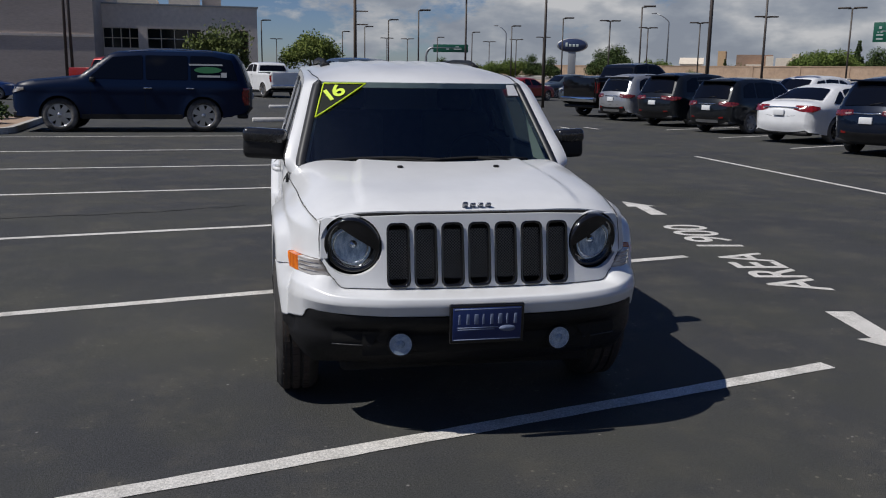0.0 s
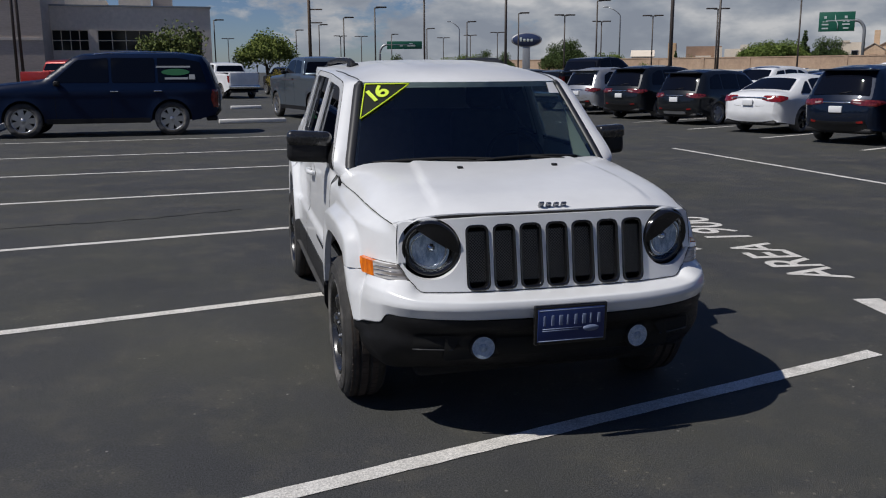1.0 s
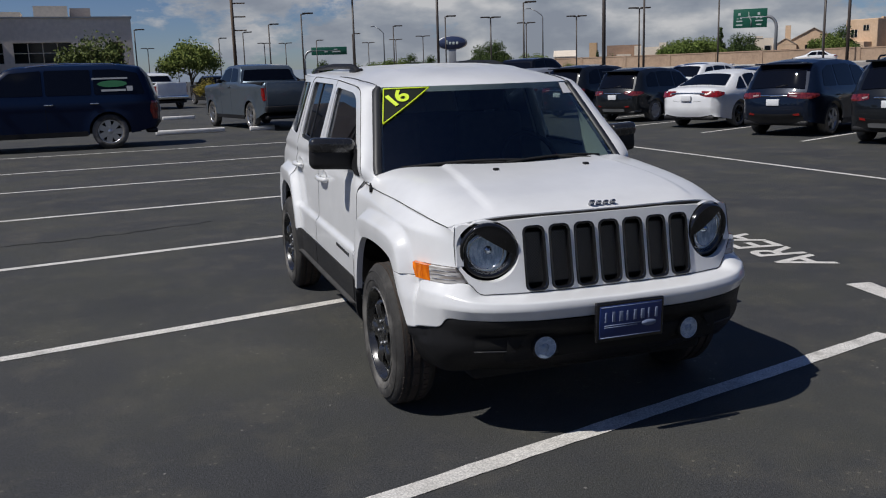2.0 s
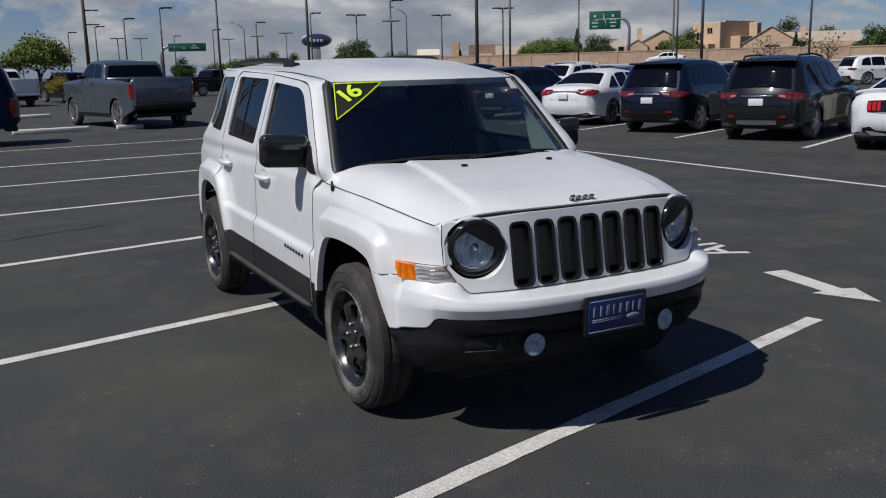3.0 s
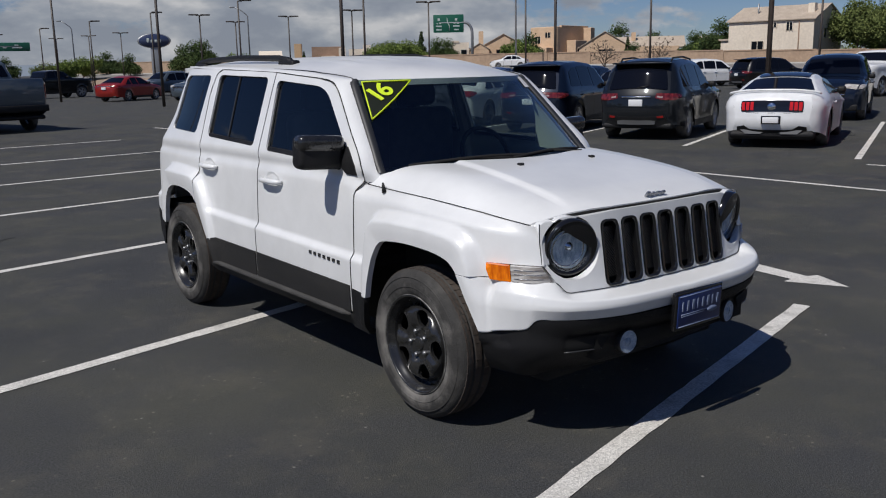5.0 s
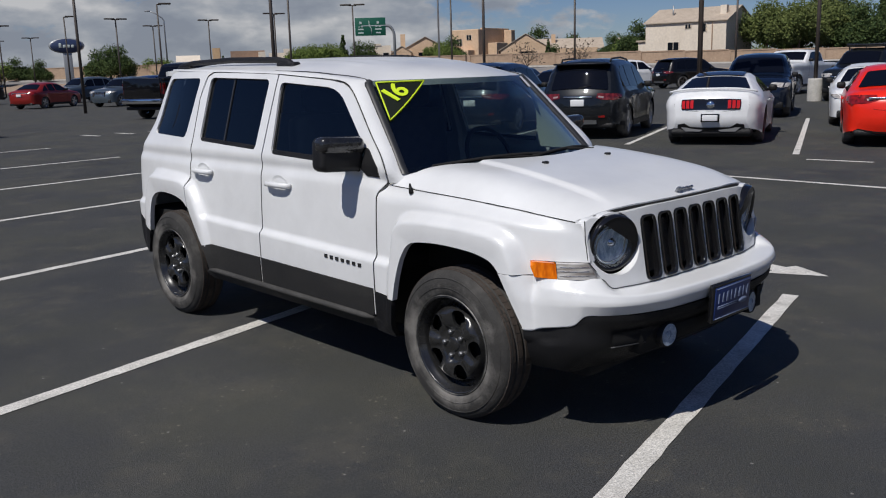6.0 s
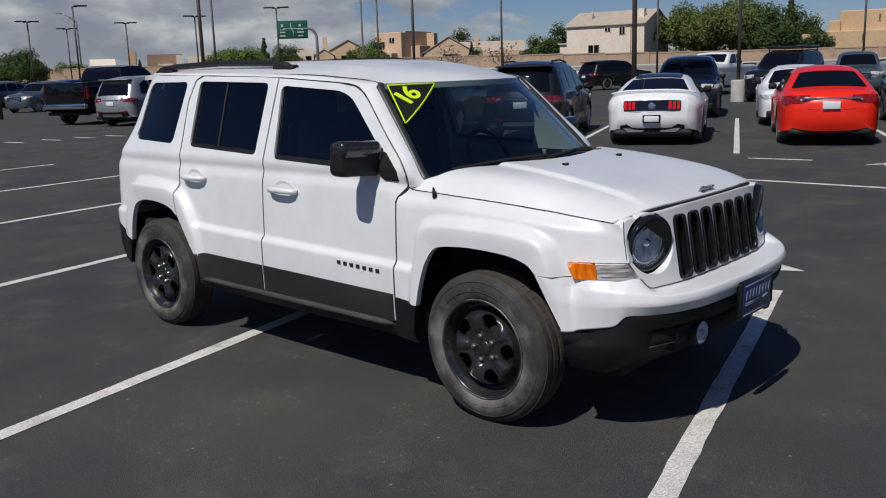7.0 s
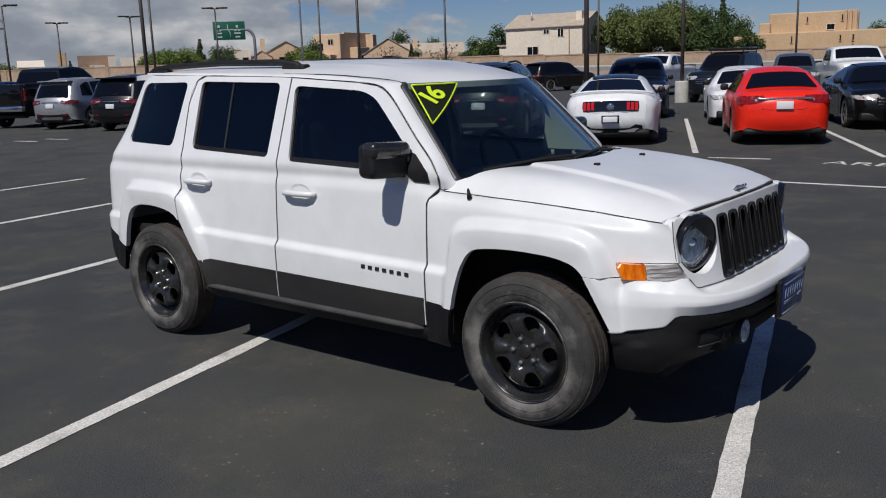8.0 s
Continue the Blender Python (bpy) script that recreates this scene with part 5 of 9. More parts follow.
def suv_wheel(s):
    """Tyre with the tread cut into it, pressed steel rim with five windows and five nuts. Outer face towards -x."""
    R = 0.3395
    prof = [(0.045, 0.212), (0.020, 0.219), (0.006, 0.230), (0.000, 0.25), (-0.002, 0.272), (0.003, 0.300), (0.014, 0.322), (0.028, 0.335), (0.042, 0.341), (0.060, R), (0.064, R - 0.008), (0.072, R - 0.008), (0.076, R), (0.108, R + 0.001), (0.112, R - 0.008), (0.120, R - 0.008), (0.124, R), (0.150, R - 0.001), (0.170, 0.336), (0.195, 0.31), (0.20, 0.26), (0.17, 0.21)]
    wheel = part("wheel", revolve(prof, 64), M_RUBBER, None, "black steel wheel with a dusty tyre")
    # three rings of tread blocks, parted by narrow cuts
    bm = bmesh.new()
    for x0, x1, top, turn in ((0.032, 0.0625, 0.3400, 4), (0.0765, 0.107, 0.3412, -3), (0.1255, 0.152, 0.3408, 3)):
        for k in range(60):
            m = Matrix.Rotation(2 * math.pi * (k + (0.5 if turn < 0 else 0)) / 60, 4, 'X')
            add_box(bm, (x0, -0.0163, 0.320), (x1, 0.0163, top), 0, m @ Matrix.Rotation(radians(turn), 4, 'Z'))
    part("tread", bm, M_TREAD, wheel, "brown dusty tread", False)
    part("bead_edge", revolve([(0.006, 0.2275), (0.001, 0.2255), (0.003, 0.2225), (0.010, 0.2215)], 64), M_LIP, wheel, "dust-grey rim edge")
    # raised rings on the sidewall
    for rr, xx in ((0.262, -0.002), (0.304, 0.003)):
        part("sidewall_ring", revolve([(xx + 0.003, rr - 0.003), (xx - 0.0022, rr), (xx + 0.003, rr + 0.003)], 64), M_RUBBER, wheel)
    rimo = part("rim", revolve([(0.018, 0.224), (0.004, 0.222), (0.003, 0.218), (0.010, 0.213), (0.032, 0.209), (0.036, 0.203), (0.070, 0.199), (0.16, 0.198)], 64), M_SATIN, wheel, "satin black pressed steel rim")
    holes = []
    for k in range(5):
        a = 90 + 36 + 72 * k
        pts = []
        for r, d in ((0.098, 12), (0.140, 17), (0.156, 13), (0.156, -13), (0.140, -17), (0.098, -12)):
            pts.append((r, d))
        holes.append((a, pts))
    polys = []
    r0, r1 = 0.034, 0.198
    for k in range(5):
        a0, pts = holes[k]
        a1 = a0 + 72
        ring = []

        def P(r, deg):
            return (r * math.cos(radians(deg)), r * math.sin(radians(deg)))
        ring += [P(r0, a0), P(0.094, a0)]
        ring += [P(0.098, a0 + 10), P(0.112, a0 + 15.5), P(0.142, a0 + 18), P(0.158, a0 + 14), P(0.164, a0 + 6), P(0.165, a0)]
        ring += [P(r1, a0 + 72 * q / 10) for q in range(11)]
        ring += [P(0.165, a1), P(0.164, a1 - 6), P(0.158, a1 - 14), P(0.142, a1 - 18), P(0.112, a1 - 15.5), P(0.098, a1 - 10), P(0.094, a1)]
        ring += [P(r0, a1 - 72 * q / 10) for q in range(11)]
        polys.append(ring[:-1])

    def dish(y, z):
        r = math.hypot(y, z)
        x = curve_at([(0.0, 0.030), (0.034, 0.030), (0.070, 0.031), (0.088, 0.024), (0.130, 0.020), (0.156, 0.022), (0.166, 0.032), (0.174, 0.056), (0.186, 0.066), (0.200, 0.068)], r)
        a = (math.degrees(math.atan2(z, y)) - 90) % 72
        off = min(abs(a), abs(a - 72))
        # each spoke is pressed outwards along its middle
        x -= 0.012 * (1 - sm(5, 16, off)) * sm(0.068, 0.092, r) * (1 - sm(0.140, 0.164, r))
        return Vector((x, y, z))
    part("rim_disc", sheet(polys, 0.006, dish, (0.014, 0, 0), True), M_SATIN, rimo, "five-window wheel disc")
    part("hub", revolve([(0.024, 0.0001), (0.024, 0.027), (0.028, 0.033), (0.05, 0.034)], 24), M_SATIN, rimo)
    part("brake_drum", revolve([(0.075, 0.0001), (0.075, 0.165), (0.15, 0.165)], 32), M_DARK, wheel)
    for k in range(5):
        a = radians(90 + 72 * k)
        nut = revolve([(0.014, 0.0001), (0.016, 0.007), (0.021, 0.0115), (0.040, 0.0115)], 8)
        n = part("wheel_nut", nut, M_NUT, rimo, "bright wheel nut", False)
        n.matrix_basis = pose(0.0, 0.057 * math.cos(a), 0.057 * math.sin(a))
    return wheel


compact_suv = build_suv()
# ---- ground and markings ----
def ground_sheet():
    bm = bmesh.new()
    xs = [-1500, -300, -80, -30] + [x for x in range(-20, 21, 2)] + [30, 80, 300, 1500]
    ys = [-1500, -300, -80, -30] + [y for y in range(-20, 31, 2)] + [50, 120, 400, 2500]
    g = [[bm.verts.new((x, y, 0)) for x in xs] for y in ys]
    for j in range(len(ys) - 1):
        for i in range(len(xs) - 1):
            bm.faces.new((g[j][i], g[j][i + 1], g[j + 1][i + 1], g[j + 1][i]))
    ob = link_mesh("ground", bm, M_ASPHALT)
    tagged(ob, "dark worn asphalt of a large car park", "ground", kind="structure")


def line(name, a, b, w=0.10, label="worn white painted bay line", wob=0.004):
    """A painted stripe with slightly uneven edges, raised a little over the asphalt."""
    a, b = Vector((*a, 0)), Vector((*b, 0))
    d = (b - a)
    n_ = max(2, int(d.length / 0.12))
    s = Vector((-d.y, d.x, 0)).normalized() * w / 2
    rnd = random.Random(int(a.x * 131 + a.y * 17))
    bm = bmesh.new()
    prev = None
    for k in range(n_ + 1):
        p = a + d * k / n_
        j1, j2 = 1 + rnd.uniform(-1, 1) * wob / w * 2, 1 + rnd.uniform(-1, 1) * wob / w * 2
        row = [bm.verts.new(p + s * j1 + Vector((0, 0, 0.004))), bm.verts.new(p - s * j2 + Vector((0, 0, 0.004)))]
        if prev:
            bm.faces.new((prev[0], prev[1], row[1], row[0]))
        prev = row
    ob = link_mesh(name, bm, M_LINE)
    return tagged(ob, label, "road marking", "painted bay lines", "structure")


def flat(name, pts, label, z=0.004):
    bm = bmesh.new()
    bm.faces.new([bm.verts.new((x, y, z)) for x, y in pts])
    bmesh.ops.triangulate(bm, faces=bm.faces[:])
    ob = link_mesh(name, bm, M_LINE)
    return tagged(ob, label, "road marking", "", "structure")


ground_sheet()
for a, b in (((-6.0, -2.268), (2.12, -0.15)), ((-8.0, 0.36), (2.70, 2.735)), ((-9.0, 3.2), (3.0, 5.50)), ((-9.0, 6.7), (3.3, 8.35)), ((-9.5, 9.95), (3.68, 11.25)),
             ((-9.5, 13.2), (3.84, 14.43)), ((-9.5, 17.2), (3.85, 18.25))):
    line("bay_line", a, b)
for x_, y_ in ((6.15, 21.75), (7.05, 21.60), (7.90, 21.35), (8.65, 21.10)):
    line("lane_dash", (x_ - 0.05, y_ + 0.45), (x_ + 0.08, y_ - 0.45), 0.13, "short worn white dash on the asphalt")
line("lane_line", (7.47, -14.0), (7.47, 12.0), 0.10, "long thin white lane line")
for a in ((10.70, 20.4), (10.68, 17.1), (10.68, 13.8), (10.68, 10.47), (10.75, 7.25), (10.56, 3.82), (10.84, 0.92)):
    line("bay_line", a, (a[0] + 9.3 * 0.917, a[1] + 9.3 * 0.40))
line("bay_line", (9.95, 3.36), (10.03, 2.39), 0.10)
# arrows and writing in the driving lane
flat("lane_arrow", [(2.985, 0.845), (2.795, 0.875), (2.70, 0.27), (2.60, 0.27), (2.775, -0.12), (2.95, 0.21), (2.86, 0.24)], "white painted lane arrow")
flat("lane_arrow", [(3.57, 4.98), (3.38, 4.99), (3.46, 5.62), (3.36, 5.62), (3.46, 6.05), (3.72, 5.62), (3.62, 5.62)], "white painted lane arrow")


def painted_word(text, x, y, deg, length, height, label):
    """Writing on the ground, its middle at (x, y), read along deg, stretched to length and height."""
    ob = letters(text, 1.0, M_LINE, None, Matrix.Identity(4), "lane_writing", 0.0, "", 0.012)
    xs, ys = [v.co.x for v in ob.data.vertices], [v.co.y for v in ob.data.vertices]
    cx, cy, sx, sy = (min(xs) + max(xs)) / 2, (min(ys) + max(ys)) / 2, length / (max(xs) - min(xs)), height / (max(ys) - min(ys))
    for v in ob.data.vertices:
        v.co = Vector(((v.co.x - cx) * sx, (v.co.y - cy) * sy, 0))
    ob.matrix_world = pose(x, y, 0.004, 0, 0, deg)
    return tagged(ob, label, "road marking", "", "structure")


painted_word("AREA", 3.120, 2.135, 82.4, 1.41, 0.440, "white painted word AREA on the asphalt")
painted_word("1900", 3.325, 3.710, 82.4, 1.19, 0.455, "white painted numerals 1900 on the asphalt")
w3 = letters("AREA", 0.55, M_LINE, None, pose(9.82, 0.88, 0.004, 0, 0, -94), "lane_writing")
tagged(w3, "white painted word AREA before the parking bays", "road marking", "", "structure")


def crack(pts, seed):
    """A thin tar-dark crack that wanders over the asphalt."""
    rnd = random.Random(seed)
    bm = bmesh.new()
    prev = None
    for (x0, y0), (x1, y1) in zip(pts, pts[1:]):
        for k in range(14):
            t = k / 14
            w = rnd.uniform(0.006, 0.020)
            p = Vector((x0 + (x1 - x0) * t + rnd.uniform(-.03, .03), y0 + (y1 - y0) * t + rnd.uniform(-.03, .03), 0.003))
            row = [bm.verts.new(p + Vector((0, w, 0))), bm.verts.new(p - Vector((0, w, 0)))]
            if prev:
                bm.faces.new((prev[0], prev[1], row[1], row[0]))
            prev = row
    tagged(link_mesh("crack", bm, M_DARK), "dark crack in the asphalt", "crack", "", "structure")


crack([(-5.2, 5.2), (-3.4, 5.55), (-2.2, 5.75), (-1.1, 6.2)], 3)


def wheel_stop(x0, y0, x1, y1):
    d = Vector((x1 - x0, y1 - y0, 0))
    bm = box((0, -0.08, 0), (d.length, 0.08, 0.14), 0.03)
    ob = link_mesh("wheel_stop", bm, M_STOP)
    ob.matrix_world = pose(x0, y0, 0, 0, 0, math.degrees(math.atan2(d.y, d.x)))
    tagged(ob, "white concrete wheel stop on the asphalt", "wheel stop", "wheel stops")


for q in ((-1.40, 23.9, 0.64, 24.1), (1.38, 23.9, 2.15, 23.98), (-0.9, 35.0, 0.4, 35.13)):
    wheel_stop(*q)
# ---- other vehicles ----
# Built with the nose along +x, the middle of the wheelbase at the origin.
M_CARGLASS = principled("dark car window", (0.004, 0.005, 0.009), 0.03, 0, 0.0, 0.28)
PAINTS = {}
M_REVERSE = principled("reversing lens", (0.34, 0.24, 0.23), 0.35, 0, 0.2)
M_DECAL = principled("white decal film", (0.30, 0.32, 0.34), 0.6)
M_SCUFF = principled("silver bumper paint", (0.30, 0.305, 0.31), 0.4, 0.5)
M_STEELGREY = principled("grey bumper insert", (0.17, 0.172, 0.178), 0.5)


def car_paint(name, c, metal=0.35):
    if name not in PAINTS:
        PAINTS[name] = paint(name + " car paint", c, 0.32, metal)
        b = PAINTS[name].node_tree.nodes["Principled BSDF"]
        b.inputs["Coat Weight"].default_value = 0.9 if max(c) < 0.3 else 0.5
        b.inputs["Coat Roughness"].default_value = 0.04
        b.inputs["Specular IOR Level"].default_value = 0.15 if max(c) < 0.3 else 0.4
    return PAINTS[name]


# side outlines over the roof from tail to nose, as shares of length and height; each step's kind: body, glass
SHAPES = {
    "suv": dict(top=[(-.480, .20), (-.497, .30), (-.500, .42), (-.492, .555), (-.482, .60), (-.430, .880), (-.398, .955), (-.30, .992), (-.12, 1.0), (.02, .975), (.075, .935), (.205, .665), (.25, .640), (.40, .595), (.462, .540), (.490, .44), (.497, .30), (.480, .17)],
                glass=((4, 5), (10, 11)), belt=.60, win=[(-.385, .660), (.160, .640), (.050, .905), (-.12, .945), (-.30, .925), (-.360, .86)], posts=(-.245, -.055), tum=.36),
    "big_suv": dict(top=[(-.485, .24), (-.498, .30), (-.500, .55), (-.494, .60), (-.462, .87), (-.440, .965), (-.36, 1.0), (-.05, 1.0), (.055, .985), (.090, .955), (.215, .690), (.25, .672), (.43, .620), (.475, .590), (.492, .48), (.497, .30), (.480, .20)],
                    glass=((3, 4), (9, 10)), belt=.60, win=[(-.455, .650), (.180, .660), (.075, .925), (-.05, .950), (-.34, .950), (-.430, .90)], posts=(-.245, -.055), tum=.24),
    "sedan": dict(top=[(-.480, .21), (-.497, .34), (-.492, .54), (-.478, .655), (-.455, .690), (-.375, .715), (-.230, .935), (-.15, .985), (-.06, 1.0), (.04, .975), (.085, .945), (.225, .690), (.27, .660), (.41, .585), (.465, .520), (.492, .40), (.495, .28), (.475, .17)],
                  glass=((5, 6), (10, 11)), belt=.66, win=[(-.315, .690), (.170, .690), (.060, .925), (-.06, .955), (-.15, .945), (-.225, .890)], posts=(-.195, -.055), tum=.60),
    "coupe": dict(top=[(-.478, .24), (-.497, .36), (-.490, .56), (-.482, .70), (-.465, .745), (-.400, .750), (-.215, .940), (-.13, .990), (-.04, 1.0), (.03, .965), (.060, .940), (.200, .690), (.25, .670), (.43, .610), (.480, .52), (.497, .36), (.475, .16)],
                  glass=((5, 6), (10, 11)), belt=.68, win=[(-.235, .730), (.140, .710), (.030, .915), (-.04, .945), (-.13, .935), (-.20, .86)], posts=(-.135,), tum=.74),
    "pickup": dict(top=[(-.492, .28), (-.500, .34), (-.498, .700), (-.494, .715), (-.180, .722), (-.172, .740), (-.152, .930), (-.128, .975), (-.04, 1.0), (.05, .990), (.090, .955), (.180, .745), (.205, .725), (.44, .690), (.480, .65), (.493, .45), (.495, .32), (.480, .24)],
                   glass=((5, 6), (10, 11)), belt=.715, win=[(-.145, .740), (.140, .750), (.070, .930), (.02, .955), (-.06, .955), (-.128, .935)], posts=(-.035,), tum=.26, bed=(-.488, -.185)),
}


def car_wheel(r, w, style, parent, at, s):
    """A tyre and a spoked rim; the outer face looks along s * y."""
    t = revolve([(0.02, r * 0.66), (0.0, r * 0.70), (-0.004, r * 0.82), (0.008, r * 0.93), (0.03, r), (w - 0.03, r), (w, r * 0.93), (w, r * 0.66)], 28, 'Y')
    tyre = part("wheel", t, M_RUBBER, parent, "black tyre on a %s wheel" % ("dark" if style == "dark" else "silver alloy"))
    mat = M_ALLOY if style != "dark" else M_SATIN
    part("rim", revolve([(0.016, r * 0.69), (0.010, r * 0.66), (0.022, r * 0.63), (0.12, r * 0.60)], 28, 'Y'), mat, tyre)
    bm = bmesh.new()
    count = 7 if style == "seven" else 5
    for k in range(count):
        a = 2 * math.pi * k / count
        c0, c1 = r * 0.10, r * 0.64
        wd0, wd1 = r * 0.13, r * (0.13 if style != "seven" else 0.17)
        ca, sa = math.cos(a), math.sin(a)
        vs = []
        for rad, wd, d in ((c0, wd0, 0.018), (c1, wd1, 0.022), (c1, -wd1, 0.022), (c0, -wd0, 0.018)):
            vs.append((rad * ca - wd * sa, d, rad * sa + wd * ca))
        f = [bm.verts.new(v) for v in vs]
        b = [bm.verts.new((v[0], v[1] + 0.03, v[2])) for v in vs]
        bm.faces.new(f)
        for i in range(4):
            bm.faces.new((f[i - 1], f[i], b[i], b[i - 1]))
    part("spokes", bm, mat, tyre, "", False)
    part("hub_cap", revolve([(0.008, 0.0001), (0.010, r * 0.13), (0.03, r * 0.16)], 14, 'Y'), mat, tyre)
    part("brake", revolve([(0.06, 0.0001), (0.06, r * 0.6)], 20, 'Y'), M_DARK, tyre)
    tyre.matrix_basis = pose(at[0], at[1], at[2], 0, 0, 180 if s > 0 else 0)
    return tyre


def vehicle(name, label, shape, L, Wd, H, wb, r, colour, rear_axle, m, group="", rims="five", lamps="suv", trim_low=True, rails=False, detail=None, arch_dark=False, black_top=False):
    """A parked vehicle. rear_axle: distance of the rear axle from the tail. Wd: half its width."""
    sh = SHAPES[shape]
    L, Wd, H, wb, r, rear_axle = (v * 0.955 for v in (L, Wd, H, wb, r, rear_axle))
    car = thing(name, label, "car" if shape not in ("pickup",) else "pickup truck", group, "", m)
    x0 = -wb / 2 - rear_axle
    X = lambda u: x0 + (u + 0.5) * L
    top = [(X(u), v * H) for u, v in sh["top"]]
    ax = (-wb / 2, wb / 2)
    sill = 0.155 * H if shape not in ("pickup", "big_suv") else 0.18 * H
    belt = sh["belt"] * H
    ra = r * 1.15

    def half(x, z):
        q = abs(2 * (x - (x0 + L / 2)) / L)
        w = Wd * (1 - 0.035 * q ** 3) - (0.16 if shape != "pickup" or x > 0 else 0.05) * max(0, (q - 0.78) / 0.22) ** 2.2
        if z > belt:
            w -= (z - belt) * sh["tum"] + 0.02
        else:
            w -= 0.10 * ((belt - z) / H) ** 2 + 0.02 * sm(belt - 0.10, belt, z)
        w += 0.014 * math.exp(-((z - belt + 0.13) / 0.05) ** 2)
        for a in ax:
            d = math.hypot(x - a, z - r)
            w += 0.022 * (1 - sm(ra + 0.01, ra + 0.11, d)) if z < belt else 0
        return w

    # side outline: over the top, then back along the sill round both arches
    low = []
    for a in (ax[1], ax[0]):
        dz = sill - r
        dx = math.sqrt(max(0.01, ra * ra - dz * dz))
        a0 = math.atan2(dz, dx)
        low.append((a + dx, sill))
        for k in range(1, 12):
            t = a0 + (math.pi - 2 * a0) * k / 12
            low.append((a + ra * math.cos(t), r + ra * math.sin(t)))
        low.append((a - dx, sill))
    # the outline over the top, in short steps; seg_of names each step's place in the list
    dense, seg_of = [], []
    for i in range(len(top) - 1):
        (xa, za), (xb, zb) = top[i], top[i + 1]
        n_ = max(1, int(math.hypot(xb - xa, zb - za) / 0.07))
        for q in range(n_):
            dense.append((xa + (xb - xa) * q / n_, za + (zb - za) * q / n_))
            seg_of.append(i)
    dense.append(top[-1])
    seg_of.append(len(top) - 1)
    outline = dense + low
    rad = 0.13 if shape != "pickup" else 0.07

    def skin(s, extra=0.0, rnd=True):
        def fn(x, z):
            w = half(x, z)
            if rnd and z > sill + 0.1:
                g = 1e9
                for i in range(len(top) - 1):
                    (axx, az), (bx, bz) = top[i], top[i + 1]
                    ex, ez = bx - axx, bz - az
                    t = max(0, min(1, ((x - axx) * ex + (z - az) * ez) / (ex * ex + ez * ez)))
                    g = min(g, math.hypot(axx + t * ex - x, az + t * ez - z))
                if g < rad:
                    k = 1 - g / rad
                    w -= (0.075 if shape != "pickup" else 0.05) * (1 - math.sqrt(max(0, 1 - k * k)))
            return Vector((x, s * (w + extra), z))
        return fn
    for s in (-1, 1):
        body_side = part("body_side", facing(sheet([outline], 0.09, skin(s), None, s < 0), (0, s, 0)), colour, car)
        # windows between the posts
        cuts = [-9] + [X(p) for p in sh["posts"]] + [9]
        for a, b in zip(cuts, cuts[1:]):
            w = clip_axis(clip_axis([(X(u), v * H) for u, v in sh["win"]], 0, a + 0.035, False), 0, b - 0.035, True)
            if len(w) > 2:
                part("window", facing(sheet([rounded(w, 0.04, 3)], 0.14, skin(s, 0.006, False)), (0, s, 0.2)), M_CARGLASS, body_side, "dark side window")
        if trim_low:
            pad = [(ax[0] + ra + 0.03, sill - 0.03), (ax[1] - ra - 0.03, sill - 0.03), (ax[1] - ra - 0.03, sill + 0.09), (ax[0] + ra + 0.03, sill + 0.09)]
            part("sill_trim", sheet([pad], 0.3, skin(s, 0.012, False), (0, -s * 0.03, 0)), M_PLASTIC, body_side, "black sill trim")
        for xh in ([X(sh["posts"][-1]) + 0.12 - 0.2, X(sh["posts"][0]) - 0.02] if len(sh["posts"]) > 1 else [X(sh["posts"][-1]) - 0.02 + 0.1]):
            z = belt - 0.10
            w = half(xh, z)
            part("door_handle", box((xh - 0.10, min(s * w, s * (w + 0.03)), z - 0.015), (xh + 0.10, max(s * w, s * (w + 0.03)), z + 0.015), 0.008), M_CHROME if detail == "chrome_handles" else colour, body_side)
        for xg_ in [X(p) for p in sh["posts"]] + [X(sh["win"][1][0]) - 0.05]:
            strip_ = [(xg_ - 0.006, max(sill + 0.08, r * 0.6)), (xg_ + 0.006, max(sill + 0.08, r * 0.6)), (xg_ + 0.006, belt - 0.01), (xg_ - 0.006, belt - 0.01)]
            if all(abs(xg_ - a) > ra for a in ax):
                part("door_gap", sheet([strip_], 0.2, skin(s, 0.002, False)), M_DARK, body_side)
        # mirrors
        xm = X(sh["win"][1][0]) - 0.12
        w = half(xm, belt + 0.05)
        part("door_mirror", box((xm - 0.07, min(s * w, s * (w + 0.16)), belt + 0.03), (xm + 0.07, max(s * w, s * (w + 0.16)), belt + 0.16), 0.04), M_PLASTIC if not detail == "body_mirrors" else colour, car)
        for a in ax:
            car_wheel(r, 0.21, rims, car, (a, s * (Wd - 0.01), r), s)
            if arch_dark:
                bm = bmesh.new()
                pr = None
                for k in range(13):
                    t = math.pi * k / 12
                    row = []
                    for q in (ra - 0.005, ra + 0.05):
                        x, z = a + q * math.cos(t), r + q * math.sin(t)
                        row.append(bm.verts.new((x, s * (half(x, z) + 0.012), z)))
                    if pr:
                        bm.faces.new((pr[0], pr[1], row[1], row[0]))
                    pr = row
                part("arch_trim", bm, M_PLASTIC, body_side, "black wheel arch trim")
        if rails:
            zt = H * 0.985
            pts = [(X(u), s * (half(X(u), zt) - 0.10), H * k) for u, k in ((-.36, .98), (-.34, 1.015), (-.15, 1.03), (.0, 1.0), (.02, .97))]
            part("roof_rail", tube(pts, 0.02, 6), M_PLASTIC if detail != "chrome_handles" else M_CHROME, car)
    # the skin over the top from tail to nose
    fnl, fnr = skin(-1), skin(1)
    bm = bmesh.new()
    rows_ = []
    seg = 14
    rowco = []
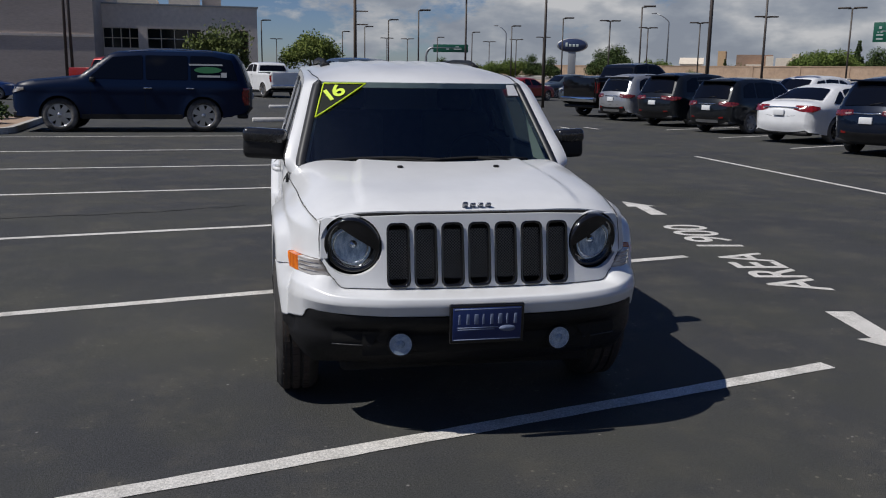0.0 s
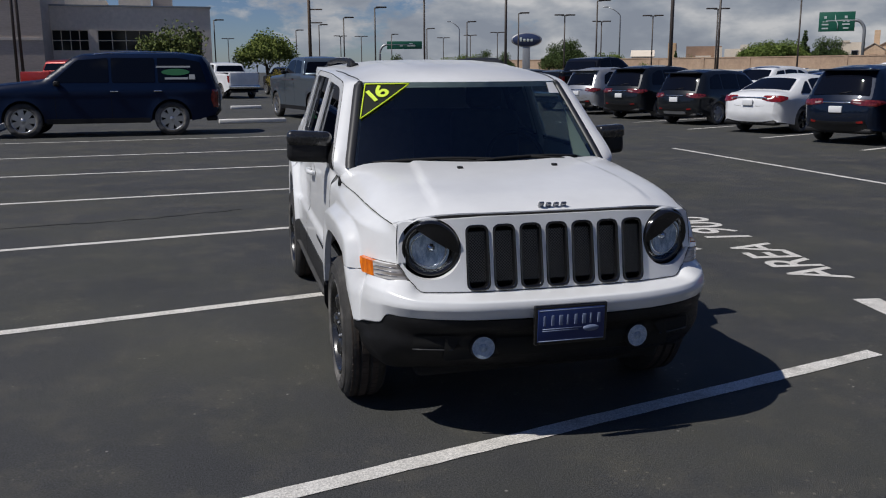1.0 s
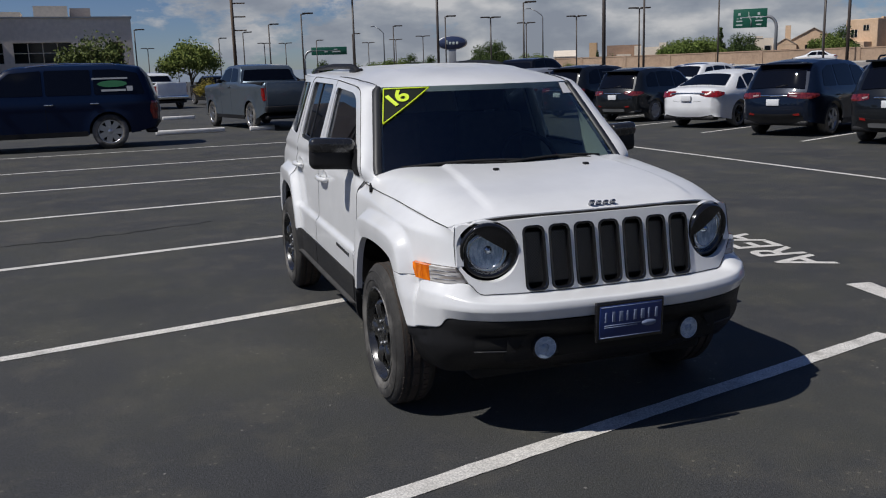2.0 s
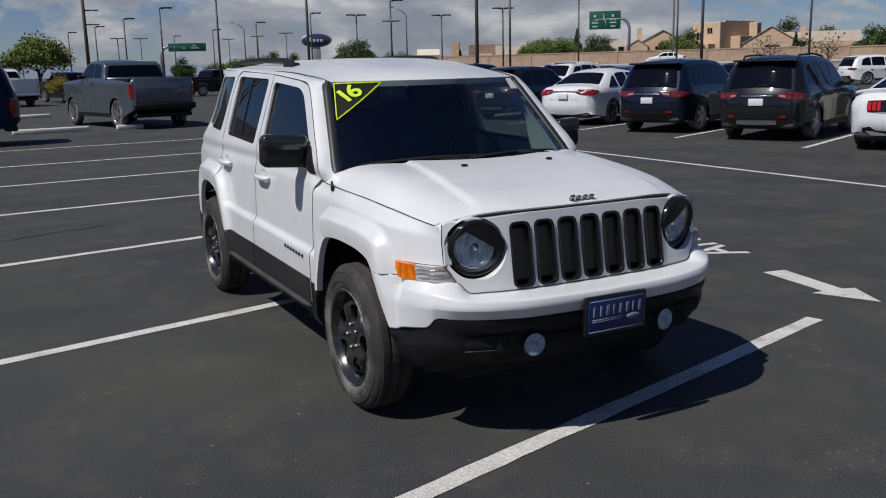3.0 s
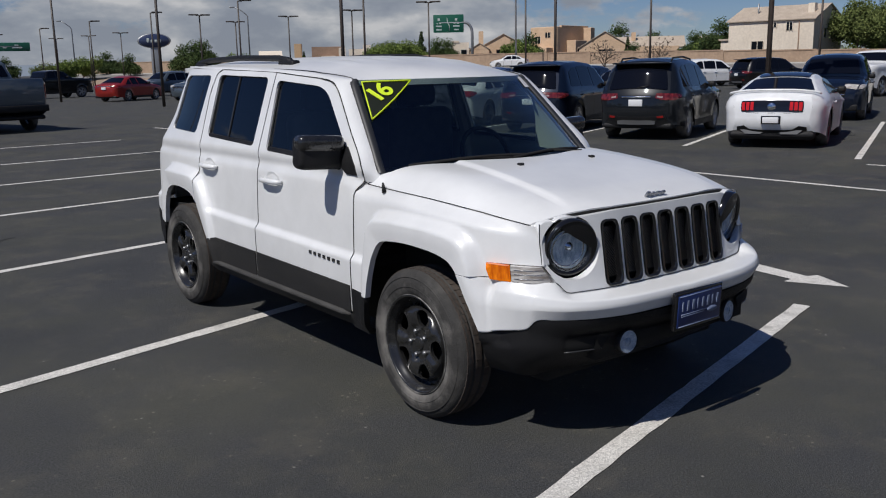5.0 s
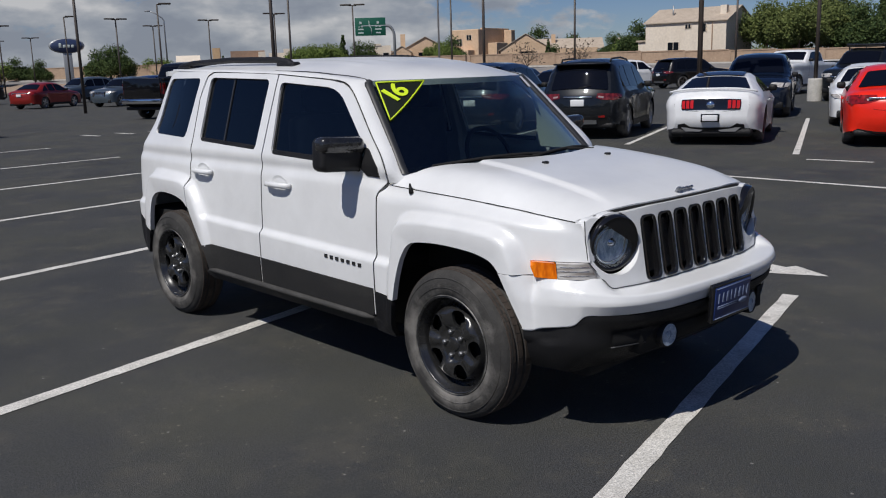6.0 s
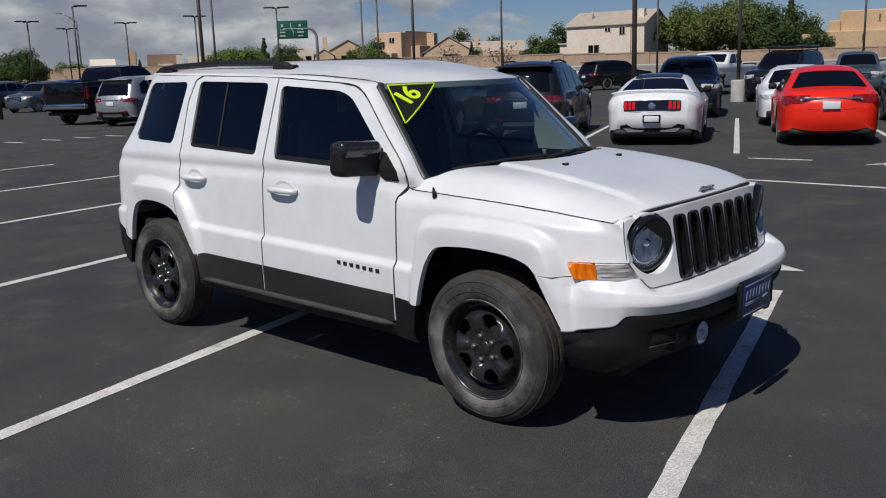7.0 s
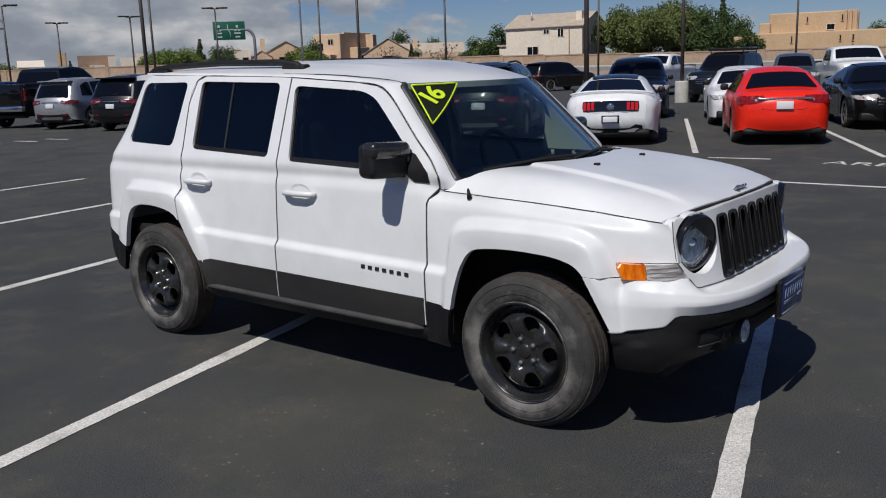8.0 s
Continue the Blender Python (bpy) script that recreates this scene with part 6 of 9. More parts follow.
    for i, (x, z) in enumerate(dense):
        a, b = fnl(x, z), fnr(x, z)
        p, q = dense[max(0, i - 1)], dense[min(len(dense) - 1, i + 1)]
        d = Vector((q[0] - p[0], 0, q[1] - p[1])).normalized()
        nrm = Vector((-d.z, 0, d.x))
        row = []
        for k in range(seg + 1):
            t = k / seg
            c = 1 - abs(2 * t - 1) ** 2.4
            row.append(bm.verts.new(a.lerp(b, t) + nrm * ((0.045 + 0.055 * sm(0.70, 0.97, abs(d.z))) if shape != "pickup" or x > 0 else 0.020) * c))
        rows_.append(row)
        rowco.append([v.co.copy() for v in row])
    for i in range(len(rows_) - 1):
        g_ = seg_of[i]
        if "bed" in sh and sh["bed"][0] - 0.003 <= sh["top"][g_][0] and sh["top"][g_ + 1][0] <= sh["bed"][1] + 0.006:
            continue
        for k in range(seg):
            bm.faces.new((rows_[i][k], rows_[i + 1][k], rows_[i + 1][k + 1], rows_[i][k + 1]))
    body = part("body", facing(bm, (0, 0, 1)), colour, car)
    for gi, (i, j) in enumerate(sh["glass"]):
        (xa, za), (xb, zb) = top[i], top[j]

        def pane(u, v, i=i, j=j):
            a_, b_ = seg_of.index(i), seg_of.index(j)
            w_ = a_ + (b_ - a_) * v
            n_ = min(b_ - 1, int(w_))
            k = u * seg
            n0 = min(seg - 1, int(k))
            p = rowco[n_][n0].lerp(rowco[n_][n0 + 1], k - n0)
            q = rowco[n_ + 1][n0].lerp(rowco[n_ + 1][n0 + 1], k - n0)
            g_ = Vector((xb - xa, 0, zb - za)).normalized()
            return p.lerp(q, w_ - n_) + Vector((-g_.z, 0, g_.x)) * 0.014
        part("rear_window" if gi == 0 else "windscreen", facing(sheet([rounded([(0.035, 0.07), (0.965, 0.07), (0.945, 0.93), (0.055, 0.93)], 0.05, 3)], 0.1, pane), (0, 0, 1)), M_CARGLASS, body, "dark rear window" if gi == 0 else "dark windscreen")
    part("underbody", box((x0 + 0.42, -Wd + 0.13, sill + 0.02), (x0 + L - 0.42, Wd - 0.13, belt - 0.12)), M_DARK, car)
    part("rear_valance", box((x0 + 0.02, -Wd + 0.16, sill * 0.95), (x0 + 0.30, Wd - 0.16, sill + 0.10), 0.04), M_PLASTIC, car, "black lower valance")
    part("front_valance", box((x0 + L - 0.22, -Wd + 0.16, sill * 0.95), (x0 + L - 0.02, Wd - 0.16, sill + 0.16), 0.04), M_PLASTIC, car, "black lower bumper")
    if "bed" in sh:
        xa, xb = X(sh["bed"][0]) + 0.03, X(sh["bed"][1])
        w = Wd - 0.13
        part("bed_floor", box((xa, -w, H * 0.42), (xb, w, H * 0.45)), M_PLASTIC, car)
        for s in (-1, 1):
            part("bed_rail", box((xa - 0.02, min(s * (w - 0.02), s * (Wd - 0.045)), H * 0.68), (xb, max(s * (w - 0.02), s * (Wd - 0.045)), H * 0.728), 0.015), M_PLASTIC, car)
        part("cab_back", box((xb, -w, H * 0.42), (xb + 0.05, w, H * 0.745)), colour, car)
        part("tailgate", box((X(-.5) - 0.035, -w + 0.03, H * 0.36), (X(-.5) + 0.06, w - 0.03, H * 0.725), 0.02), colour, car)
        part("rear_bumper", box((X(-.5) - 0.13, -Wd + 0.10, H * 0.28), (X(-.5) + 0.06, Wd - 0.10, H * 0.37), 0.03), M_CHROME if detail != "dark_bumper" else M_PLASTIC, car, "step bumper")

    def on_row(i, j, f, k):
        t = (k + 1) / 2 * seg
        n0 = max(0, min(seg - 1, int(t)))
        g = t - n0
        return rowco[i][n0].lerp(rowco[i][n0 + 1], g).lerp(rowco[j][n0].lerp(rowco[j][n0 + 1], g), f)

    def tail_pt(k, z, o=0.0):
        """A point of the tail at height z, k of the half width from the middle, o outside the skin."""
        for i in range(len(dense) // 3):
            za, zb = dense[i][1], dense[i + 1][1]
            if min(za, zb) <= z <= max(za, zb) and abs(zb - za) > 1e-6:
                return on_row(i, i + 1, (z - za) / (zb - za), k) - Vector((o, 0, 0))
        return on_row(2, 3, 0, k) - Vector((o, 0, 0))

    def nose_pt(k, z, o=0.0):
        for i in range(len(dense) - 2, len(dense) // 2, -1):
            za, zb = dense[i][1], dense[i + 1][1]
            if min(za, zb) <= z <= max(za, zb) and abs(zb - za) > 1e-6:
                return on_row(i, i + 1, (z - za) / (zb - za), k) + Vector((o, 0, 0))
        return on_row(len(dense) - 3, len(dense) - 2, 0, k) + Vector((o, 0, 0))

    def tail_x(z):
        for (xa, za), (xb, zb) in zip(top, top[1:9]):
            if min(za, zb) <= z <= max(za, zb) and abs(zb - za) > 1e-6:
                return xa + (xb - xa) * (z - za) / (zb - za)
        return top[2][0]

    def nose_x(z):
        for (xa, za), (xb, zb) in list(zip(top, top[1:]))[::-1]:
            if min(za, zb) <= z <= max(za, zb) and abs(zb - za) > 1e-6:
                return xa + (xb - xa) * (z - za) / (zb - za)
        return top[-3][0]

    # the lower bumper follows the curve of the tail
    zt0 = top[0][1] + 0.004
    if shape in ("suv", "big_suv", "sedan"):
        zt1 = H * (.325 if shape != "sedan" else .245)
        skin_ = [(-0.90, zt0), (0.90, zt0), (0.97, (zt0 + zt1) / 2), (0.94, zt1), (0.5, zt1 - 0.02), (-0.5, zt1 - 0.02), (-0.94, zt1), (-0.97, (zt0 + zt1) / 2)]
        part("lower_bumper", facing(sheet([skin_], (0.1, 0.04), lambda k, z: tail_pt(k, z, 0.014), (0.03, 0, 0)), (-1, 0, 0)), M_PLASTIC, car, "black plastic lower bumper")
        if lamps == "suv":
            part("scuff_plate", facing(sheet([rounded([(-0.56, H * .222), (0.56, H * .222), (0.62, H * .262), (0.45, H * .272), (-0.45, H * .272), (-0.62, H * .262)], 0.01)], (0.1, 0.03), lambda k, z: tail_pt(k, z, 0.030), (0.03, 0, 0)), (-1, 0, 0)), M_SCUFF, car, "silver bumper plate")
        if lamps in ("suv", "wide"):
            for s in (-1, 1):
                part("reflector", facing(sheet([[(s * 0.70, H * .290), (s * 0.90, H * .290), (s * 0.90, H * .318), (s * 0.70, H * .312)]], 0.05, lambda k, z: tail_pt(k, z, 0.020), (0.02, 0, 0)), (-1, 0, 0)), M_RED, car, "red bumper reflector")
    # tail lamps
    spec = {"suv": (.50, .585, .60, 1.0), "wide": (.50, .58, .45, 1.0), "tall": (.44, .66, .82, 1.0), "pickup": (.45, .64, .86, 1.0), "sedan": (.55, .66, .52, 1.0), "high": (.34, .56, .88, 1.0)}
    if lamps in spec:
        za, zb, inner, outer = spec[lamps]
        za, zb = za * H, zb * H
        for s in (-1, 1):
            def lamp_fn(u, v, s=s):
                z = za + (zb - za) * v
                # u runs from the inner edge round the corner on to the side
                xt = tail_x(z)
                if u < 0.7:
                    return tail_pt(s * (inner + (0.985 - inner) * u / 0.7), z, 0.010)
                return Vector((xt + 0.03 + (u - 0.7) / 0.3 * 0.20, s * (half(xt + 0.03 + (u - 0.7) / 0.3 * 0.20, z) + 0.010), z))
            poly = [(0, 0.25), (0.35, 0.05), (0.75, 0.0), (1.0, 0.45), (1.0, 0.8), (0.7, 1.0), (0.05, 0.85)] if lamps not in ("tall", "pickup", "high") else [(0, 0), (0.8, 0), (0.9, 0.5), (0.85, 1), (0.0, 1)]
            tl = part("tail_lamp", facing(sheet([poly], 0.12, lamp_fn), (-1, s * 0.3, 0)), M_REDSMOKE if lamps in ("suv", "wide") else M_RED, car, "red tail lamp")
            part("reverse_lens", facing(sheet([[(0.10, 0.35), (0.40, 0.25), (0.42, 0.50), (0.10, 0.55)]], 0.12, lambda u, v, s=s: lamp_fn(u, v) + Vector((-0.006, 0, 0))), (-1, 0, 0)), M_REVERSE, tl, "clear reversing lens")
    elif lamps == "bars":
        z0, z1 = H * .520, H * .645
        part("tail_panel", facing(sheet([rounded([(-0.80, z0 - 0.01), (0.80, z0 - 0.01), (0.80, z1 + 0.01), (-0.80, z1 + 0.01)], 0.02)], 0.06, lambda k, z: tail_pt(k, z, 0.012)), (-1, 0, 0)), M_GLOSSBLACK, car, "gloss black tail panel")
        for s in (-1, 1):
            for k in range(3):
                ka = 0.775 - k * 0.115
                part("tail_lamp", facing(sheet([rounded([(s * (ka - 0.085), z0 + 0.012), (s * ka, z0 + 0.012), (s * ka, z1 - 0.008), (s * (ka - 0.085), z1 - 0.008)], 0.012)], 0.05, lambda q, z: tail_pt(q, z, 0.030), (0.03, 0, 0)), (-1, 0, 0)), M_REDBAR, car, "upright red tail lamp bar")
        part("round_badge", revolve([(-0.075, 0.0001), (-0.073, 0.05), (-0.06, 0.075), (-0.04, 0.08)], 20), M_CHROME, car).matrix_basis = pose(tail_pt(0, (z0 + z1) / 2).x + 0.045, 0, (z0 + z1) / 2)
        xt = tail_pt(0, H * .40).x + 0.070
        part("roof_panel", facing(sheet([rounded([(0.12, 0), (0.88, 0), (0.88, 1), (0.12, 1)], 0.05)], 0.1, lambda u, v: Vector((X(-.215) + v * (X(.055) - X(-.215)), (u - 0.5) * 2 * half(X(-.08), H * .97), H * (.945 + .055 * math.sin(math.pi * min(1, v * 0.95 + 0.04)) ) + 0.055 * (1 - abs(2 * u - 1) ** 2.4)))), (0, 0, 1)), M_GLOSSBLACK if black_top else colour, car, "black roof panel" if black_top else "")
        part("spoiler", tube([(X(-.470) + 0.13 * abs(k) ** 3, k * Wd * 0.88, H * (.812 - .050 * abs(k) ** 4)) for k in (-1, -.95, -.85, -.6, -.3, 0, .3, .6, .85, .95, 1)], 0.022, 6), colour, car, "raised tail spoiler")
        part("lower_bumper", facing(sheet([[(-0.90, H * .245), (0.90, H * .245), (0.92, H * .31), (0.74, H * .335), (0.56, H * .295), (-0.56, H * .295), (-0.74, H * .335), (-0.92, H * .31)]], (0.08, 0.03), lambda k, z: tail_pt(k, z, 0.016), (0.03, 0, 0)), (-1, 0, 0)), M_PLASTIC, car, "black lower bumper")
        part("bumper_base", box((x0 + 0.035, -Wd * 0.80, H * .125), (x0 + 0.40, Wd * 0.80, H * .250), 0.04), M_PLASTIC, car, "black bumper base")
        part("diffuser", facing(sheet([[(-0.50, H * .205), (-0.20, H * .205), (-0.14, H * .235), (0.14, H * .235), (0.20, H * .205), (0.50, H * .205), (0.60, H * .262), (-0.60, H * .262)]], (0.08, 0.03), lambda k, z: Vector((x0 - 0.005 - 0.0, k * Wd, z)) + Vector((0.05 * k * k, 0, 0)), (0.05, 0, 0)), (-1, 0, 0)), M_STEELGREY, car, "grey bumper insert")
        part("plate_frame", box((xt - 0.085, -0.165, H * .345), (xt + 0.02, 0.165, H * .46), 0.01), M_GLOSSBLACK, car, "black plate frame")
    # gap round the tailgate or boot lid, crease over the bumper
    if shape != "pickup":
        lo_, hi_, k_ = {"suv": (.36, .60, .80), "big_suv": (.36, .62, .86), "sedan": (.47, .70, .66), "coupe": (.49, .53, .70)}[shape]

        def on_tail(k, z, o):
            return tail_pt(k, z, o)
        loop = [(-k_, hi_), (-k_, (lo_ + hi_) / 2), (-k_ + 0.03, lo_ + .01), (-k_ * 0.6, lo_), (0, lo_), (k_ * 0.6, lo_), (k_ - 0.03, lo_ + .01), (k_, (lo_ + hi_) / 2), (k_, hi_)]
        part("lid_gap", tube([on_tail(k, z * H, -0.001) for k, z in loop], 0.0045, 5), M_DARK, body)
    # plate, badge and high brake lamp
    zp = H * {"suv": .47, "wide": .455, "tall": .50, "pickup": .325, "sedan": .535, "bars": .402, "high": .45}.get(lamps, .45)
    xt = tail_pt(0, zp).x - 0.008 - (0.09 if shape == "pickup" else 0.035 if lamps == "bars" else 0.03 if lamps == "sedan" else 0.012)
    pw_, ph_ = (0.135, 0.052) if lamps == "bars" else (0.142, 0.068)
    part("rear_plate", box((xt - 0.012, -pw_, zp - ph_), (xt + 0.03, pw_, zp + ph_), 0.008), M_PLATE, car, "white paper dealer plate")
    # head lamps and grille
    for s in (-1, 1):
        def head_fn(u, v, s=s):
            z = H * (.475 + .075 * v)
            xt = nose_x(z)
            if u < 0.65:
                return nose_pt(s * (0.55 + 0.43 * u / 0.65), z, 0.010)
            x = xt - 0.03 - (u - 0.65) / 0.35 * 0.22
            return Vector((x, s * (half(x, z) + 0.010), z))
        part("headlamp", facing(sheet([[(0, 0.1), (0.6, 0), (1, 0.6), (0.95, 1), (0.05, 0.9)]], 0.12, head_fn), (1, s * 0.3, 0)), M_CLEAR, car, "clear headlamp")
    xg = nose_x(H * .44)
    gr = part("grille", box((xg - 0.05, -Wd * 0.50, H * .36), (xg + 0.090, Wd * 0.50, H * .52), 0.03), M_GLOSSBLACK, car, "black grille")
    for k in range(3):
        z = H * (.39 + k * .045)
        part("grille_bar", box((xg + 0.08, -Wd * 0.48, z), (xg + 0.100, Wd * 0.48, z + 0.03), 0.006), M_CHROME if not detail == "dark_grille" else M_SATIN, gr)
    if lamps == "suv" or lamps == "wide":
        xb = tail_pt(0, H * .54).x - 0.004
        part("tailgate_bar", box((xb - 0.01, -0.30, H * .535), (xb + 0.03, 0.30, H * .552), 0.006), M_CHROME, car, "bright tailgate bar")
        part("rear_wiper", tube([tail_pt(0, H * .63, 0.02), tail_pt(-0.38, H * .66, 0.02)], 0.012, 5), M_PLASTIC, car)
        part("roof_spoiler", box((X(-.462), -Wd * 0.66, H * .945), (X(-.40), Wd * 0.66, H * .968), 0.012), colour, car)
    elif lamps == "sedan":
        xb = tail_pt(0, H * .622).x - 0.030
        part("boot_bar", box((xb - 0.020, -0.47, H * .608), (xb + 0.03, 0.47, H * .636), 0.008), M_CHROME, car, "bright boot bar")
    return car


def from_rear_left(x, y, deg, wb, Wd):
    """The pose of a vehicle whose rear left tyre stands at (x, y), heading deg from +x."""
    a = radians(deg)
    f, rt = Vector((math.cos(a), math.sin(a), 0)), Vector((math.sin(a), -math.cos(a), 0))
    p = Vector((x, y, 0)) + rt * (Wd - 0.05) + f * wb / 2
    return pose(p.x, p.y, 0, 0, 0, deg)


ROW = "cars parked in the bay row"
BLACK = car_paint("black", (0.004, 0.004, 0.005), 0.1)
NAVY = car_paint("dark blue", (0.005, 0.010, 0.024), 0.2)
GREY = car_paint("dark grey", (0.009, 0.011, 0.014), 0.1)
DEEP = principled("deep navy car paint", (0.0025, 0.010, 0.036), 0.35, 0, 0.06, 0.15)
SILVER = car_paint("silver", (0.42, 0.43, 0.45), 0.6)
WHITE2 = car_paint("white", (0.76, 0.77, 0.78), 0.0)
REDC = car_paint("bright red", (0.82, 0.022, 0.006), 0.0)
BLUEGREY = car_paint("blue grey", (0.105, 0.135, 0.165), 0.5)
MIDBLUE = car_paint("blue", (0.02, 0.06, 0.20), 0.4)
DARKRED = car_paint("dark red", (0.30, 0.02, 0.015), 0.3)
HD = 23.6
vehicle("pickup_truck", "black crew cab pickup with red tail lamps", "pickup", 6.3, 1.06, 2.15, 3.9, 0.47, BLACK, 1.2, from_rear_left(11.5, 29.9, HD, 3.8, 1.03), ROW, "dark", "pickup")
vehicle("compact_suv", "silver compact SUV parked tail out in a bay", "suv", 4.52, 0.92, 1.69, 2.69, 0.35, SILVER, 0.93, from_rear_left(11.5, 26.8, HD, 2.69, 0.92), ROW, "five", "suv", arch_dark=True)
vehicle("crossover", "dark grey crossover with slim tail lamps", "suv", 4.78, 0.96, 1.74, 2.85, 0.37, GREY, 0.98, from_rear_left(11.6, 23.5, HD, 2.85, 0.96), ROW, "five", "wide")
vehicle("hatchback_car", "dark grey tall hatchback with red tail lamps", "suv", 4.41, 0.91, 1.60, 2.65, 0.33, GREY, 0.90, from_rear_left(11.75, 20.2, HD, 2.65, 0.91), ROW, "seven", "suv")
vehicle("saloon_car", "white saloon with red wraparound tail lamps", "sedan", 4.87, 0.925, 1.47, 2.85, 0.34, WHITE2, 1.05, from_rear_left(11.85, 16.55, HD, 2.85, 0.925), ROW, "dark", "sedan", trim_low=False, detail="body_mirrors")
vehicle("crossover", "dark blue SUV with high slim tail lamps", "suv", 4.62, 0.93, 1.68, 2.71, 0.36, NAVY, 0.94, from_rear_left(11.55, 13.0, HD, 2.71, 0.93), ROW, "five", "wide", arch_dark=True)
vehicle("compact_suv", "dark grey compact SUV with silver bumper plate", "suv", 4.52, 0.92, 1.69, 2.69, 0.35, GREY, 0.93, from_rear_left(11.6, 9.9, HD, 2.69, 0.92), ROW, "five", "suv", rails=True)
vehicle("sports_coupe", "white sports coupe with a black roof and tail panel", "coupe", 4.70, 0.925, 1.33, 2.70, 0.345, WHITE2, 1.00, from_rear_left(11.80, 6.95, HD, 2.60, 0.90), ROW, "dark", "bars", trim_low=False, black_top=True)
vehicle("saloon_car", "bright red saloon with a chrome boot bar", "sedan", 4.60, 0.875, 1.41, 2.69, 0.33, REDC, 0.98, from_rear_left(12.80, 4.0, HD, 2.6, 0.85), ROW, "five", "sedan", trim_low=False)
vehicle("crossover", "black SUV at the end of the bay row", "suv", 4.7, 0.94, 1.70, 2.75, 0.36, BLACK, 0.95, from_rear_left(12.9, 0.7, HD, 2.75, 0.94), ROW, "dark", "suv")
# nose to nose with the row
BACK = HD + 180
FACING = "cars parked facing the bay row"
vehicle("crossover", "dark blue crossover facing the aisle", "suv", 4.78, 0.96, 1.74, 2.85, 0.37, NAVY, 0.98, pose(20.7, 9.75, 0, 0, 0, BACK), FACING, "five", "wide")
vehicle("sports_coupe", "white sports coupe facing the aisle", "coupe", 4.78, 0.955, 1.38, 2.72, 0.345, WHITE2, 1.00, pose(18.9, 5.95, 0, 0, 0, BACK), FACING, "dark", "bars", trim_low=False, detail="dark_grille")
vehicle("sports_coupe", "black sports coupe facing the aisle", "coupe", 4.78, 0.955, 1.38, 2.72, 0.345, BLACK, 1.00, pose(18.4, 2.7, 0, 0, 0, BACK), FACING, "dark", "bars", trim_low=False, detail="dark_grille")
for i, (cname, shp, lab, x, y, dims, col) in enumerate((
        ("saloon_car", "sedan", "dark blue saloon behind the bay row", 18.0, 14.8, (4.7, 0.92, 1.46, 2.8, 0.33, 1.0), NAVY),
        ("saloon_car", "sedan", "blue saloon behind the bay row", 18.3, 18.2, (4.7, 0.92, 1.50, 2.8, 0.33, 1.0), MIDBLUE),
        ("saloon_car", "sedan", "blue saloon parked behind the bay row", 18.2, 21.6, (4.7, 0.92, 1.50, 2.8, 0.33, 1.0), MIDBLUE),
        ("crossover", "suv", "white SUV behind the bay row", 18.4, 25.4, (4.7, 0.94, 1.72, 2.75, 0.35, 0.95), WHITE2))):
    vehicle(cname, lab, shp, dims[0], dims[1], dims[2], dims[3], dims[4], col, dims[5], pose(x, y, 0, 0, 0, BACK), FACING, "five", "sedan" if shp == "sedan" else "suv")
# the next aisle
NEXT = "cars in the next aisle"
vehicle("pickup_truck", "white heavy pickup standing side on", "pickup", 5.9, 1.0, 1.95, 3.7, 0.42, WHITE2, 1.15, pose(35.5, 15.8, 0, 0, 0, BACK - 20), NEXT, "five", "pickup")
rack_car = vehicle("off_roader", "dark grey off-roader with a roof rack", "big_suv", 4.5, 0.93, 1.85, 2.9, 0.42, GREY, 0.8, pose(29.9, 10.4, 0, 0, 0, BACK - 22), NEXT, "dark", "tall", rails=True)
rack = part("roof_rack", box((-1.75, -0.62, 1.86), (0.35, 0.62, 1.90), 0.02), M_PLASTIC, rack_car, "black roof rack")
for k in range(6):
    part("rack_bar", box((-1.70 + k * 0.40, -0.64, 1.90), (-1.64 + k * 0.40, 0.64, 1.96), 0.01), M_SATIN, rack)
for yy in (-0.63, 0.60):
    part("rack_side", box((-1.78, yy, 1.93), (0.38, yy + 0.03, 1.98), 0.01), M_SATIN, rack)
    part("rack_foot", box((-1.5, yy, 1.72), (-1.45, yy + 0.03, 1.93)), M_SATIN, rack)
    part("rack_foot", box((0.1, yy, 1.72), (0.15, yy + 0.03, 1.93)), M_SATIN, rack)
vehicle("suv", "grey SUV facing the aisle", "suv", 4.8, 0.95, 1.75, 2.85, 0.37, BLUEGREY, 0.98, pose(34.5, 9.3, 0, 0, 0, BACK - 5), NEXT, "five", "suv")
vehicle("pickup_truck", "white pickup with a dark grille facing the aisle", "pickup", 5.9, 1.0, 1.95, 3.7, 0.42, WHITE2, 1.15, pose(32.3, 6.5, 0, 0, 0, BACK), NEXT, "five", "pickup")
vehicle("suv", "white three-row SUV parked far off", "suv", 5.0, 1.0, 1.78, 3.02, 0.38, WHITE2, 1.0, pose(46.3, 31.9, 0, 0, 0, -18), NEXT, "five", "suv")
vehicle("suv", "black SUV parked far off", "suv", 5.0, 1.0, 1.78, 3.02, 0.38, BLACK, 1.0, pose(43.5, 25.8, 0, 0, 0, -18), NEXT, "dark", "suv")
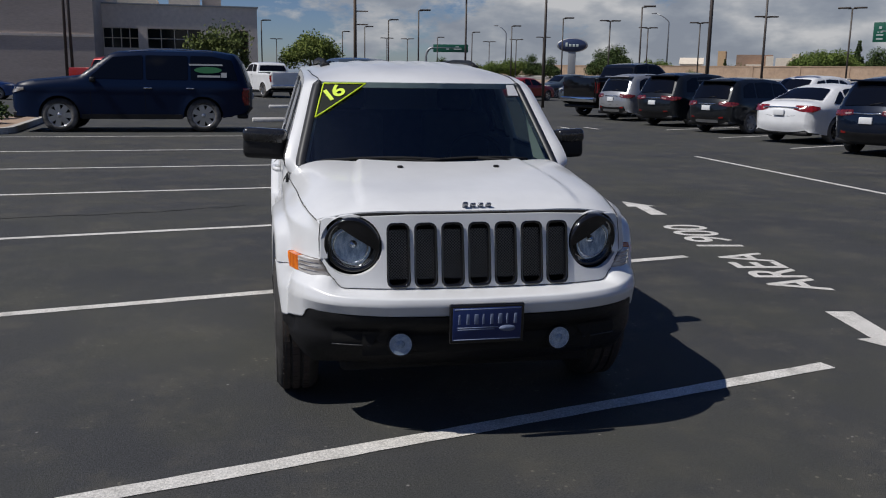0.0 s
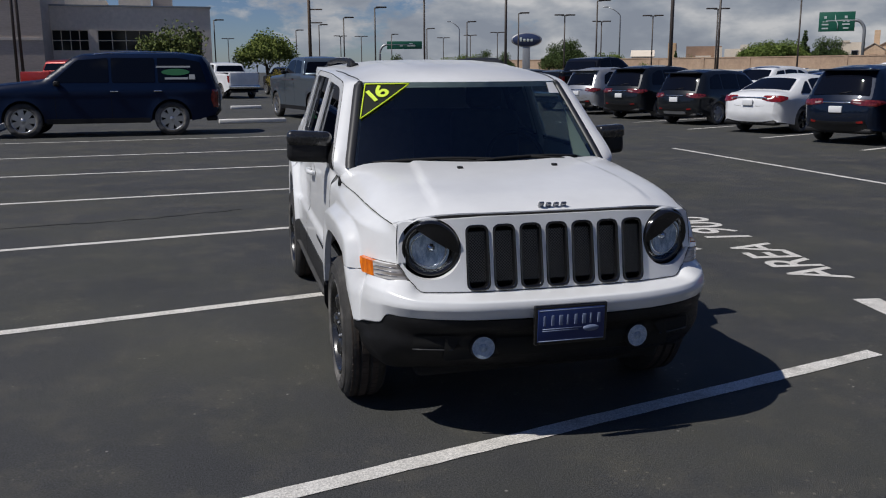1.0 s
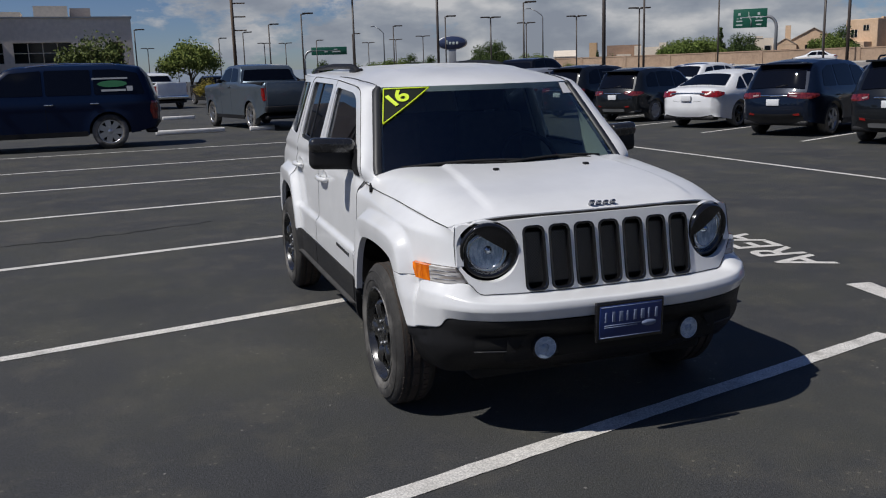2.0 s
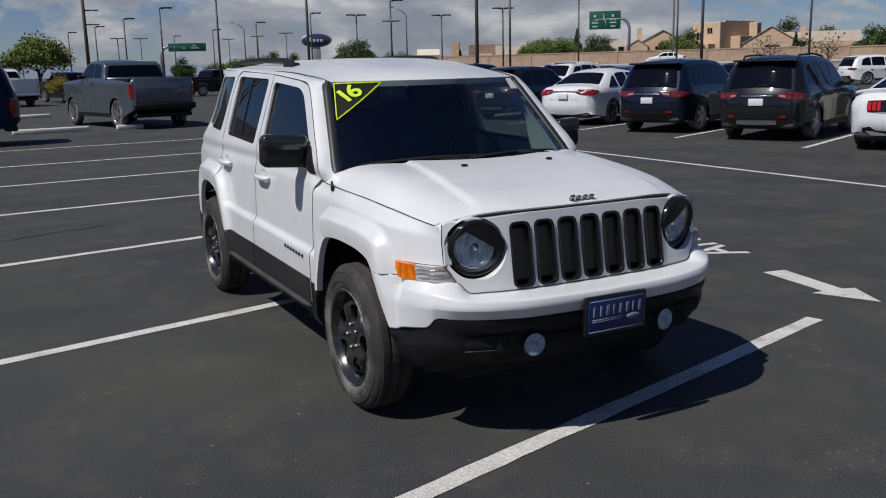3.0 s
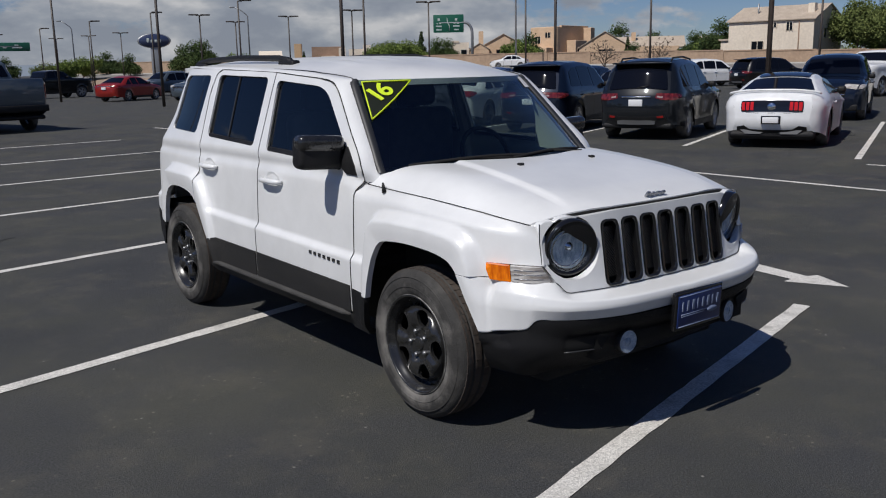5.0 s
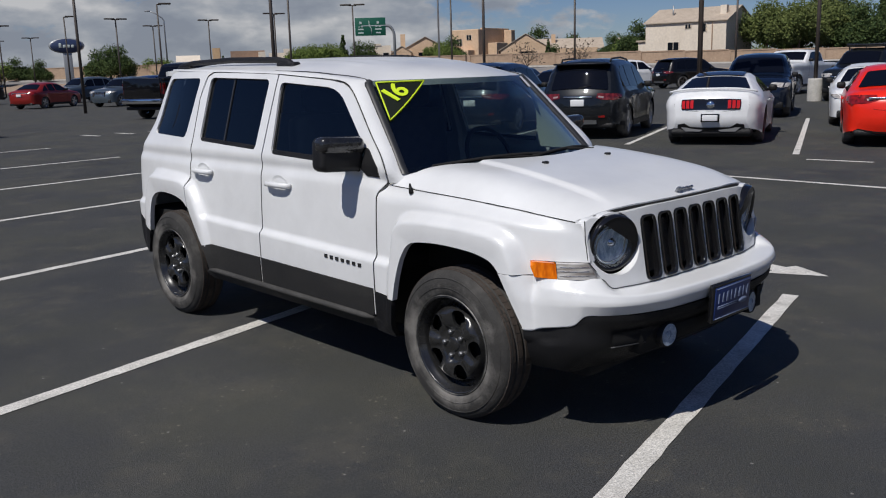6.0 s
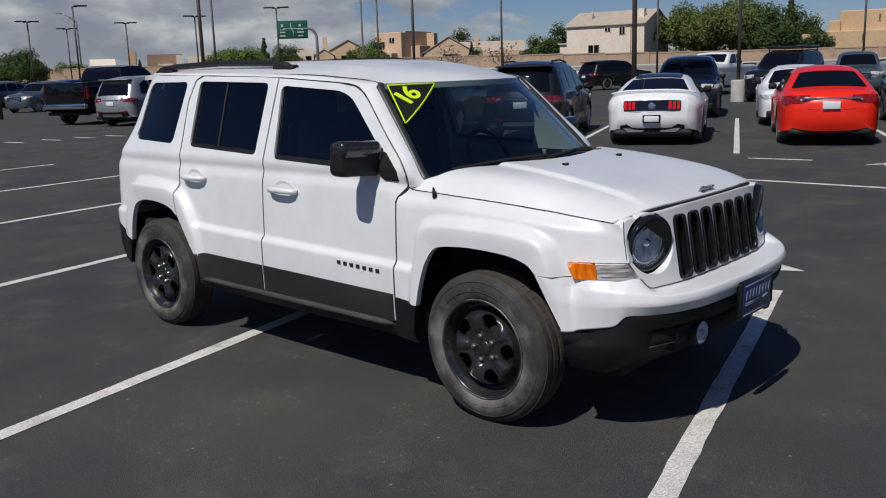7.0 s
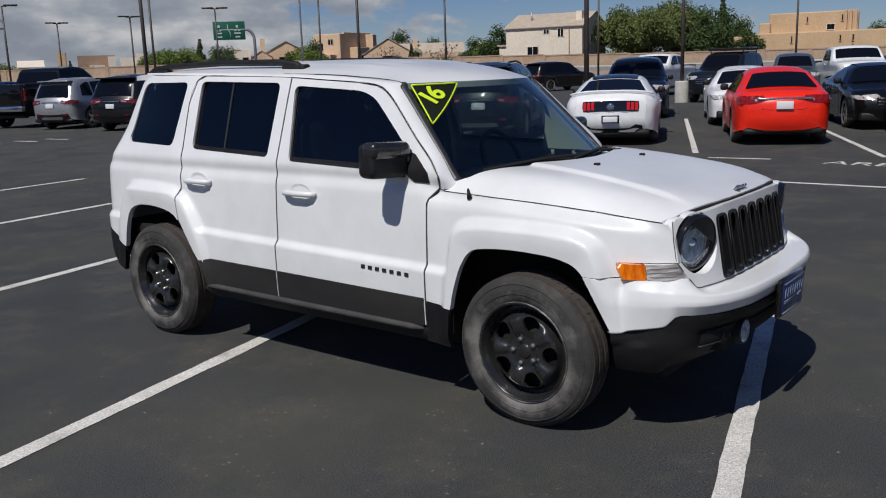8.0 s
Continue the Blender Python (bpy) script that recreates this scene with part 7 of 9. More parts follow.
# a farther row, of which little but the roofs shows over the nearer cars
for i, (y, col, lab) in enumerate(((25.0, NAVY, "dark blue saloon in the farther row"), (28.2, BLACK, "black saloon in the farther row"), (31.4, MIDBLUE, "blue saloon in the farther row"), (34.6, GREY, "dark grey saloon in the farther row"), (37.8, MIDBLUE, "bright blue saloon in the farther row"), (41.0, BLACK, "black saloon at the far end of the row"))):
    vehicle("saloon_car", lab, "sedan", 4.75, 0.92, 1.52, 2.8, 0.34, col, 1.0, pose(27.6 + 0.35 * (i % 2), y, 0, 0, 0, HD), "cars in the farther row", "five", "sedan")
# beyond the far end of the lot
FAR = "cars at the far end of the lot"
esc = vehicle("long_suv", "dark blue full-size SUV with silver wheels and window decals", "big_suv", 5.95, 1.05, 2.10, 3.60, 0.44, DEEP, 1.18, pose(-4.25, 20.05, 0, 0, 0, 181), FAR, "seven", "high", rails=True, detail="chrome_handles")
# white and green decals on its rear side window
for nm_, x0_, x1_, z0_, z1_, mat_, lab_ in (("window_decal", -2.22, -1.40, 1.67, 1.71, M_DECAL, "white window decal bar"), ("window_decal", -2.20, -1.52, 1.48, 1.64, None, "green window decal"), ("window_decal", -2.16, -1.60, 1.38, 1.43, M_DECAL, "white window decal bar"), ("window_decal", -2.32, -2.18, 1.38, 1.50, M_DECAL, "white window decal")):
    bm = bmesh.new()
    if mat_ is None:
        mat_ = principled("green decal", (0.02, 0.13, 0.05), 0.5)
        ring = [bm.verts.new(((x0_ + x1_) / 2 + (x1_ - x0_) / 2 * math.cos(a), 0.0, (z0_ + z1_) / 2 + (z1_ - z0_) / 2 * math.sin(a))) for a in [2 * math.pi * k / 20 for k in range(20)]]
    else:
        ring = [bm.verts.new((x, 0.0, z)) for x, z in ((x0_, z0_), (x1_, z0_), (x1_, z1_), (x0_, z1_))]
    bm.faces.new(ring)
    for v in bm.verts:
        v.co.y = 0.955 * 1.05 - (v.co.z - 1.16) * 0.24 - 0.02 + 0.022
    part(nm_, bm, mat_, esc, lab_, False)
vehicle("pickup_truck", "blue-grey crew cab pickup with red tail lamps", "pickup", 6.35, 1.08, 2.12, 3.95, 0.45, BLUEGREY, 1.2, from_rear_left(1.48, 24.2, 103, 3.8, 1.04), FAR, "five", "pickup", detail="dark_bumper")
vehicle("pickup_truck", "white crew cab pickup with red tail lamps", "pickup", 6.4, 1.10, 2.2, 3.95, 0.46, WHITE2, 1.2, pose(-1.0, 53.0, 0, 0, 0, 112), FAR, "five", "pickup")
vehicle("pickup_truck", "dark pickup beside the white pickup", "pickup", 5.9, 1.0, 1.95, 3.7, 0.42, BLACK, 1.15, pose(3.2, 58.0, 0, 0, 0, 105), FAR, "five", "pickup")
vehicle("saloon_car", "dark red saloon parked far off", "sedan", 4.7, 0.91, 1.45, 2.75, 0.33, DARKRED, 1.0, pose(14.8, 49.6, 0, 0, 0, 35), FAR, "five", "sedan")
vehicle("crossover", "blue-grey boxy crossover facing the aisle", "suv", 4.2, 0.9, 1.62, 2.57, 0.34, BLUEGREY, 0.85, pose(17.8, 46.0, 0, 0, 0, 205), FAR, "five", "tall")
vehicle("pickup_truck", "black pickup standing side on far off", "pickup", 5.8, 0.98, 1.93, 3.6, 0.41, BLACK, 1.1, pose(13.5, 61.5, 0, 0, 0, 20), FAR, "five", "pickup")
vehicle("pickup_truck", "black pickup at the end of the row", "pickup", 5.8, 0.98, 1.93, 3.6, 0.41, BLACK, 1.1, pose(8.6, 62.5, 0, 0, 0, 15), FAR, "five", "pickup")
vehicle("suv", "blue SUV behind the silver crossover", "suv", 4.7, 0.94, 1.68, 2.75, 0.35, MIDBLUE, 0.95, pose(22.5, 53.5, 0, 0, 0, 200), FAR, "five", "suv")
vehicle("suv", "pale blue SUV behind the red saloon", "suv", 4.7, 0.94, 1.70, 2.75, 0.35, BLUEGREY, 0.95, pose(20.0, 57.5, 0, 0, 0, 200), FAR, "five", "suv")
vehicle("saloon_car", "blue saloon beside the showroom", "sedan", 4.7, 0.92, 1.46, 2.8, 0.33, MIDBLUE, 1.0, pose(-15.5, 44.0, 0, 0, 0, 5), FAR, "five", "sedan")
vehicle("pickup_truck", "dark red tall pickup beside the showroom", "pickup", 6.2, 1.05, 2.35, 3.9, 0.46, DARKRED, 1.2, pose(-9.3, 49.0, 0, 0, 0, 65), FAR, "five", "pickup")
# ---- beyond the car park ----
M_STUCCO = vary(principled("beige stucco", rough=0.9), ((0.3, (0.56, 0.39, 0.25)), (0.7, (0.66, 0.48, 0.33))), 0.6, 8, bump=0.3, bump_scale=12, second=(4, 0.08))
M_STUCCO2 = vary(principled("brown stucco", rough=0.9), ((0.3, (0.25, 0.165, 0.115)), (0.7, (0.32, 0.215, 0.155))), 0.6, 8, second=(4, 0.08))
M_PALE = vary(principled("pale stucco", rough=0.9), ((0.3, (0.68, 0.59, 0.48)), (0.7, (0.78, 0.69, 0.57))), 0.5, 8, second=(4, 0.06))
M_TAN = vary(principled("tan stucco", rough=0.9), ((0.3, (0.52, 0.35, 0.20)), (0.7, (0.60, 0.42, 0.26))), 0.5, 8, second=(4, 0.06))
M_SHOWROOM = vary(principled("grey showroom render", rough=0.85), ((0.3, (0.72, 0.63, 0.54)), (0.7, (0.80, 0.71, 0.62))), 0.25, 8, second=(3, 0.08))
M_SHOWDARK = vary(principled("dark showroom cladding", rough=0.7), ((0.3, (0.44, 0.37, 0.32)), (0.7, (0.54, 0.46, 0.40))), 0.25, 8, second=(3, 0.1), stretch=(1, 1, 6))
M_ROOF = vary(principled("tiled roof", rough=0.85), ((0.3, (0.38, 0.31, 0.245)), (0.7, (0.49, 0.41, 0.325))), 1.0, 8, bump=0.5, bump_scale=8, second=(9, 0.2))
M_BLOCK = vary(principled("block wall", rough=0.9), ((0.3, (0.29, 0.205, 0.145)), (0.5, (0.35, 0.25, 0.175)), (0.7, (0.41, 0.30, 0.215))), 0.5, 8, bump=0.4, bump_scale=6, second=(5, 0.12))
M_HILL = vary(principled("hazy hills", rough=1.0), ((0.3, (0.16, 0.20, 0.25)), (0.7, (0.22, 0.26, 0.30))), 0.004, 8)
M_BARK = vary(principled("bark", rough=0.95), ((0.3, (0.10, 0.07, 0.05)), (0.7, (0.19, 0.14, 0.10))), 8, 6, bump=0.5, bump_scale=20)
M_POLE = vary(principled("dark bronze pole", rough=0.5), ((0.3, (0.045, 0.036, 0.030)), (0.7, (0.070, 0.055, 0.046))), 4, 4, rough=(0.4, 0.6))
M_STEEL = principled("galvanised steel", (0.34, 0.35, 0.36), 0.5, 0.6)
M_GREEN = principled("green road sign", (0.006, 0.10, 0.062), 0.5)
M_SIGNWHITE = principled("white sign print", (0.50, 0.56, 0.54), 0.5)
M_SIGNBLUE = principled("blue sign face", (0.035, 0.050, 0.110), 0.3, 0, 0.5)
M_SHOPGLASS = principled("showroom glass", (0.008, 0.010, 0.013), 0.05, 0, 0, 0.25)
M_ORANGE = principled("orange barrel", (0.75, 0.14, 0.02), 0.6)


def leaf_mat(name, lo, hi):
    m = principled(name, lo, 0.85, spec=0.15)
    nt = m.node_tree
    g = nt.nodes.new("ShaderNodeNewGeometry")
    r = nt.nodes.new("ShaderNodeValToRGB")
    r.color_ramp.elements[0].color, r.color_ramp.elements[1].color = (*lo, 1), (*hi, 1)
    nt.links.new(g.outputs["Random Per Island"], r.inputs[0])
    nt.links.new(r.outputs[0], nt.nodes["Principled BSDF"].inputs["Base Color"])
    return m


LEAF = [leaf_mat("green leaves", (0.064, 0.106, 0.024), (0.200, 0.255, 0.066)), leaf_mat("dark green leaves", (0.028, 0.052, 0.020), (0.100, 0.138, 0.046)),
        leaf_mat("olive leaves", (0.066, 0.092, 0.028), (0.180, 0.210, 0.070)), leaf_mat("bare twigs", (0.10, 0.08, 0.06), (0.18, 0.15, 0.12)), leaf_mat("yellowish leaves", (0.16, 0.13, 0.028), (0.36, 0.30, 0.07)), leaf_mat("light green leaves", (0.085, 0.125, 0.030), (0.26, 0.30, 0.085))]


def bearing(az, d, ex=-0.86, ey=-4.27):
    return ex + d * math.sin(radians(az)), ey + d * math.cos(radians(az))


def tree(height, spread, seed, leaf, kind="round", leaves=6500, size=0.15):
    """A tapered trunk with limbs and a crown of leaf clumps round the limb ends."""
    rnd = random.Random(seed)
    t = thing("tree", "leafy tree beyond the boundary wall", "tree", "trees beyond the car park")
    bm = tube([(0, 0, 0), (rnd.uniform(-.1, .1), rnd.uniform(-.1, .1), height * 0.25), (rnd.uniform(-.2, .2), rnd.uniform(-.2, .2), height * 0.55), (0, 0, height * 0.85)],
              [height * 0.030, height * 0.024, height * 0.015, height * 0.004], 7)
    trunk = part("trunk", bm, M_BARK, t)
    tips = []
    for k in range(9 if kind != "conifer" else 0):
        a = 2 * math.pi * k / 9 + rnd.uniform(-.3, .3)
        z0 = height * rnd.uniform(0.22, 0.55)
        rr = spread * rnd.uniform(0.45, 0.95)
        z1 = height * (rnd.uniform(0.45, 0.86) if kind != "broad" else rnd.uniform(0.54, 0.84))
        p1 = (rr * 0.5 * math.cos(a), rr * 0.5 * math.sin(a), (z0 + z1) / 2 + 0.1)
        p2 = (rr * math.cos(a), rr * math.sin(a), z1)
        part("limb", tube([(0, 0, z0), p1, p2], [height * 0.012, height * 0.008, height * 0.003], 5), M_BARK, trunk)
        tips.append((p2, spread * rnd.uniform(0.26, 0.44)))
        tips.append(((p1[0], p1[1], p1[2] + height * (0.12 if kind != "broad" else 0.20)), spread * rnd.uniform(0.22, 0.36) * (1 if kind != "broad" else 0.85)))
    if kind == "conifer":
        for k in range(16):
            z = height * (0.16 + 0.80 * k / 15)
            rr = spread * (1 - 0.92 * k / 15)
            for q in range(5):
                a = rnd.uniform(0, 6.28)
                tips.append(((rr * 0.6 * math.cos(a), rr * 0.6 * math.sin(a), z), max(0.12, rr * 0.42)))
    else:
        tips.append(((0, 0, height * 0.86), spread * 0.42))
    verts, faces = [], []
    per = max(8, leaves // len(tips))
    for (c, r) in tips:
        for k in range(per):
            d = Vector((rnd.gauss(0, 1), rnd.gauss(0, 1), rnd.gauss(0, 0.8)))
            d = d.normalized() * r * rnd.uniform(0.25, 1.30)
            p = Vector(c) + d
            if p.z < height * 0.10:
                continue
            a, b = Vector((rnd.gauss(0, 1), rnd.gauss(0, 1), rnd.gauss(0, 1))).normalized(), Vector((rnd.gauss(0, 1), rnd.gauss(0, 1), rnd.gauss(0, 1))).normalized()
            b = a.cross(b).normalized()
            s = size * rnd.uniform(0.6, 1.3)
            n0 = len(verts)
            verts += [tuple(p - a * s), tuple(p + b * s * 0.55), tuple(p + a * s), tuple(p - b * s * 0.55)]
            faces.append((n0, n0 + 1, n0 + 2, n0 + 3))
    me = bpy.data.meshes.new("crown")
    me.from_pydata(verts, [], faces)
    me.materials.append(leaf)
    ob = new("crown", me)
    ob.parent = t
    return t


def plant(base, az, d, s, turn, ex=-0.86, ey=-4.27, first=False, label=""):
    x, y = bearing(az, d, ex, ey)
    if first:
        base.matrix_basis = pose(x, y, 0, 0, 0, turn) @ Matrix.Diagonal((s, s, s, 1))
        ob = base
    else:
        ob = copy_thing(base, pose(x, y, 0, 0, 0, turn))
        ob.scale = (s, s, s)
    if label:
        ob["label"] = label
    return ob


WALL_LINE = [(14, 160, 3.2), (22, 138, 3.1), (30, 122, 3.0), (38, 112, 2.95), (46, 106, 2.85), (54, 101, 2.6), (62, 98, 2.35), (70, 97, 2.25), (78, 98, 2.2), (86, 102, 2.2)]
M_ROAD = vary(principled("pale worn road", rough=0.9), ((0.3, (0.17, 0.16, 0.15)), (0.7, (0.27, 0.25, 0.23))), 0.4, 8, bump=0.3, bump_scale=20, second=(6, 0.1))
M_DIRT = vary(principled("dry gravelly soil", rough=1.0), ((0.3, (0.25, 0.18, 0.125)), (0.7, (0.36, 0.27, 0.20))), 0.7, 9, bump=0.5, bump_scale=9, second=(5, 0.18))


def wall_stations(step=3):
    pts = []
    for (a0, d0, h0), (a1, d1, h1) in zip(WALL_LINE, WALL_LINE[1:]):
        for k in range(step):
            t = k / step
            pts.append((a0 + (a1 - a0) * t, d0 + (d1 - d0) * t, h0 + (h1 - h0) * t))
    return pts


def road_below_wall():
    """The ground climbs to a pale street and a strip of dry soil under the wall."""
    for nm, rows_, mat, label, cat in (("verge", ((26.0, -0.02), (19.0, 0.45), (13.0, 0.92)), M_DIRT, "dry soil bank between the car park and the street", "verge"),
                                       ("road", ((13.0, 0.92), (12.9, 1.02), (4.0, 1.40)), M_ROAD, "pale worn street along the boundary wall", "road"),
                                       ("pavement", ((4.0, 1.40), (3.98, 1.52), (0.2, 1.56)), M_CONCRETE, "concrete pavement under the boundary wall", "pavement")):
        bm = bmesh.new()
        prev = None
        for az, d, h in wall_stations(4):
            row = [bm.verts.new((*bearing(az, d - back), z * min(1.0, h / 2.85))) for back, z in rows_]
            if prev:
                for q in range(len(row) - 1):
                    bm.faces.new((prev[q], row[q], row[q + 1], prev[q + 1]))
            prev = row
        tagged(link_mesh(nm, facing(bm, (0, 0, 1)), mat, None, "", False), label, cat, "", "structure")


def hedge():
    """A clipped green hedge."""
    t = thing("hedge", "clipped green hedge at the edge of the car park", "hedge", "", "", pose(52.75, 39.6, 0, 0, 0, -50))
    rnd = random.Random(8)
    verts, faces = [], []
    for q in range(2600):
        p = Vector((rnd.uniform(-2.6, 2.6), rnd.uniform(-0.7, 0.7), rnd.uniform(0.0, 0.85)))
        a_ = Vector((rnd.gauss(0, 1), rnd.gauss(0, 1), rnd.gauss(0, 1))).normalized() * 0.10
        b_ = a_.orthogonal() * 0.6
        n0 = len(verts)
        verts += [tuple(p - a_), tuple(p + b_), tuple(p + a_), tuple(p - b_)]
        faces.append((n0, n0 + 1, n0 + 2, n0 + 3))
    me = bpy.data.meshes.new("foliage")
    me.from_pydata(verts, [], faces)
    me.materials.append(LEAF[0])
    ob = new("foliage", me)
    ob.parent = t
    part("stem", box((-2.4, -0.25, 0), (2.4, 0.25, 0.4), 0.1), M_BARK, t)


def wall_run():
    top = thing("wall_boundary", "tan block boundary wall in long panels", "wall", kind="structure")
    pts = [(*bearing(az, d), h) for az, d, h in wall_stations()]
    for (x0, y0, h0), (x1, y1, h1) in zip(pts, pts[1:]):
        d = Vector((x1 - x0, y1 - y0, 0))
        m = pose(x0, y0, 0, 0, 0, math.degrees(math.atan2(d.y, d.x)))
        p = part("wall_panel", box((0.02, -0.10, 0), (d.length - 0.02, 0.10, h0), 0.0), M_BLOCK, top, "", False)
        p.matrix_basis = m
        part("coping", box((-0.05, -0.16, h0), (d.length + 0.05, 0.16, h0 + 0.12)), M_BLOCK, p, "", False)
        part("pier", box((-0.22, -0.17, 0), (0.22, 0.17, h0 + 0.05)), M_BLOCK, p, "", False)


def wall_behind():
    """Plain unseen wall, added to close the sides that the walk never faces and darken reflections."""
    top = thing("wall_behind", "unseen tan block wall added behind the walk", "wall", kind="structure")
    pts = [bearing(a, 78) for a in range(92, 331, 7)]
    for (x0, y0), (x1, y1) in zip(pts, pts[1:]):
        d = Vector((x1 - x0, y1 - y0, 0))
        p = part("wall_panel", box((0.02, -0.10, 0), (d.length - 0.02, 0.10, 4.5), 0.0), M_BLOCK, top, "", False)
        p.matrix_basis = pose(x0, y0, 0, 0, 0, math.degrees(math.atan2(d.y, d.x)))


def window_in(parent, x0, x1, z0, z1, y, mat=None, cols=1, rows=1):
    fr = part("window", box((x0, y - 0.06, z0), (x1, y + 0.10, z1)), M_SHOPGLASS, parent, "dark window", False)
    for k in range(cols + 1):
        x = x0 + (x1 - x0) * k / cols
        part("mullion", box((x - 0.032, y - 0.11, z0 - 0.05), (x + 0.032, y - 0.02, z1 + 0.05)), mat or M_STEEL, fr, "", False)
    for k in range(rows + 1):
        z = z0 + (z1 - z0) * k / rows
        part("transom", box((x0 - 0.05, y - 0.112, z - 0.032), (x1 + 0.05, y - 0.022, z + 0.032)), mat or M_STEEL, fr, "", False)
    return fr


def window_west(parent, y0, y1, z0, z1, x):
    """A dark window in a wall that faces along -x."""
    fr = part("window", box((x - 0.06, y0, z0), (x + 0.10, y1, z1)), M_SHOPGLASS, parent, "dark window", False)
    for y in (y0, (y0 + y1) / 2, y1):
        part("mullion", box((x - 0.11, y - 0.032, z0 - 0.05), (x - 0.02, y + 0.032, z1 + 0.05)), M_PALE, fr, "", False)


def gable(x0, x1, y0, y1, eave, ridge, over=0.5, along='x'):
    """A pitched roof as one closed mesh, its ridge along x or y."""
    bm = bmesh.new()
    t = 0.10
    if along == 'x':
        ym = (y0 + y1) / 2
        prof = [(y0 - over, eave - 0.1), (ym, ridge), (y1 + over, eave - 0.1), (y1 + over, eave - 0.1 + t), (ym, ridge + t), (y0 - over, eave - 0.1 + t)]
        ends = [[bm.verts.new((x, p[0], p[1])) for p in prof] for x in (x0 - over, x1 + over)]
    else:
        xm = (x0 + x1) / 2
        prof = [(x0 - over, eave - 0.1), (xm, ridge), (x1 + over, eave - 0.1), (x1 + over, eave - 0.1 + t), (xm, ridge + t), (x0 - over, eave - 0.1 + t)]
        ends = [[bm.verts.new((p[0], y, p[1])) for p in prof] for y in (y0 - over, y1 + over)]
    for i in range(6):
        bm.faces.new((ends[0][i - 1], ends[0][i], ends[1][i], ends[1][i - 1]))
    for e, w in ((ends[0], 1), (ends[1], -1)):
        bm.faces.new([e[i] for i in (0, 1, 4, 5)][::w])
        bm.faces.new([e[i] for i in (1, 2, 3, 4)][::w])
    return bm


def gable_wall(x0, x1, y, eave, ridge, along='x', th=0.2):
    bm = bmesh.new()
    if along == 'x':
        pts = [(x0, eave), (x1, eave), ((x0 + x1) / 2, ridge)]
        a = [bm.verts.new((p[0], y, p[1])) for p in pts]
        b = [bm.verts.new((p[0], y + th, p[1])) for p in pts]
    else:
        pts = [(x0, eave), (x1, eave), ((x0 + x1) / 2, ridge)]
        a = [bm.verts.new((y, p[0], p[1])) for p in pts]
        b = [bm.verts.new((y + th, p[0], p[1])) for p in pts]
    bm.faces.new(a)
    bm.faces.new(b[::-1])
    for i in range(3):
        bm.faces.new((a[i - 1], a[i], b[i], b[i - 1]))
    return bm


def house_at(az, d, label, ex=-0.86, ey=-4.27, turn=0.0):
    """An Empty whose local -y looks at the car park, x to the right."""
    x, y = bearing(az, d, ex, ey)
    return thing("house", label, "house", "houses beyond the wall", "", pose(x, y, 0, 0, 0, -az + turn))


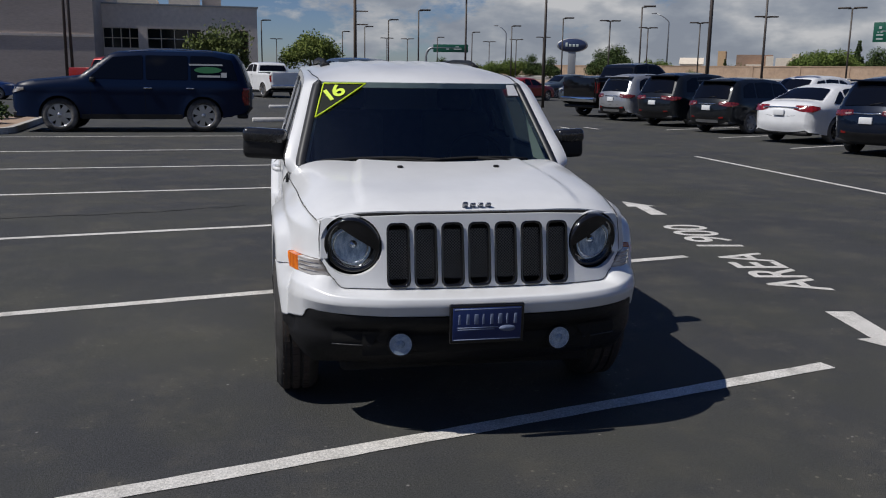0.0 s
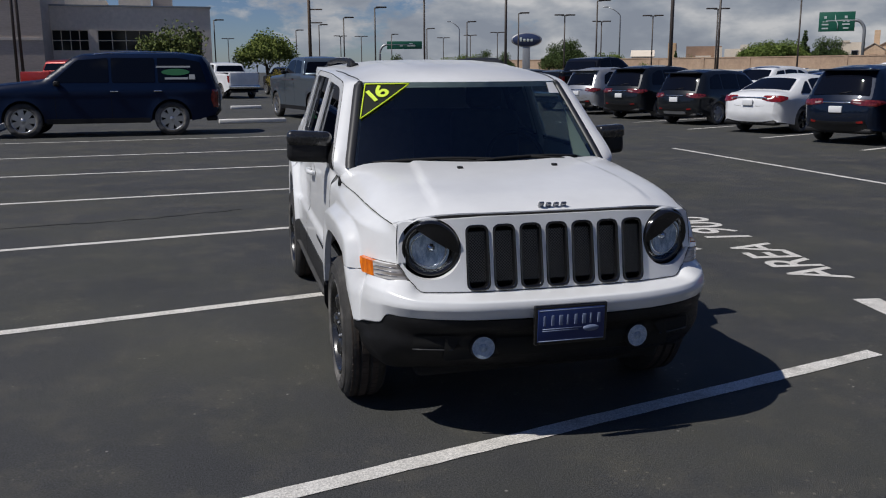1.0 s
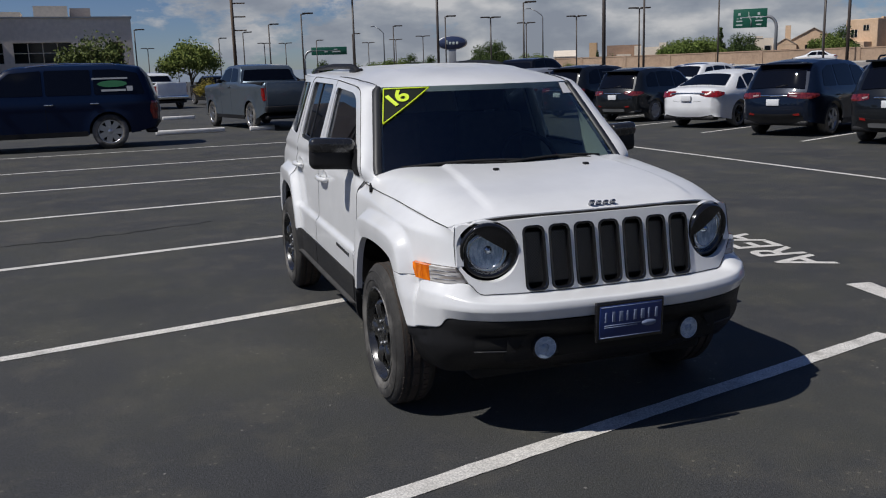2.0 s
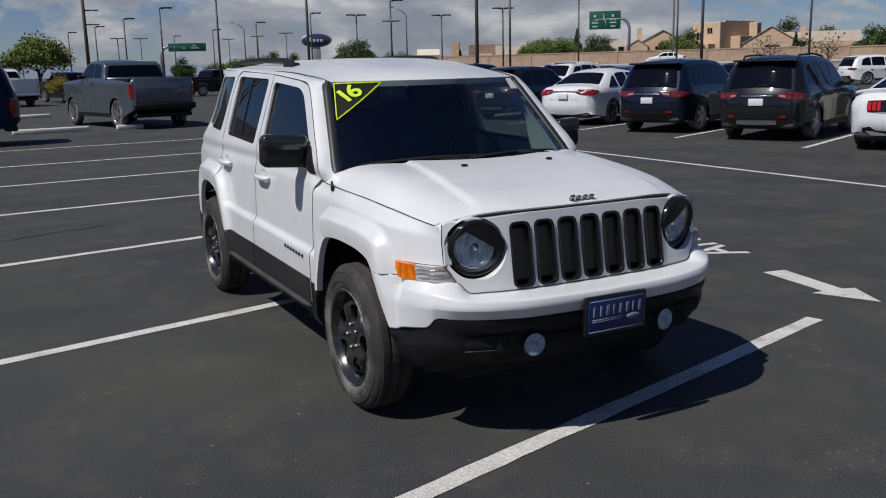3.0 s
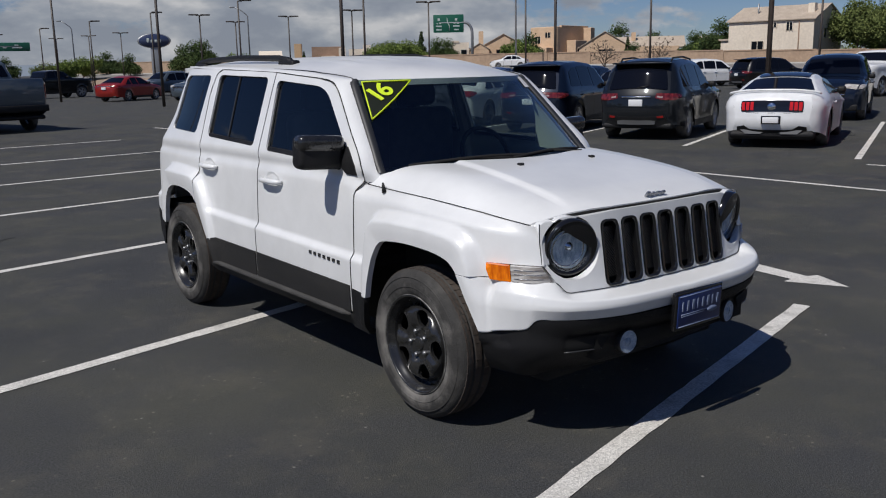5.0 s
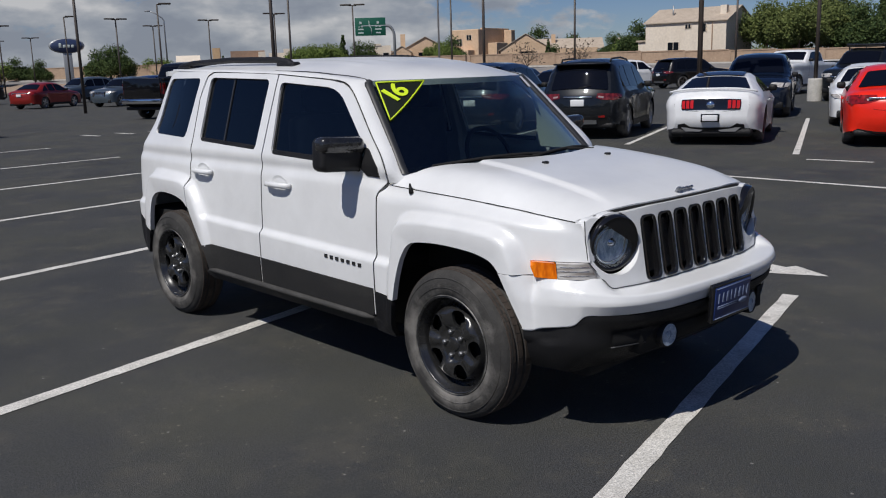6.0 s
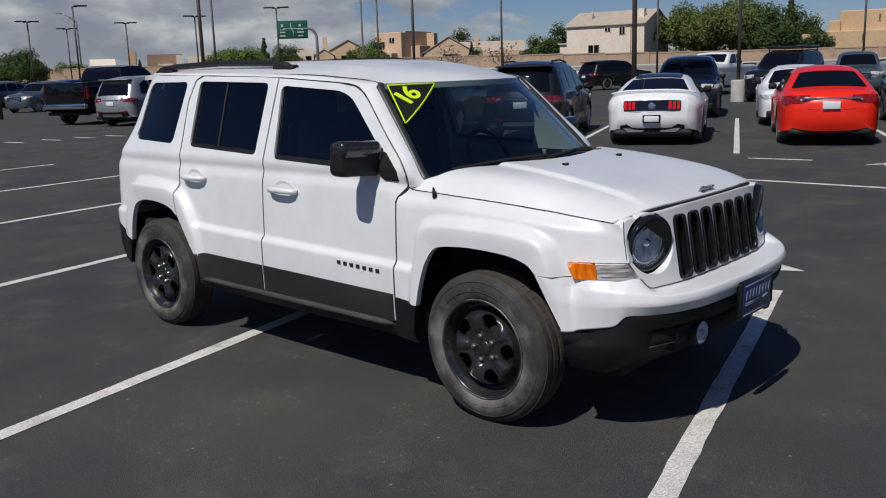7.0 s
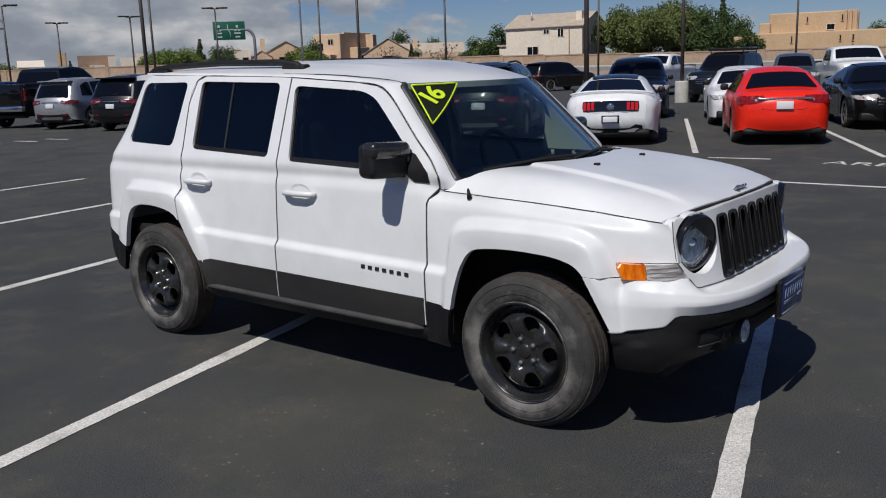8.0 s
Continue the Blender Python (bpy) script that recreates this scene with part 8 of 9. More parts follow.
def build_houses():
    E8 = (-3.91, -1.99)
    # gabled house with a chimney and a small gabled porch
    h = house_at(41.0, 150, "tan gabled house with a chimney")
    part("wall", box((-3.8, 0, 0), (3.8, 8, 4.7)), M_STUCCO, h, "", False)
    part("gable_end", gable_wall(-3.8, 3.8, 0.0, 4.7, 6.65), M_STUCCO, h, "", False)
    part("roof", gable(-3.8, 3.8, 0, 8, 4.7, 6.7, 0.2, 'y'), M_ROOF, h, "", False)
    part("chimney", box((-4.15, 1.5, 3), (-3.35, 2.5, 7.3)), M_STUCCO, h, "", False)
    porch = part("porch", box((-5.5, -2.0, 0), (-2.4, 0, 4.3)), M_STUCCO, h, "", False)
    part("porch_gable", gable_wall(-5.5, -2.4, -2.02, 4.3, 5.2), M_STUCCO, porch, "", False)
    part("porch_roof", gable(-5.5, -2.4, -2.0, 0, 4.3, 5.25, 0.15, 'y'), M_ROOF, porch, "", False)
    window_in(h, -4.5, -3.4, 1.5, 3.6, -2.0, M_STUCCO2)
    window_in(h, -1.2, 0.9, 2.9, 4.2, 0.0, M_STUCCO2)
    h = house_at(38.3, 150, "low pale house with a flat roof")
    part("wall", box((-1.5, 0, 0), (1.3, 6, 5.5)), M_PALE, h, "", False)
    part("wing", box((1.3, 0.4, 0), (4.2, 6, 4.6)), M_PALE, h, "", False)
    part("parapet", box((-1.5, -0.1, 5.5), (-0.3, 2, 5.8)), M_PALE, h, "", False)
    window_in(h, 0.0, 0.9, 3.1, 4.3, 0.0)
    # flat-roofed adobe block, one face in the sun and one in shade
    h = house_at(44.35, 146, "flat-roofed tan adobe house, one side in shade", turn=44.35 + 10)
    part("wall", box((0, 0, 0), (9.0, 5.3, 7.6), 0.12), M_STUCCO, h, "", False)
    part("parapet", box((1.2, -0.06, 7.45), (9.1, 0.4, 7.8), 0.05), M_STUCCO, h, "", False)
    part("pier", box((7.6, -1.5, 0), (8.8, 0.2, 7.5), 0.08), M_STUCCO, h, "", False)
    part("wing", box((2.7, -1.8, 0), (6.0, 0, 5.4), 0.08), M_STUCCO, h, "", False)
    part("porch", box((-1.8, 0.8, 0), (0, 4.2, 4.3), 0.08), M_STUCCO, h, "", False)
    window_west(h, 3.2, 4.3, 5.0, 6.1, 0.0)
    window_west(h, 1.3, 2.3, 5.9, 6.7, 0.0)
    window_west(h, 1.4, 2.4, 2.2, 3.6, -1.8)
    window_in(h, 3.2, 4.3, 3.0, 4.2, -1.8, M_STUCCO2)
    # broad pitched house
    h = house_at(48.5, 132, "broad beige house with a low tiled roof")
    part("wall", box((-6.6, 0, 0), (7.5, 8, 3.9)), M_STUCCO, h, "", False)
    part("gable_end", gable_wall(-6.6, 0.8, -0.02, 3.9, 6.0), M_STUCCO, h, "", False)
    part("roof", gable(-6.6, 0.8, 0, 8, 3.9, 6.1, 0.18, 'y'), M_ROOF, h, "", False)
    part("main_roof", gable(-1.5, 8.3, 0.5, 8, 3.8, 5.3, 0.22, 'x'), M_ROOF, h, "", False)
    part("chimney", box((0.9, 2.6, 4), (1.5, 3.2, 6.0)), M_STUCCO, h, "", False)
    window_in(h, -3.8, -1.8, 2.4, 3.6, 0.0, M_STUCCO2)
    h = house_at(53.55, 136, "small tan house among trees")
    part("wall", box((-1.6, 0, 0), (1.6, 6, 4.1)), M_STUCCO, h, "", False)
    part("roof", gable(-1.6, 1.6, 0, 6, 4.1, 5.2, 0.22, 'x'), M_ROOF, h, "", False)
    part("wing", box((-2.6, -0.8, 0), (0.6, 0, 3.3)), M_STUCCO, h, "", False)
    window_in(h, -1.0, 0.2, 2.3, 3.0, -0.8, M_STUCCO2)
    # two-storey house: a long sunlit front and a shaded gable side
    h = house_at(61.1, 107, "two-storey pale house with a brown tiled roof", *E8, turn=61.1 + 10)
    part("wall", box((0, 0, 0), (9.0, 9.7, 6.0)), M_PALE, h, "", False)
    part("gable_end", gable_wall(0, 9.0, -0.02, 6.0, 7.65), M_PALE, h, "", False)
    part("roof", gable(0, 9.0, 0, 9.7, 6.0, 7.65, 0.25, 'y'), M_ROOF, h, "", False)
    part("chimney", box((1.6, 0.6, 5.5), (2.4, 1.3, 7.7)), M_PALE, h, "", False)
    part("vent_pipe", tube([(2.2, 7.2, 6.3), (2.2, 7.2, 8.0)], 0.10, 6), M_STEEL, h)
    part("downpipe", tube([(-0.06, 1.6, 0), (-0.06, 1.6, 5.8)], 0.06, 6), M_STUCCO2, h)
    window_west(h, 4.1, 4.8, 5.2, 5.65, 0.0)
    window_west(h, 2.3, 3.0, 4.8, 5.65, 0.0)
    window_west(h, 5.5, 6.9, 2.4, 3.7, 0.0)
    window_in(h, 2.9, 3.7, 3.9, 5.0, 0.0, M_PALE)
    window_in(h, 4.9, 5.9, 4.3, 5.3, 0.0, M_PALE)
    part("lower_wing", box((0.4, 9.7, 0), (5, 10.8, 3.9)), M_PALE, h, "", False)
    part("lower_roof", box((0.2, 9.6, 3.9), (5, 11.0, 4.1)), M_ROOF, h, "", False)
    # adobe mansion
    h = house_at(74.6, 118, "large flat-roofed tan adobe house", *E8, turn=-3)
    part("wall", box((-7.1, 0, 0), (12.0, 10, 4.45), 0.12), M_TAN, h, "", False)
    part("upper_wall", box((-5.2, 1.2, 3.5), (4.85, 9, 6.8), 0.12), M_TAN, h, "", False)
    part("step", box((-6.3, 0.6, 3.5), (-5.0, 8, 5.7), 0.12), M_TAN, h, "", False)
    for k in range(3):
        part("buttress", box((3.3 + k * 0.55, 0.55, 0), (3.62 + k * 0.55, 1.4, 6.85), 0.05), M_TAN, h, "", False)
    part("porch", box((-10.1, -2.2, 3.45), (-6.6, 0.5, 4.15), 0.06), M_TAN, h, "", False)
    part("porch_wall", box((-10.1, -0.1, 0), (-7.1, 0.4, 3.45)), M_STUCCO2, h, "", False)
    part("porch_post", box((-10.1, -2.2, 0), (-9.75, -1.85, 3.45)), M_STUCCO2, h, "", False)
    window_in(h, -6.6, -5.6, 2.3, 3.3, 0.0, M_PALE)
    window_in(h, -6.95, -6.75, 2.3, 3.3, 0.0, M_TAN)
    window_in(h, -2.5, -2.3, 3.2, 4.0, 0.0, M_TAN)
    for x_, z_ in ((-0.9, 5.5), (3.0, 5.6)):
        window_in(h, x_, x_ + 0.2, z_, z_ + 0.75, 1.2, M_TAN)
    window_in(h, 1.4, 2.3, 4.6, 5.3, 1.2, M_PALE)
    for x_ in (2.9, 4.3, 8.4):
        window_in(h, x_, x_ + 0.22, 3.2, 3.95, 0.0, M_TAN)
    part("drain_spout", tube([(4.4, 0.1, 2.9), (4.4, -0.5, 2.8)], 0.07, 6), M_STUCCO2, h)
    h = house_at(31.0, 190, "low dark brown commercial building")
    part("wall", box((-6.5, 0, 0), (0.4, 8, 6.2)), M_STUCCO2, h, "", False)
    part("tower", box((-10.1, 0, 0), (-8.6, 5, 6.9)), M_TAN, h, "orange stucco tower", False)
    part("entrance", box((-4.6, -2, 0), (-1.6, 0, 4.3)), M_PALE, h, "", False)
    part("entrance", box((-0.9, -2, 0), (0.5, 0, 5.9)), M_PALE, h, "", False)
    window_in(h, -6.0, -5.0, 2.0, 4.0, 0.0)
    h = house_at(33.6, 170, "low pale shop building")
    part("wall", box((-6.9, 0, 0), (-2.4, 8, 5.2)), M_PALE, h, "", False)
    part("parapet", box((-4.2, -0.5, 0), (-2.8, 2, 5.9)), M_PALE, h, "", False)
    window_in(h, -6.2, -5.0, 1.5, 3.4, 0.0)
    h = house_at(27.4, 175, "low white house with a pitched roof")
    part("wall", box((-5, 0, 0), (-1.0, 8, 4.1)), M_PALE, h, "", False)
    part("roof", gable(-5, -1.0, 0, 8, 4.1, 5.2, 0.22, 'x'), M_PALE, h, "", False)
    window_in(h, -3.6, -2.4, 1.6, 3.0, 0.0)


def build_showroom():
    x, y = bearing(-0.65, 78)
    b = thing("showroom", "grey rendered car showroom with dark window bands", "building", "", "", pose(x, y, 0, 0, 0, 4))
    part("main_wall", box((-12.3, 0, 4.9), (0, 20, 6.75)), M_SHOWROOM, b, "", False)
    part("low_wall", box((-12.3, 0.15, 0), (-4.6, 20, 2.6)), M_SHOWROOM, b, "", False)
    part("corner_pier", box((-0.75, 0, 0), (0, 20, 4.9)), M_SHOWROOM, b, "", False)
    part("pier", box((-9.55, 0, 2.6), (-8.85, 20, 4.9)), M_SHOWROOM, b, "", False)
    part("pier", box((-4.6, 0, 0), (-1.75, 20, 4.9)), M_SHOWROOM, b, "", False)
    window_in(b, -12.25, -9.55, 3.3, 4.9, 0.3, M_PALE, 4, 2)
    window_in(b, -8.85, -4.6, 3.3, 4.9, 0.3, M_PALE, 4, 2)
    window_in(b, -12.25, -9.55, 1.2, 2.6, 0.1, M_PALE, 4, 1)
    part("spandrel", box((-12.28, 0.1, 2.6), (-9.55, 1, 3.3)), M_SHOWROOM, b, "", False)
    part("spandrel", box((-8.85, 0.1, 2.6), (-4.6, 1, 3.3)), M_SHOWROOM, b, "", False)
    part("side_block", box((-40.0, -6.0, 0), (-12.3, 20, 8.4)), M_SHOWDARK, b, "dark clad block", False)
    part("cladding_band", box((-40.0, -6.06, 3.9), (-12.3, -6.0, 4.1)), M_SHOWROOM, b, "", False)
    part("parapet_cap", box((-12.3, -0.1, 6.75), (0.1, 20, 6.87)), M_STEEL, b, "", False)
    part("roof_unit", box((-7.2, 4, 6.7), (-4.6, 8, 8.0)), M_PALE, b, "white roof unit", False)
    part("roof_unit", box((-4.4, 5, 6.7), (-2.8, 9, 7.9)), M_SHOWDARK, b, "", False)
    part("roof_unit", box((-11.5, 5, 6.7), (-8.2, 9, 7.6)), M_PALE, b, "", False)


def lamp_post(double=True, h=6.5, base=True):
    """Dark square-section lamp post with flat heads."""
    t = thing("street_lamp", "dark bronze car park lamp post with flat heads", "lamp post", "car park lamp posts")
    part("pole", tube([(0, 0, 0.0), (0, 0, h)], [0.075, 0.06], 6), M_POLE, t)
    if base:
        part("base", revolve([(0.0, 0.26), (0.75, 0.26), (0.80, 0.24), (0.80, 0.02)], 14, 'Z'), M_CONCRETE, t, "concrete pole base")
    for s in ((-1, 1) if double else (1,)):
        arm = part("lamp_head", box((min(0.10 * s, 0.95 * s), -0.17, h - 0.02), (max(0.10 * s, 0.95 * s), 0.17, h + 0.09), 0.03), M_POLE, t, "flat lamp head")
        part("lamp_arm", box((min(0, 0.3 * s), -0.04, h - 0.06), (max(0, 0.3 * s), 0.04, h + 0.01)), M_POLE, arm, "", False)
    return t


def place_posts():
    kinds = {2: lamp_post(True, base=False), 0: lamp_post(False, base=False), 3: lamp_post(True)}
    used = set()
    F = 0.664
    posts = [(-0.4, 137 * F, 0), (0.5, 212 * F, 1), (4.6, 168 * F, 0), (6.0, 149 * F, 0), (7.5, 129 * F, 0), (9.4, 109 * F, 0), (8.7, 198 * F, 1), (10.6, 187 * F, 0),
             (12.8, 163 * F, 0), (13.9, 208 * F, 1), (15.3, 141 * F, 0), (15.6, 194 * F, 1), (17.3, 181 * F, 1), (18.5, 121 * F, 0), (23.3, 101 * F, 0), (23.72, 144 * F, 1),
             (26.8, 131 * F, 1), (30.58, 119 * F, 1), (35.2, 106 * F, 1), (12.4, 57, 1), (17.4, 44, 1), (21.4, 84, 1), (27.4, 33, 1), (7.4, 130, 1), (2.2, 150, 1)]
    late = [(47.0, 43, 1), (44.6, 61, 1), (52.5, 53, 1), (61.36, 23, 1), (62.1, 58, 1), (67.2, 34.8, 1), (73.7, 60, 1), (34.5, 55, 1)]
    for src, ex, ey in ((posts, -0.86, -4.27), (late, -3.91, -1.99)):
        for az, d, dbl in src:
            x, y = bearing(az, d, ex, ey)
            k = 0 if not dbl else 3 if d < 40 else 2
            m = pose(x, y, 0, 0, 0, (x * 37 + y * 11) % 40 - 20 - az)
            if k not in used:
                kinds[k].matrix_basis = m
                used.add(k)
            else:
                copy_thing(kinds[k], m)


def road_sign(az0, az1, el0, el1, d, cells, label):
    """An overhead green sign on a bent steel mast."""
    x, y = bearing((az0 + az1) / 2, d)
    w = d * radians(az1 - az0)
    z0, z1 = 1.55 + d * math.tan(radians(el0)), 1.55 + d * math.tan(radians(el1))
    t = thing("road_sign", label, "road sign", "", "", pose(x, y, 0, 0, 0, -(az0 + az1) / 2))
    face = part("sign_panel", box((-w / 2, -0.05, z0), (w / 2, 0.05, z1), 0.02), M_GREEN, t, "green sign panel")
    H = z1 - z0
    for (a, b, c, e) in cells:
        part("sign_bar", box((-w / 2 + (a + 0.12 * (b - a)) * w, -0.09, z0 + (c + 0.2 * (e - c)) * H), (-w / 2 + (b - 0.12 * (b - a)) * w, -0.04, z0 + (e - 0.2 * (e - c)) * H)), M_SIGNWHITE, face, "white printed bar", False)
    if len(cells) > 5:
        # a bent arrow between the two columns of print
        part("sign_arrow", tube([(0.03 * w, -0.07, z0 + 0.10 * H), (0.03 * w, -0.07, z0 + 0.38 * H), (-0.035 * w, -0.07, z0 + 0.58 * H), (-0.045 * w, -0.07, z0 + 0.86 * H)], [0.07, 0.07, 0.07, 0.02], 5), M_SIGNWHITE, face, "white bent arrow")
    s = 1 if cells[0][0] < 0.3 else -1
    zt = z0 + H * 0.55
    bend = [radians(90 * k / 8) for k in range(9)]
    mast = [(-s * w * 0.3, 0.12, zt)] + [(s * (w / 2 + 0.1 + 1.1 * math.sin(a)), 0.12, zt - 1.5 + 1.5 * math.cos(a)) for a in bend] + [(s * (w / 2 + 1.2), 0.12, 0)]
    part("mast", tube(mast, 0.20, 8), M_STEEL, t, "grey steel mast")


def oval_sign():
    d = 115
    x, y = bearing(19.12, d)
    t = thing("pylon_sign", "blue oval dealer sign on a grey pylon", "sign", "", "", pose(x, y, 0, 0, 0, -19))
    zc = 1.55 + d * math.tan(radians(1.9))
    for nm, sc, o, mat in (("oval_face", 1.0, 0.0, M_SIGNBLUE), ("oval_rim", 1.06, 0.05, M_STEEL)):
        bm = revolve([(-0.25 + o, 0.001), (-0.25 + o, 0.92), (-0.15 + o, 1.0), (0.15, 1.0), (0.25, 0.92), (0.25, 0.001)], 32, 'Y')
        for v in bm.verts:
            v.co = Vector((v.co.x * 1.84 * sc, v.co.y, zc + v.co.z * 0.83 * sc))
        part(nm, bm, mat, t)
    for k in range(4):
        part("sign_bar", box((-0.85 + k * 0.45, -0.30, zc - 0.22), (-0.85 + k * 0.45 + 0.30, -0.24, zc + (0.30 if k == 0 else 0.12)), 0.04), M_SIGNWHITE, t, "white sign bar")
    part("pylon", box((-0.48, -0.15, 0), (0.48, 0.15, zc - 0.70), 0.05), M_STEEL, t, "grey pylon")


def utility_pole():
    x, y = bearing(5.4, 92)
    t = thing("utility_pole", "tall wooden utility pole with crossarms", "utility pole", "", "", pose(x, y, 0, 0, 0, -5))
    part("pole", tube([(0, 0, 0), (0, 0, 13)], [0.19, 0.13], 8), M_BARK, t)
    for z in (6.3, 7.6, 8.9, 10.2):
        part("crossarm", box((0, -0.06, z), (1.3, 0.06, z + 0.12)), M_BARK, t, "", False)


def street_light(az, d, h, reach):
    x, y = bearing(az, d)
    t = thing("street_light", "tall pale grey street light with a curved arm", "street light", "street lights", "", pose(x, y, 0, 0, 0, -az))
    part("mast", tube([(0, 0, 0), (0, 0, h - 0.6), (-0.12 * reach, 0, h - 0.25), (-0.5 * reach, 0, h + 0.3), (-reach, 0, h + 0.75)], [0.13, 0.09, 0.08, 0.07, 0.06], 8), M_STEEL, t)
    part("lantern", box((-reach - 0.7, -0.15, h + 0.66), (-reach + 0.05, 0.15, h + 0.84), 0.05), M_STEEL, t)


def hills():
    """A ring of low far hills."""
    bm = bmesh.new()
    prev = None
    for k in range(361):
        a = radians(-60 + k)
        r0 = 2200
        hgt = 26 + 14 * noise.noise(Vector((k * 0.045, 1.3, 0))) + 5 * noise.noise(Vector((k * 0.21, 5.1, 0)))
        row = [bm.verts.new((r0 * math.sin(a), r0 * math.cos(a), -2)), bm.verts.new((r0 * 1.05 * math.sin(a), r0 * 1.05 * math.cos(a), hgt)), bm.verts.new((r0 * 1.3 * math.sin(a), r0 * 1.3 * math.cos(a), -2))]
        if prev:
            bm.faces.new((prev[0], row[0], row[1], prev[1]))
            bm.faces.new((prev[1], row[1], row[2], prev[2]))
        prev = row
    tagged(link_mesh("backdrop", bm, M_HILL), "low hazy hills along the horizon", "hills", kind="structure")


def kerb_island():
    t = thing("planted_island", "kerbed planting island with low shrubs", "kerb island", "", "", pose(-8.6, 19.2, 0, 0, 0, 5))
    bm = bmesh.new()
    out = rounded([(-1.6, -1.2), (1.6, -1.2), (1.6, 5), (-1.6, 5)], 0.7, 6)
    lo = [bm.verts.new((x, y, 0)) for x, y in out]
    hi = [bm.verts.new((x, y, 0.15)) for x, y in out]
    inn = [bm.verts.new((x * 0.90, (y - 1.9) * 0.95 + 1.9, 0.15)) for x, y in out]
    k = len(out)
    for i in range(k):
        bm.faces.new((lo[i - 1], lo[i], hi[i], hi[i - 1]))
        bm.faces.new((hi[i - 1], hi[i], inn[i], inn[i - 1]))
    part("kerb", bm, M_CONCRETE, t, "pale concrete kerb", False)
    bm = bmesh.new()
    bm.faces.new([bm.verts.new((x * 0.90, (y - 1.9) * 0.95 + 1.9, 0.13)) for x, y in out])
    part("soil", bm, M_BLOCK, t)
    rnd = random.Random(5)
    verts, faces = [], []
    for c in ((-0.5, 0.2), (0.5, 1.2), (-0.2, 2.4), (0.3, 3.6)):
        for q in range(260):
            d = Vector((rnd.gauss(0, 1), rnd.gauss(0, 1), abs(rnd.gauss(0, 1)))).normalized() * 0.55 * rnd.uniform(0.5, 1.05)
            p = Vector((c[0], c[1], 0.2)) + d
            a = Vector((rnd.gauss(0, 1), rnd.gauss(0, 1), rnd.gauss(0, 1))).normalized() * 0.07
            b = a.orthogonal() * 0.6
            n0 = len(verts)
            verts += [tuple(p - a), tuple(p + b), tuple(p + a), tuple(p - b)]
            faces.append((n0, n0 + 1, n0 + 2, n0 + 3))
    me = bpy.data.meshes.new("shrub")
    me.from_pydata(verts, [], faces)
    me.materials.append(LEAF[1])
    ob = new("shrub", me)
    ob.parent = t


wall_run()
road_below_wall()
hedge()
wall_behind()
build_houses()
build_showroom()
hills()
place_posts()
kerb_island()
road_sign(10.34, 12.56, 1.38, 1.86, 150, [(0.35, 0.47, 0.3, 0.5), (0.55, 0.85, 0.3, 0.5), (0.62, 0.75, 0.6, 0.8)], "green overhead road sign on a curved mast")
road_sign(36.40, 38.32, 2.14, 3.24, 128, [(0.06, 0.30, 0.10, 0.22), (0.06, 0.30, 0.30, 0.42), (0.62, 0.90, 0.30, 0.42), (0.66, 0.86, 0.10, 0.22), (0.13, 0.23, 0.62, 0.84), (0.70, 0.80, 0.62, 0.84), (0.10, 0.16, 0.46, 0.54), (0.18, 0.26, 0.46, 0.54), (0.66, 0.74, 0.46, 0.54), (0.77, 0.86, 0.46, 0.54)], "green overhead lane sign with a white arrow")
oval_sign()
utility_pole()
for az_, d_, h_, r_ in ((24.95, 140, 10.2, 1.9), (14.95, 165, 9.6, 1.6), (41.37, 104, 11.5, 2.2)):
    street_light(az_, d_, h_, r_)
twin = thing("twin_pole", "pair of tall dark bronze poles before the showroom", "pole", "", "", pose(*bearing(-11.6, 58), 0))
for dx in (-0.17, 0.17):
    part("pole", tube([(dx, 0, 0), (dx * 0.6, 0, 11)], [0.09, 0.08], 8), M_POLE, twin)
part("base", revolve([(0.0, 0.45), (0.5, 0.45), (0.55, 0.42), (0.55, 0.02)], 14, 'Z'), M_CONCRETE, twin, "concrete pole base")
T_ROUND = tree(5.0, 2.6, 11, LEAF[0], leaves=19000, size=0.13)
T_DARK = tree(6.0, 2.6, 23, LEAF[1], leaves=15000, size=0.13)
T_OLIVE = tree(4.2, 2.2, 31, LEAF[2], leaves=5000, size=0.12)
T_TALL = tree(8.0, 3.4, 47, LEAF[2], leaves=24000, size=0.15)
T_CON = tree(8.0, 1.7, 59, LEAF[1], "conifer", leaves=6000, size=0.15)
T_BROAD = tree(4.7, 2.5, 83, LEAF[5], "broad", leaves=15000, size=0.12)
T_YELLOW = tree(4.2, 2.2, 37, LEAF[4], leaves=7000, size=0.11)
T_BARE = tree(3.4, 1.6, 61, LEAF[3], leaves=240, size=0.10)
plant(T_BROAD, 2.70, 92, 1.1, 0, first=True, label="broad light green tree in the car park")
plant(T_OLIVE, -3.0, 72, 1.18, 40, first=True, label="small olive tree before the showroom")
plant(T_YELLOW, 3.3, 60, 0.40, 130, first=True, label="low yellowish shrub in the car park")
plant(T_ROUND, 15.2, 140, 0.75, 146, first=True)
plant(T_DARK, 22.0, 125, 0.92, 10, first=True, label="dark green tree by the wall")
plant(T_TALL, 65.2, 108, 0.90, 10, -3.91, -1.99, first=True, label="tall green tree beyond the wall")
plant(T_CON, 35.76, 146, 0.92, 0, first=True, label="slim dark green conifer beyond the wall")
plant(T_BARE, 46.9, 98, 1.25, 0, first=True, label="leafless shrub before the wall")
plant(T_BARE, 50.2, 96, 1.25, 70, label="leafless shrub before the wall")
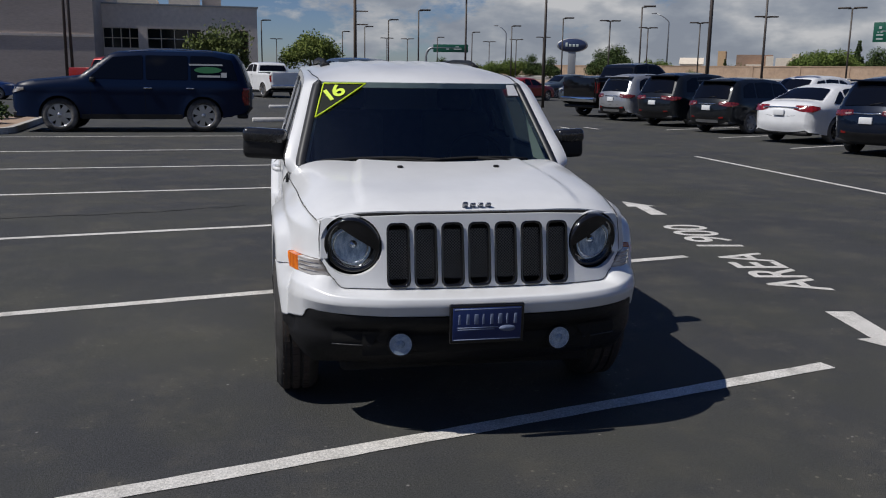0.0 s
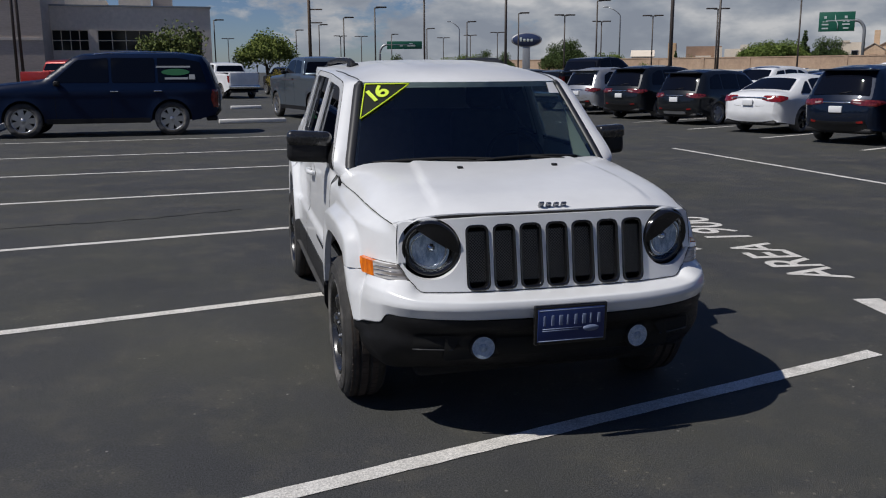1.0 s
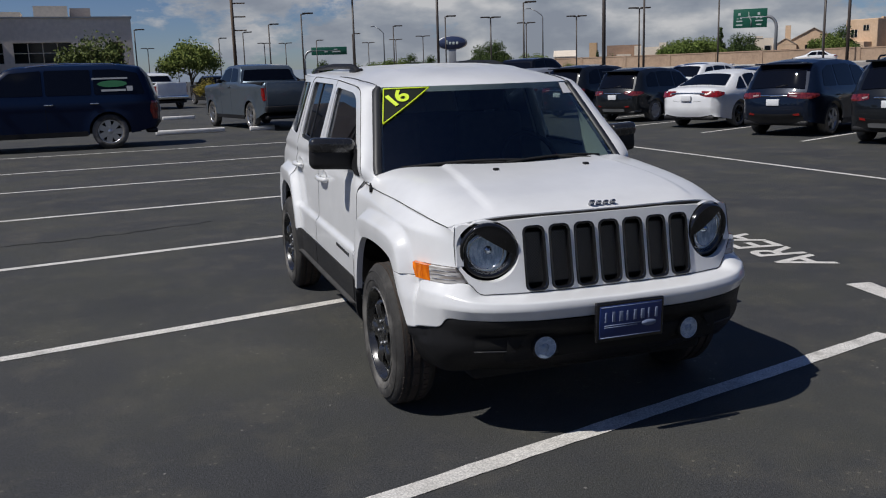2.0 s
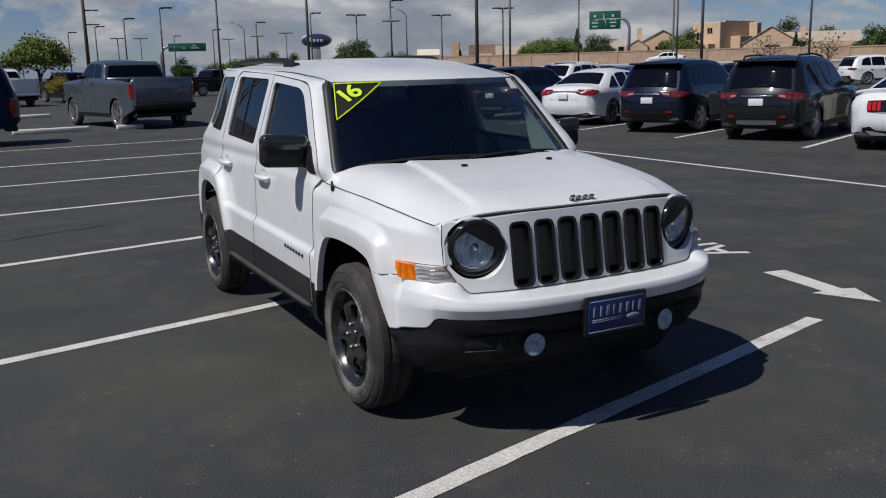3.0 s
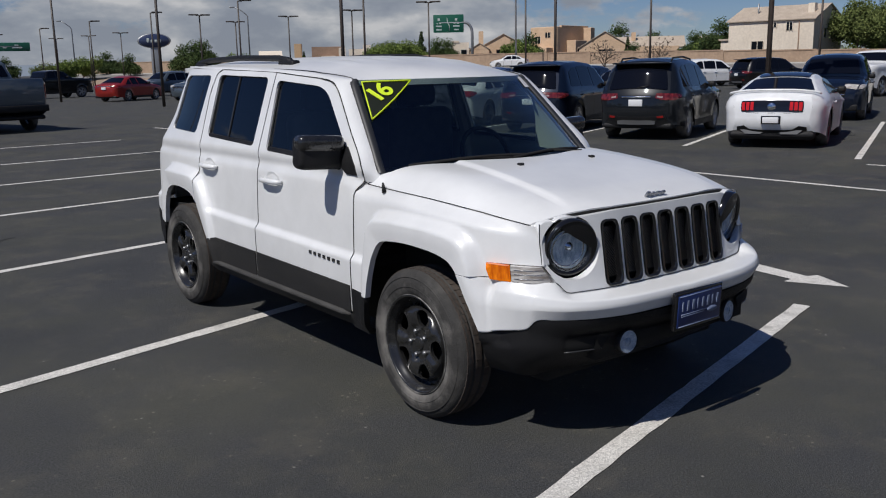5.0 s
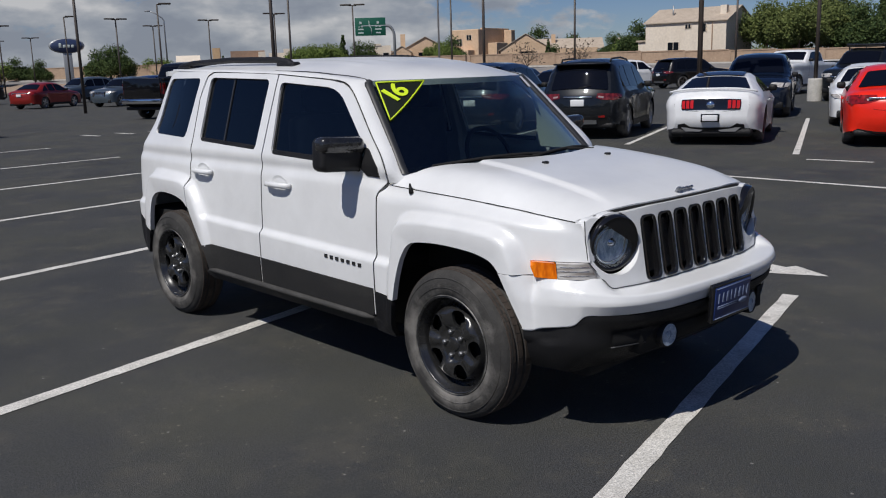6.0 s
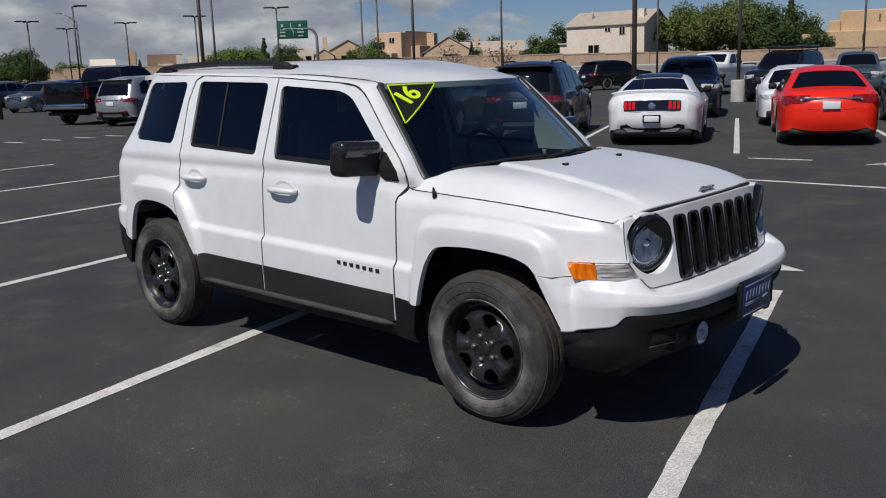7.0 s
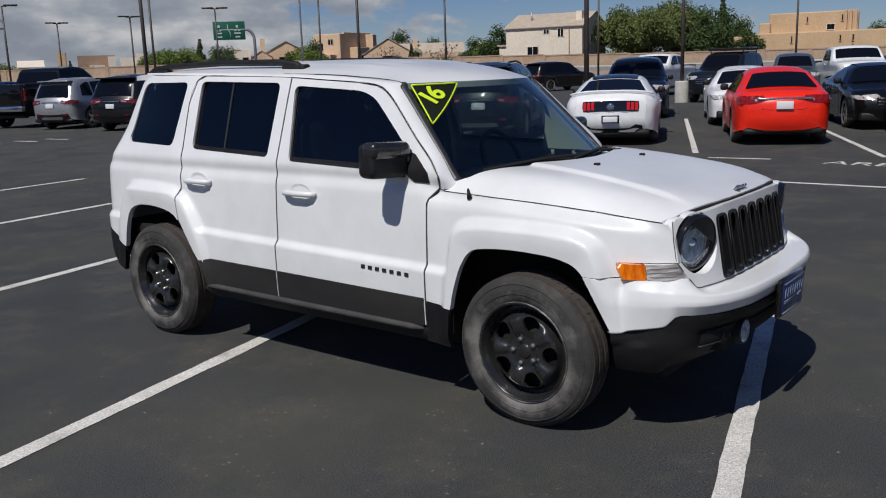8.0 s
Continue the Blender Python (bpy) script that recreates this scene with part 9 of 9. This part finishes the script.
for az, d, s, b in ((16.6, 150, 0.8, T_DARK), (20.9, 130, 0.85, T_DARK), (21.6, 135, 0.95, T_DARK), (17.8, 140, 0.7, T_DARK), (24.6, 135, 0.75, T_ROUND), (25.6, 140, 0.7, T_OLIVE), (10.9, 120, 0.6, T_DARK), (12.9, 118, 0.7, T_OLIVE), (14.0, 118, 0.6, T_ROUND),
                    (29.3, 150, 0.85, T_OLIVE), (28.4, 160, 0.6, T_CON), (33.0, 142, 1.0, T_ROUND), (33.7, 140, 1.05, T_ROUND), (34.5, 145, 1.05, T_ROUND), (36.7, 145, 0.98, T_DARK), (37.4, 148, 0.98, T_DARK), (35.15, 142, 0.9, T_ROUND),
                    (41.9, 128, 0.95, T_ROUND), (42.5, 131, 0.98, T_DARK), (48.55, 120, 0.62, T_CON), (52.7, 128, 0.92, T_DARK), (48.2, 150, 1.28, T_DARK), (50.4, 158, 1.1, T_DARK), (27.3, 128, 0.5, T_OLIVE), (26.4, 110, 0.55, T_OLIVE)):
    plant(b, az, d, s, (az * 57) % 360)
for az, d, s, b in ((63.4, 112, 0.98, T_TALL), (64.3, 120, 1.3, T_ROUND), (66.3, 114, 1.0, T_TALL), (67.4, 118, 1.25, T_DARK), (68.5, 112, 1.22, T_DARK), (69.6, 120, 1.25, T_DARK), (70.6, 118, 1.05, T_DARK), (67.0, 122, 1.12, T_TALL), (69.5, 126, 1.18, T_CON), (62.9, 108, 0.7, T_OLIVE), (55.9, 120, 1.1, T_DARK), (55.2, 124, 0.8, T_ROUND), (50.6, 128, 0.7, T_DARK), (79.0, 124, 0.95, T_CON), (80.5, 122, 1.0, T_DARK), (78.0, 128, 0.9, T_DARK)):
    plant(b, az, d, s, (az * 91) % 360, -3.91, -1.99)
# unseen trees added behind the walk, for dark shapes in the reflections
for k, az in enumerate(range(95, 330, 9)):
    plant((T_DARK, T_ROUND, T_TALL, T_DARK)[k % 4], az, 84 + (k * 7) % 9, 1.5 + 0.25 * ((k * 5) % 3), k * 77)
vehicle("hatchback_car", "white hatchback on the street below the wall", "sedan", 4.5, 0.9, 1.5, 2.65, 0.33, WHITE2, 0.95, pose(*bearing(40.9, 102), 1.27, 0, 0, 140), NEXT, "five", "sedan")
vehicle("pickup_truck", "white pickup by the boundary wall", "pickup", 5.8, 0.98, 1.93, 3.6, 0.41, WHITE2, 1.1, pose(*bearing(65.1, 72, -3.91, -1.99), 0, 0, 0, -34), NEXT, "five", "pickup")
bar = thing("traffic_barrel", "orange traffic barrel by the wall", "traffic barrel", "", "", pose(*bearing(57.8, 70, -3.2, -2.9), 0))
part("barrel_body", revolve([(0, 0.001), (0, 0.30), (0.5, 0.28), (1.0, 0.24), (1.05, 0.001)], 14, 'Z'), M_ORANGE, bar)
part("barrel_base", revolve([(0, 0.001), (0, 0.36), (0.08, 0.36), (0.10, 0.25)], 14, 'Z'), M_PLASTIC, bar)
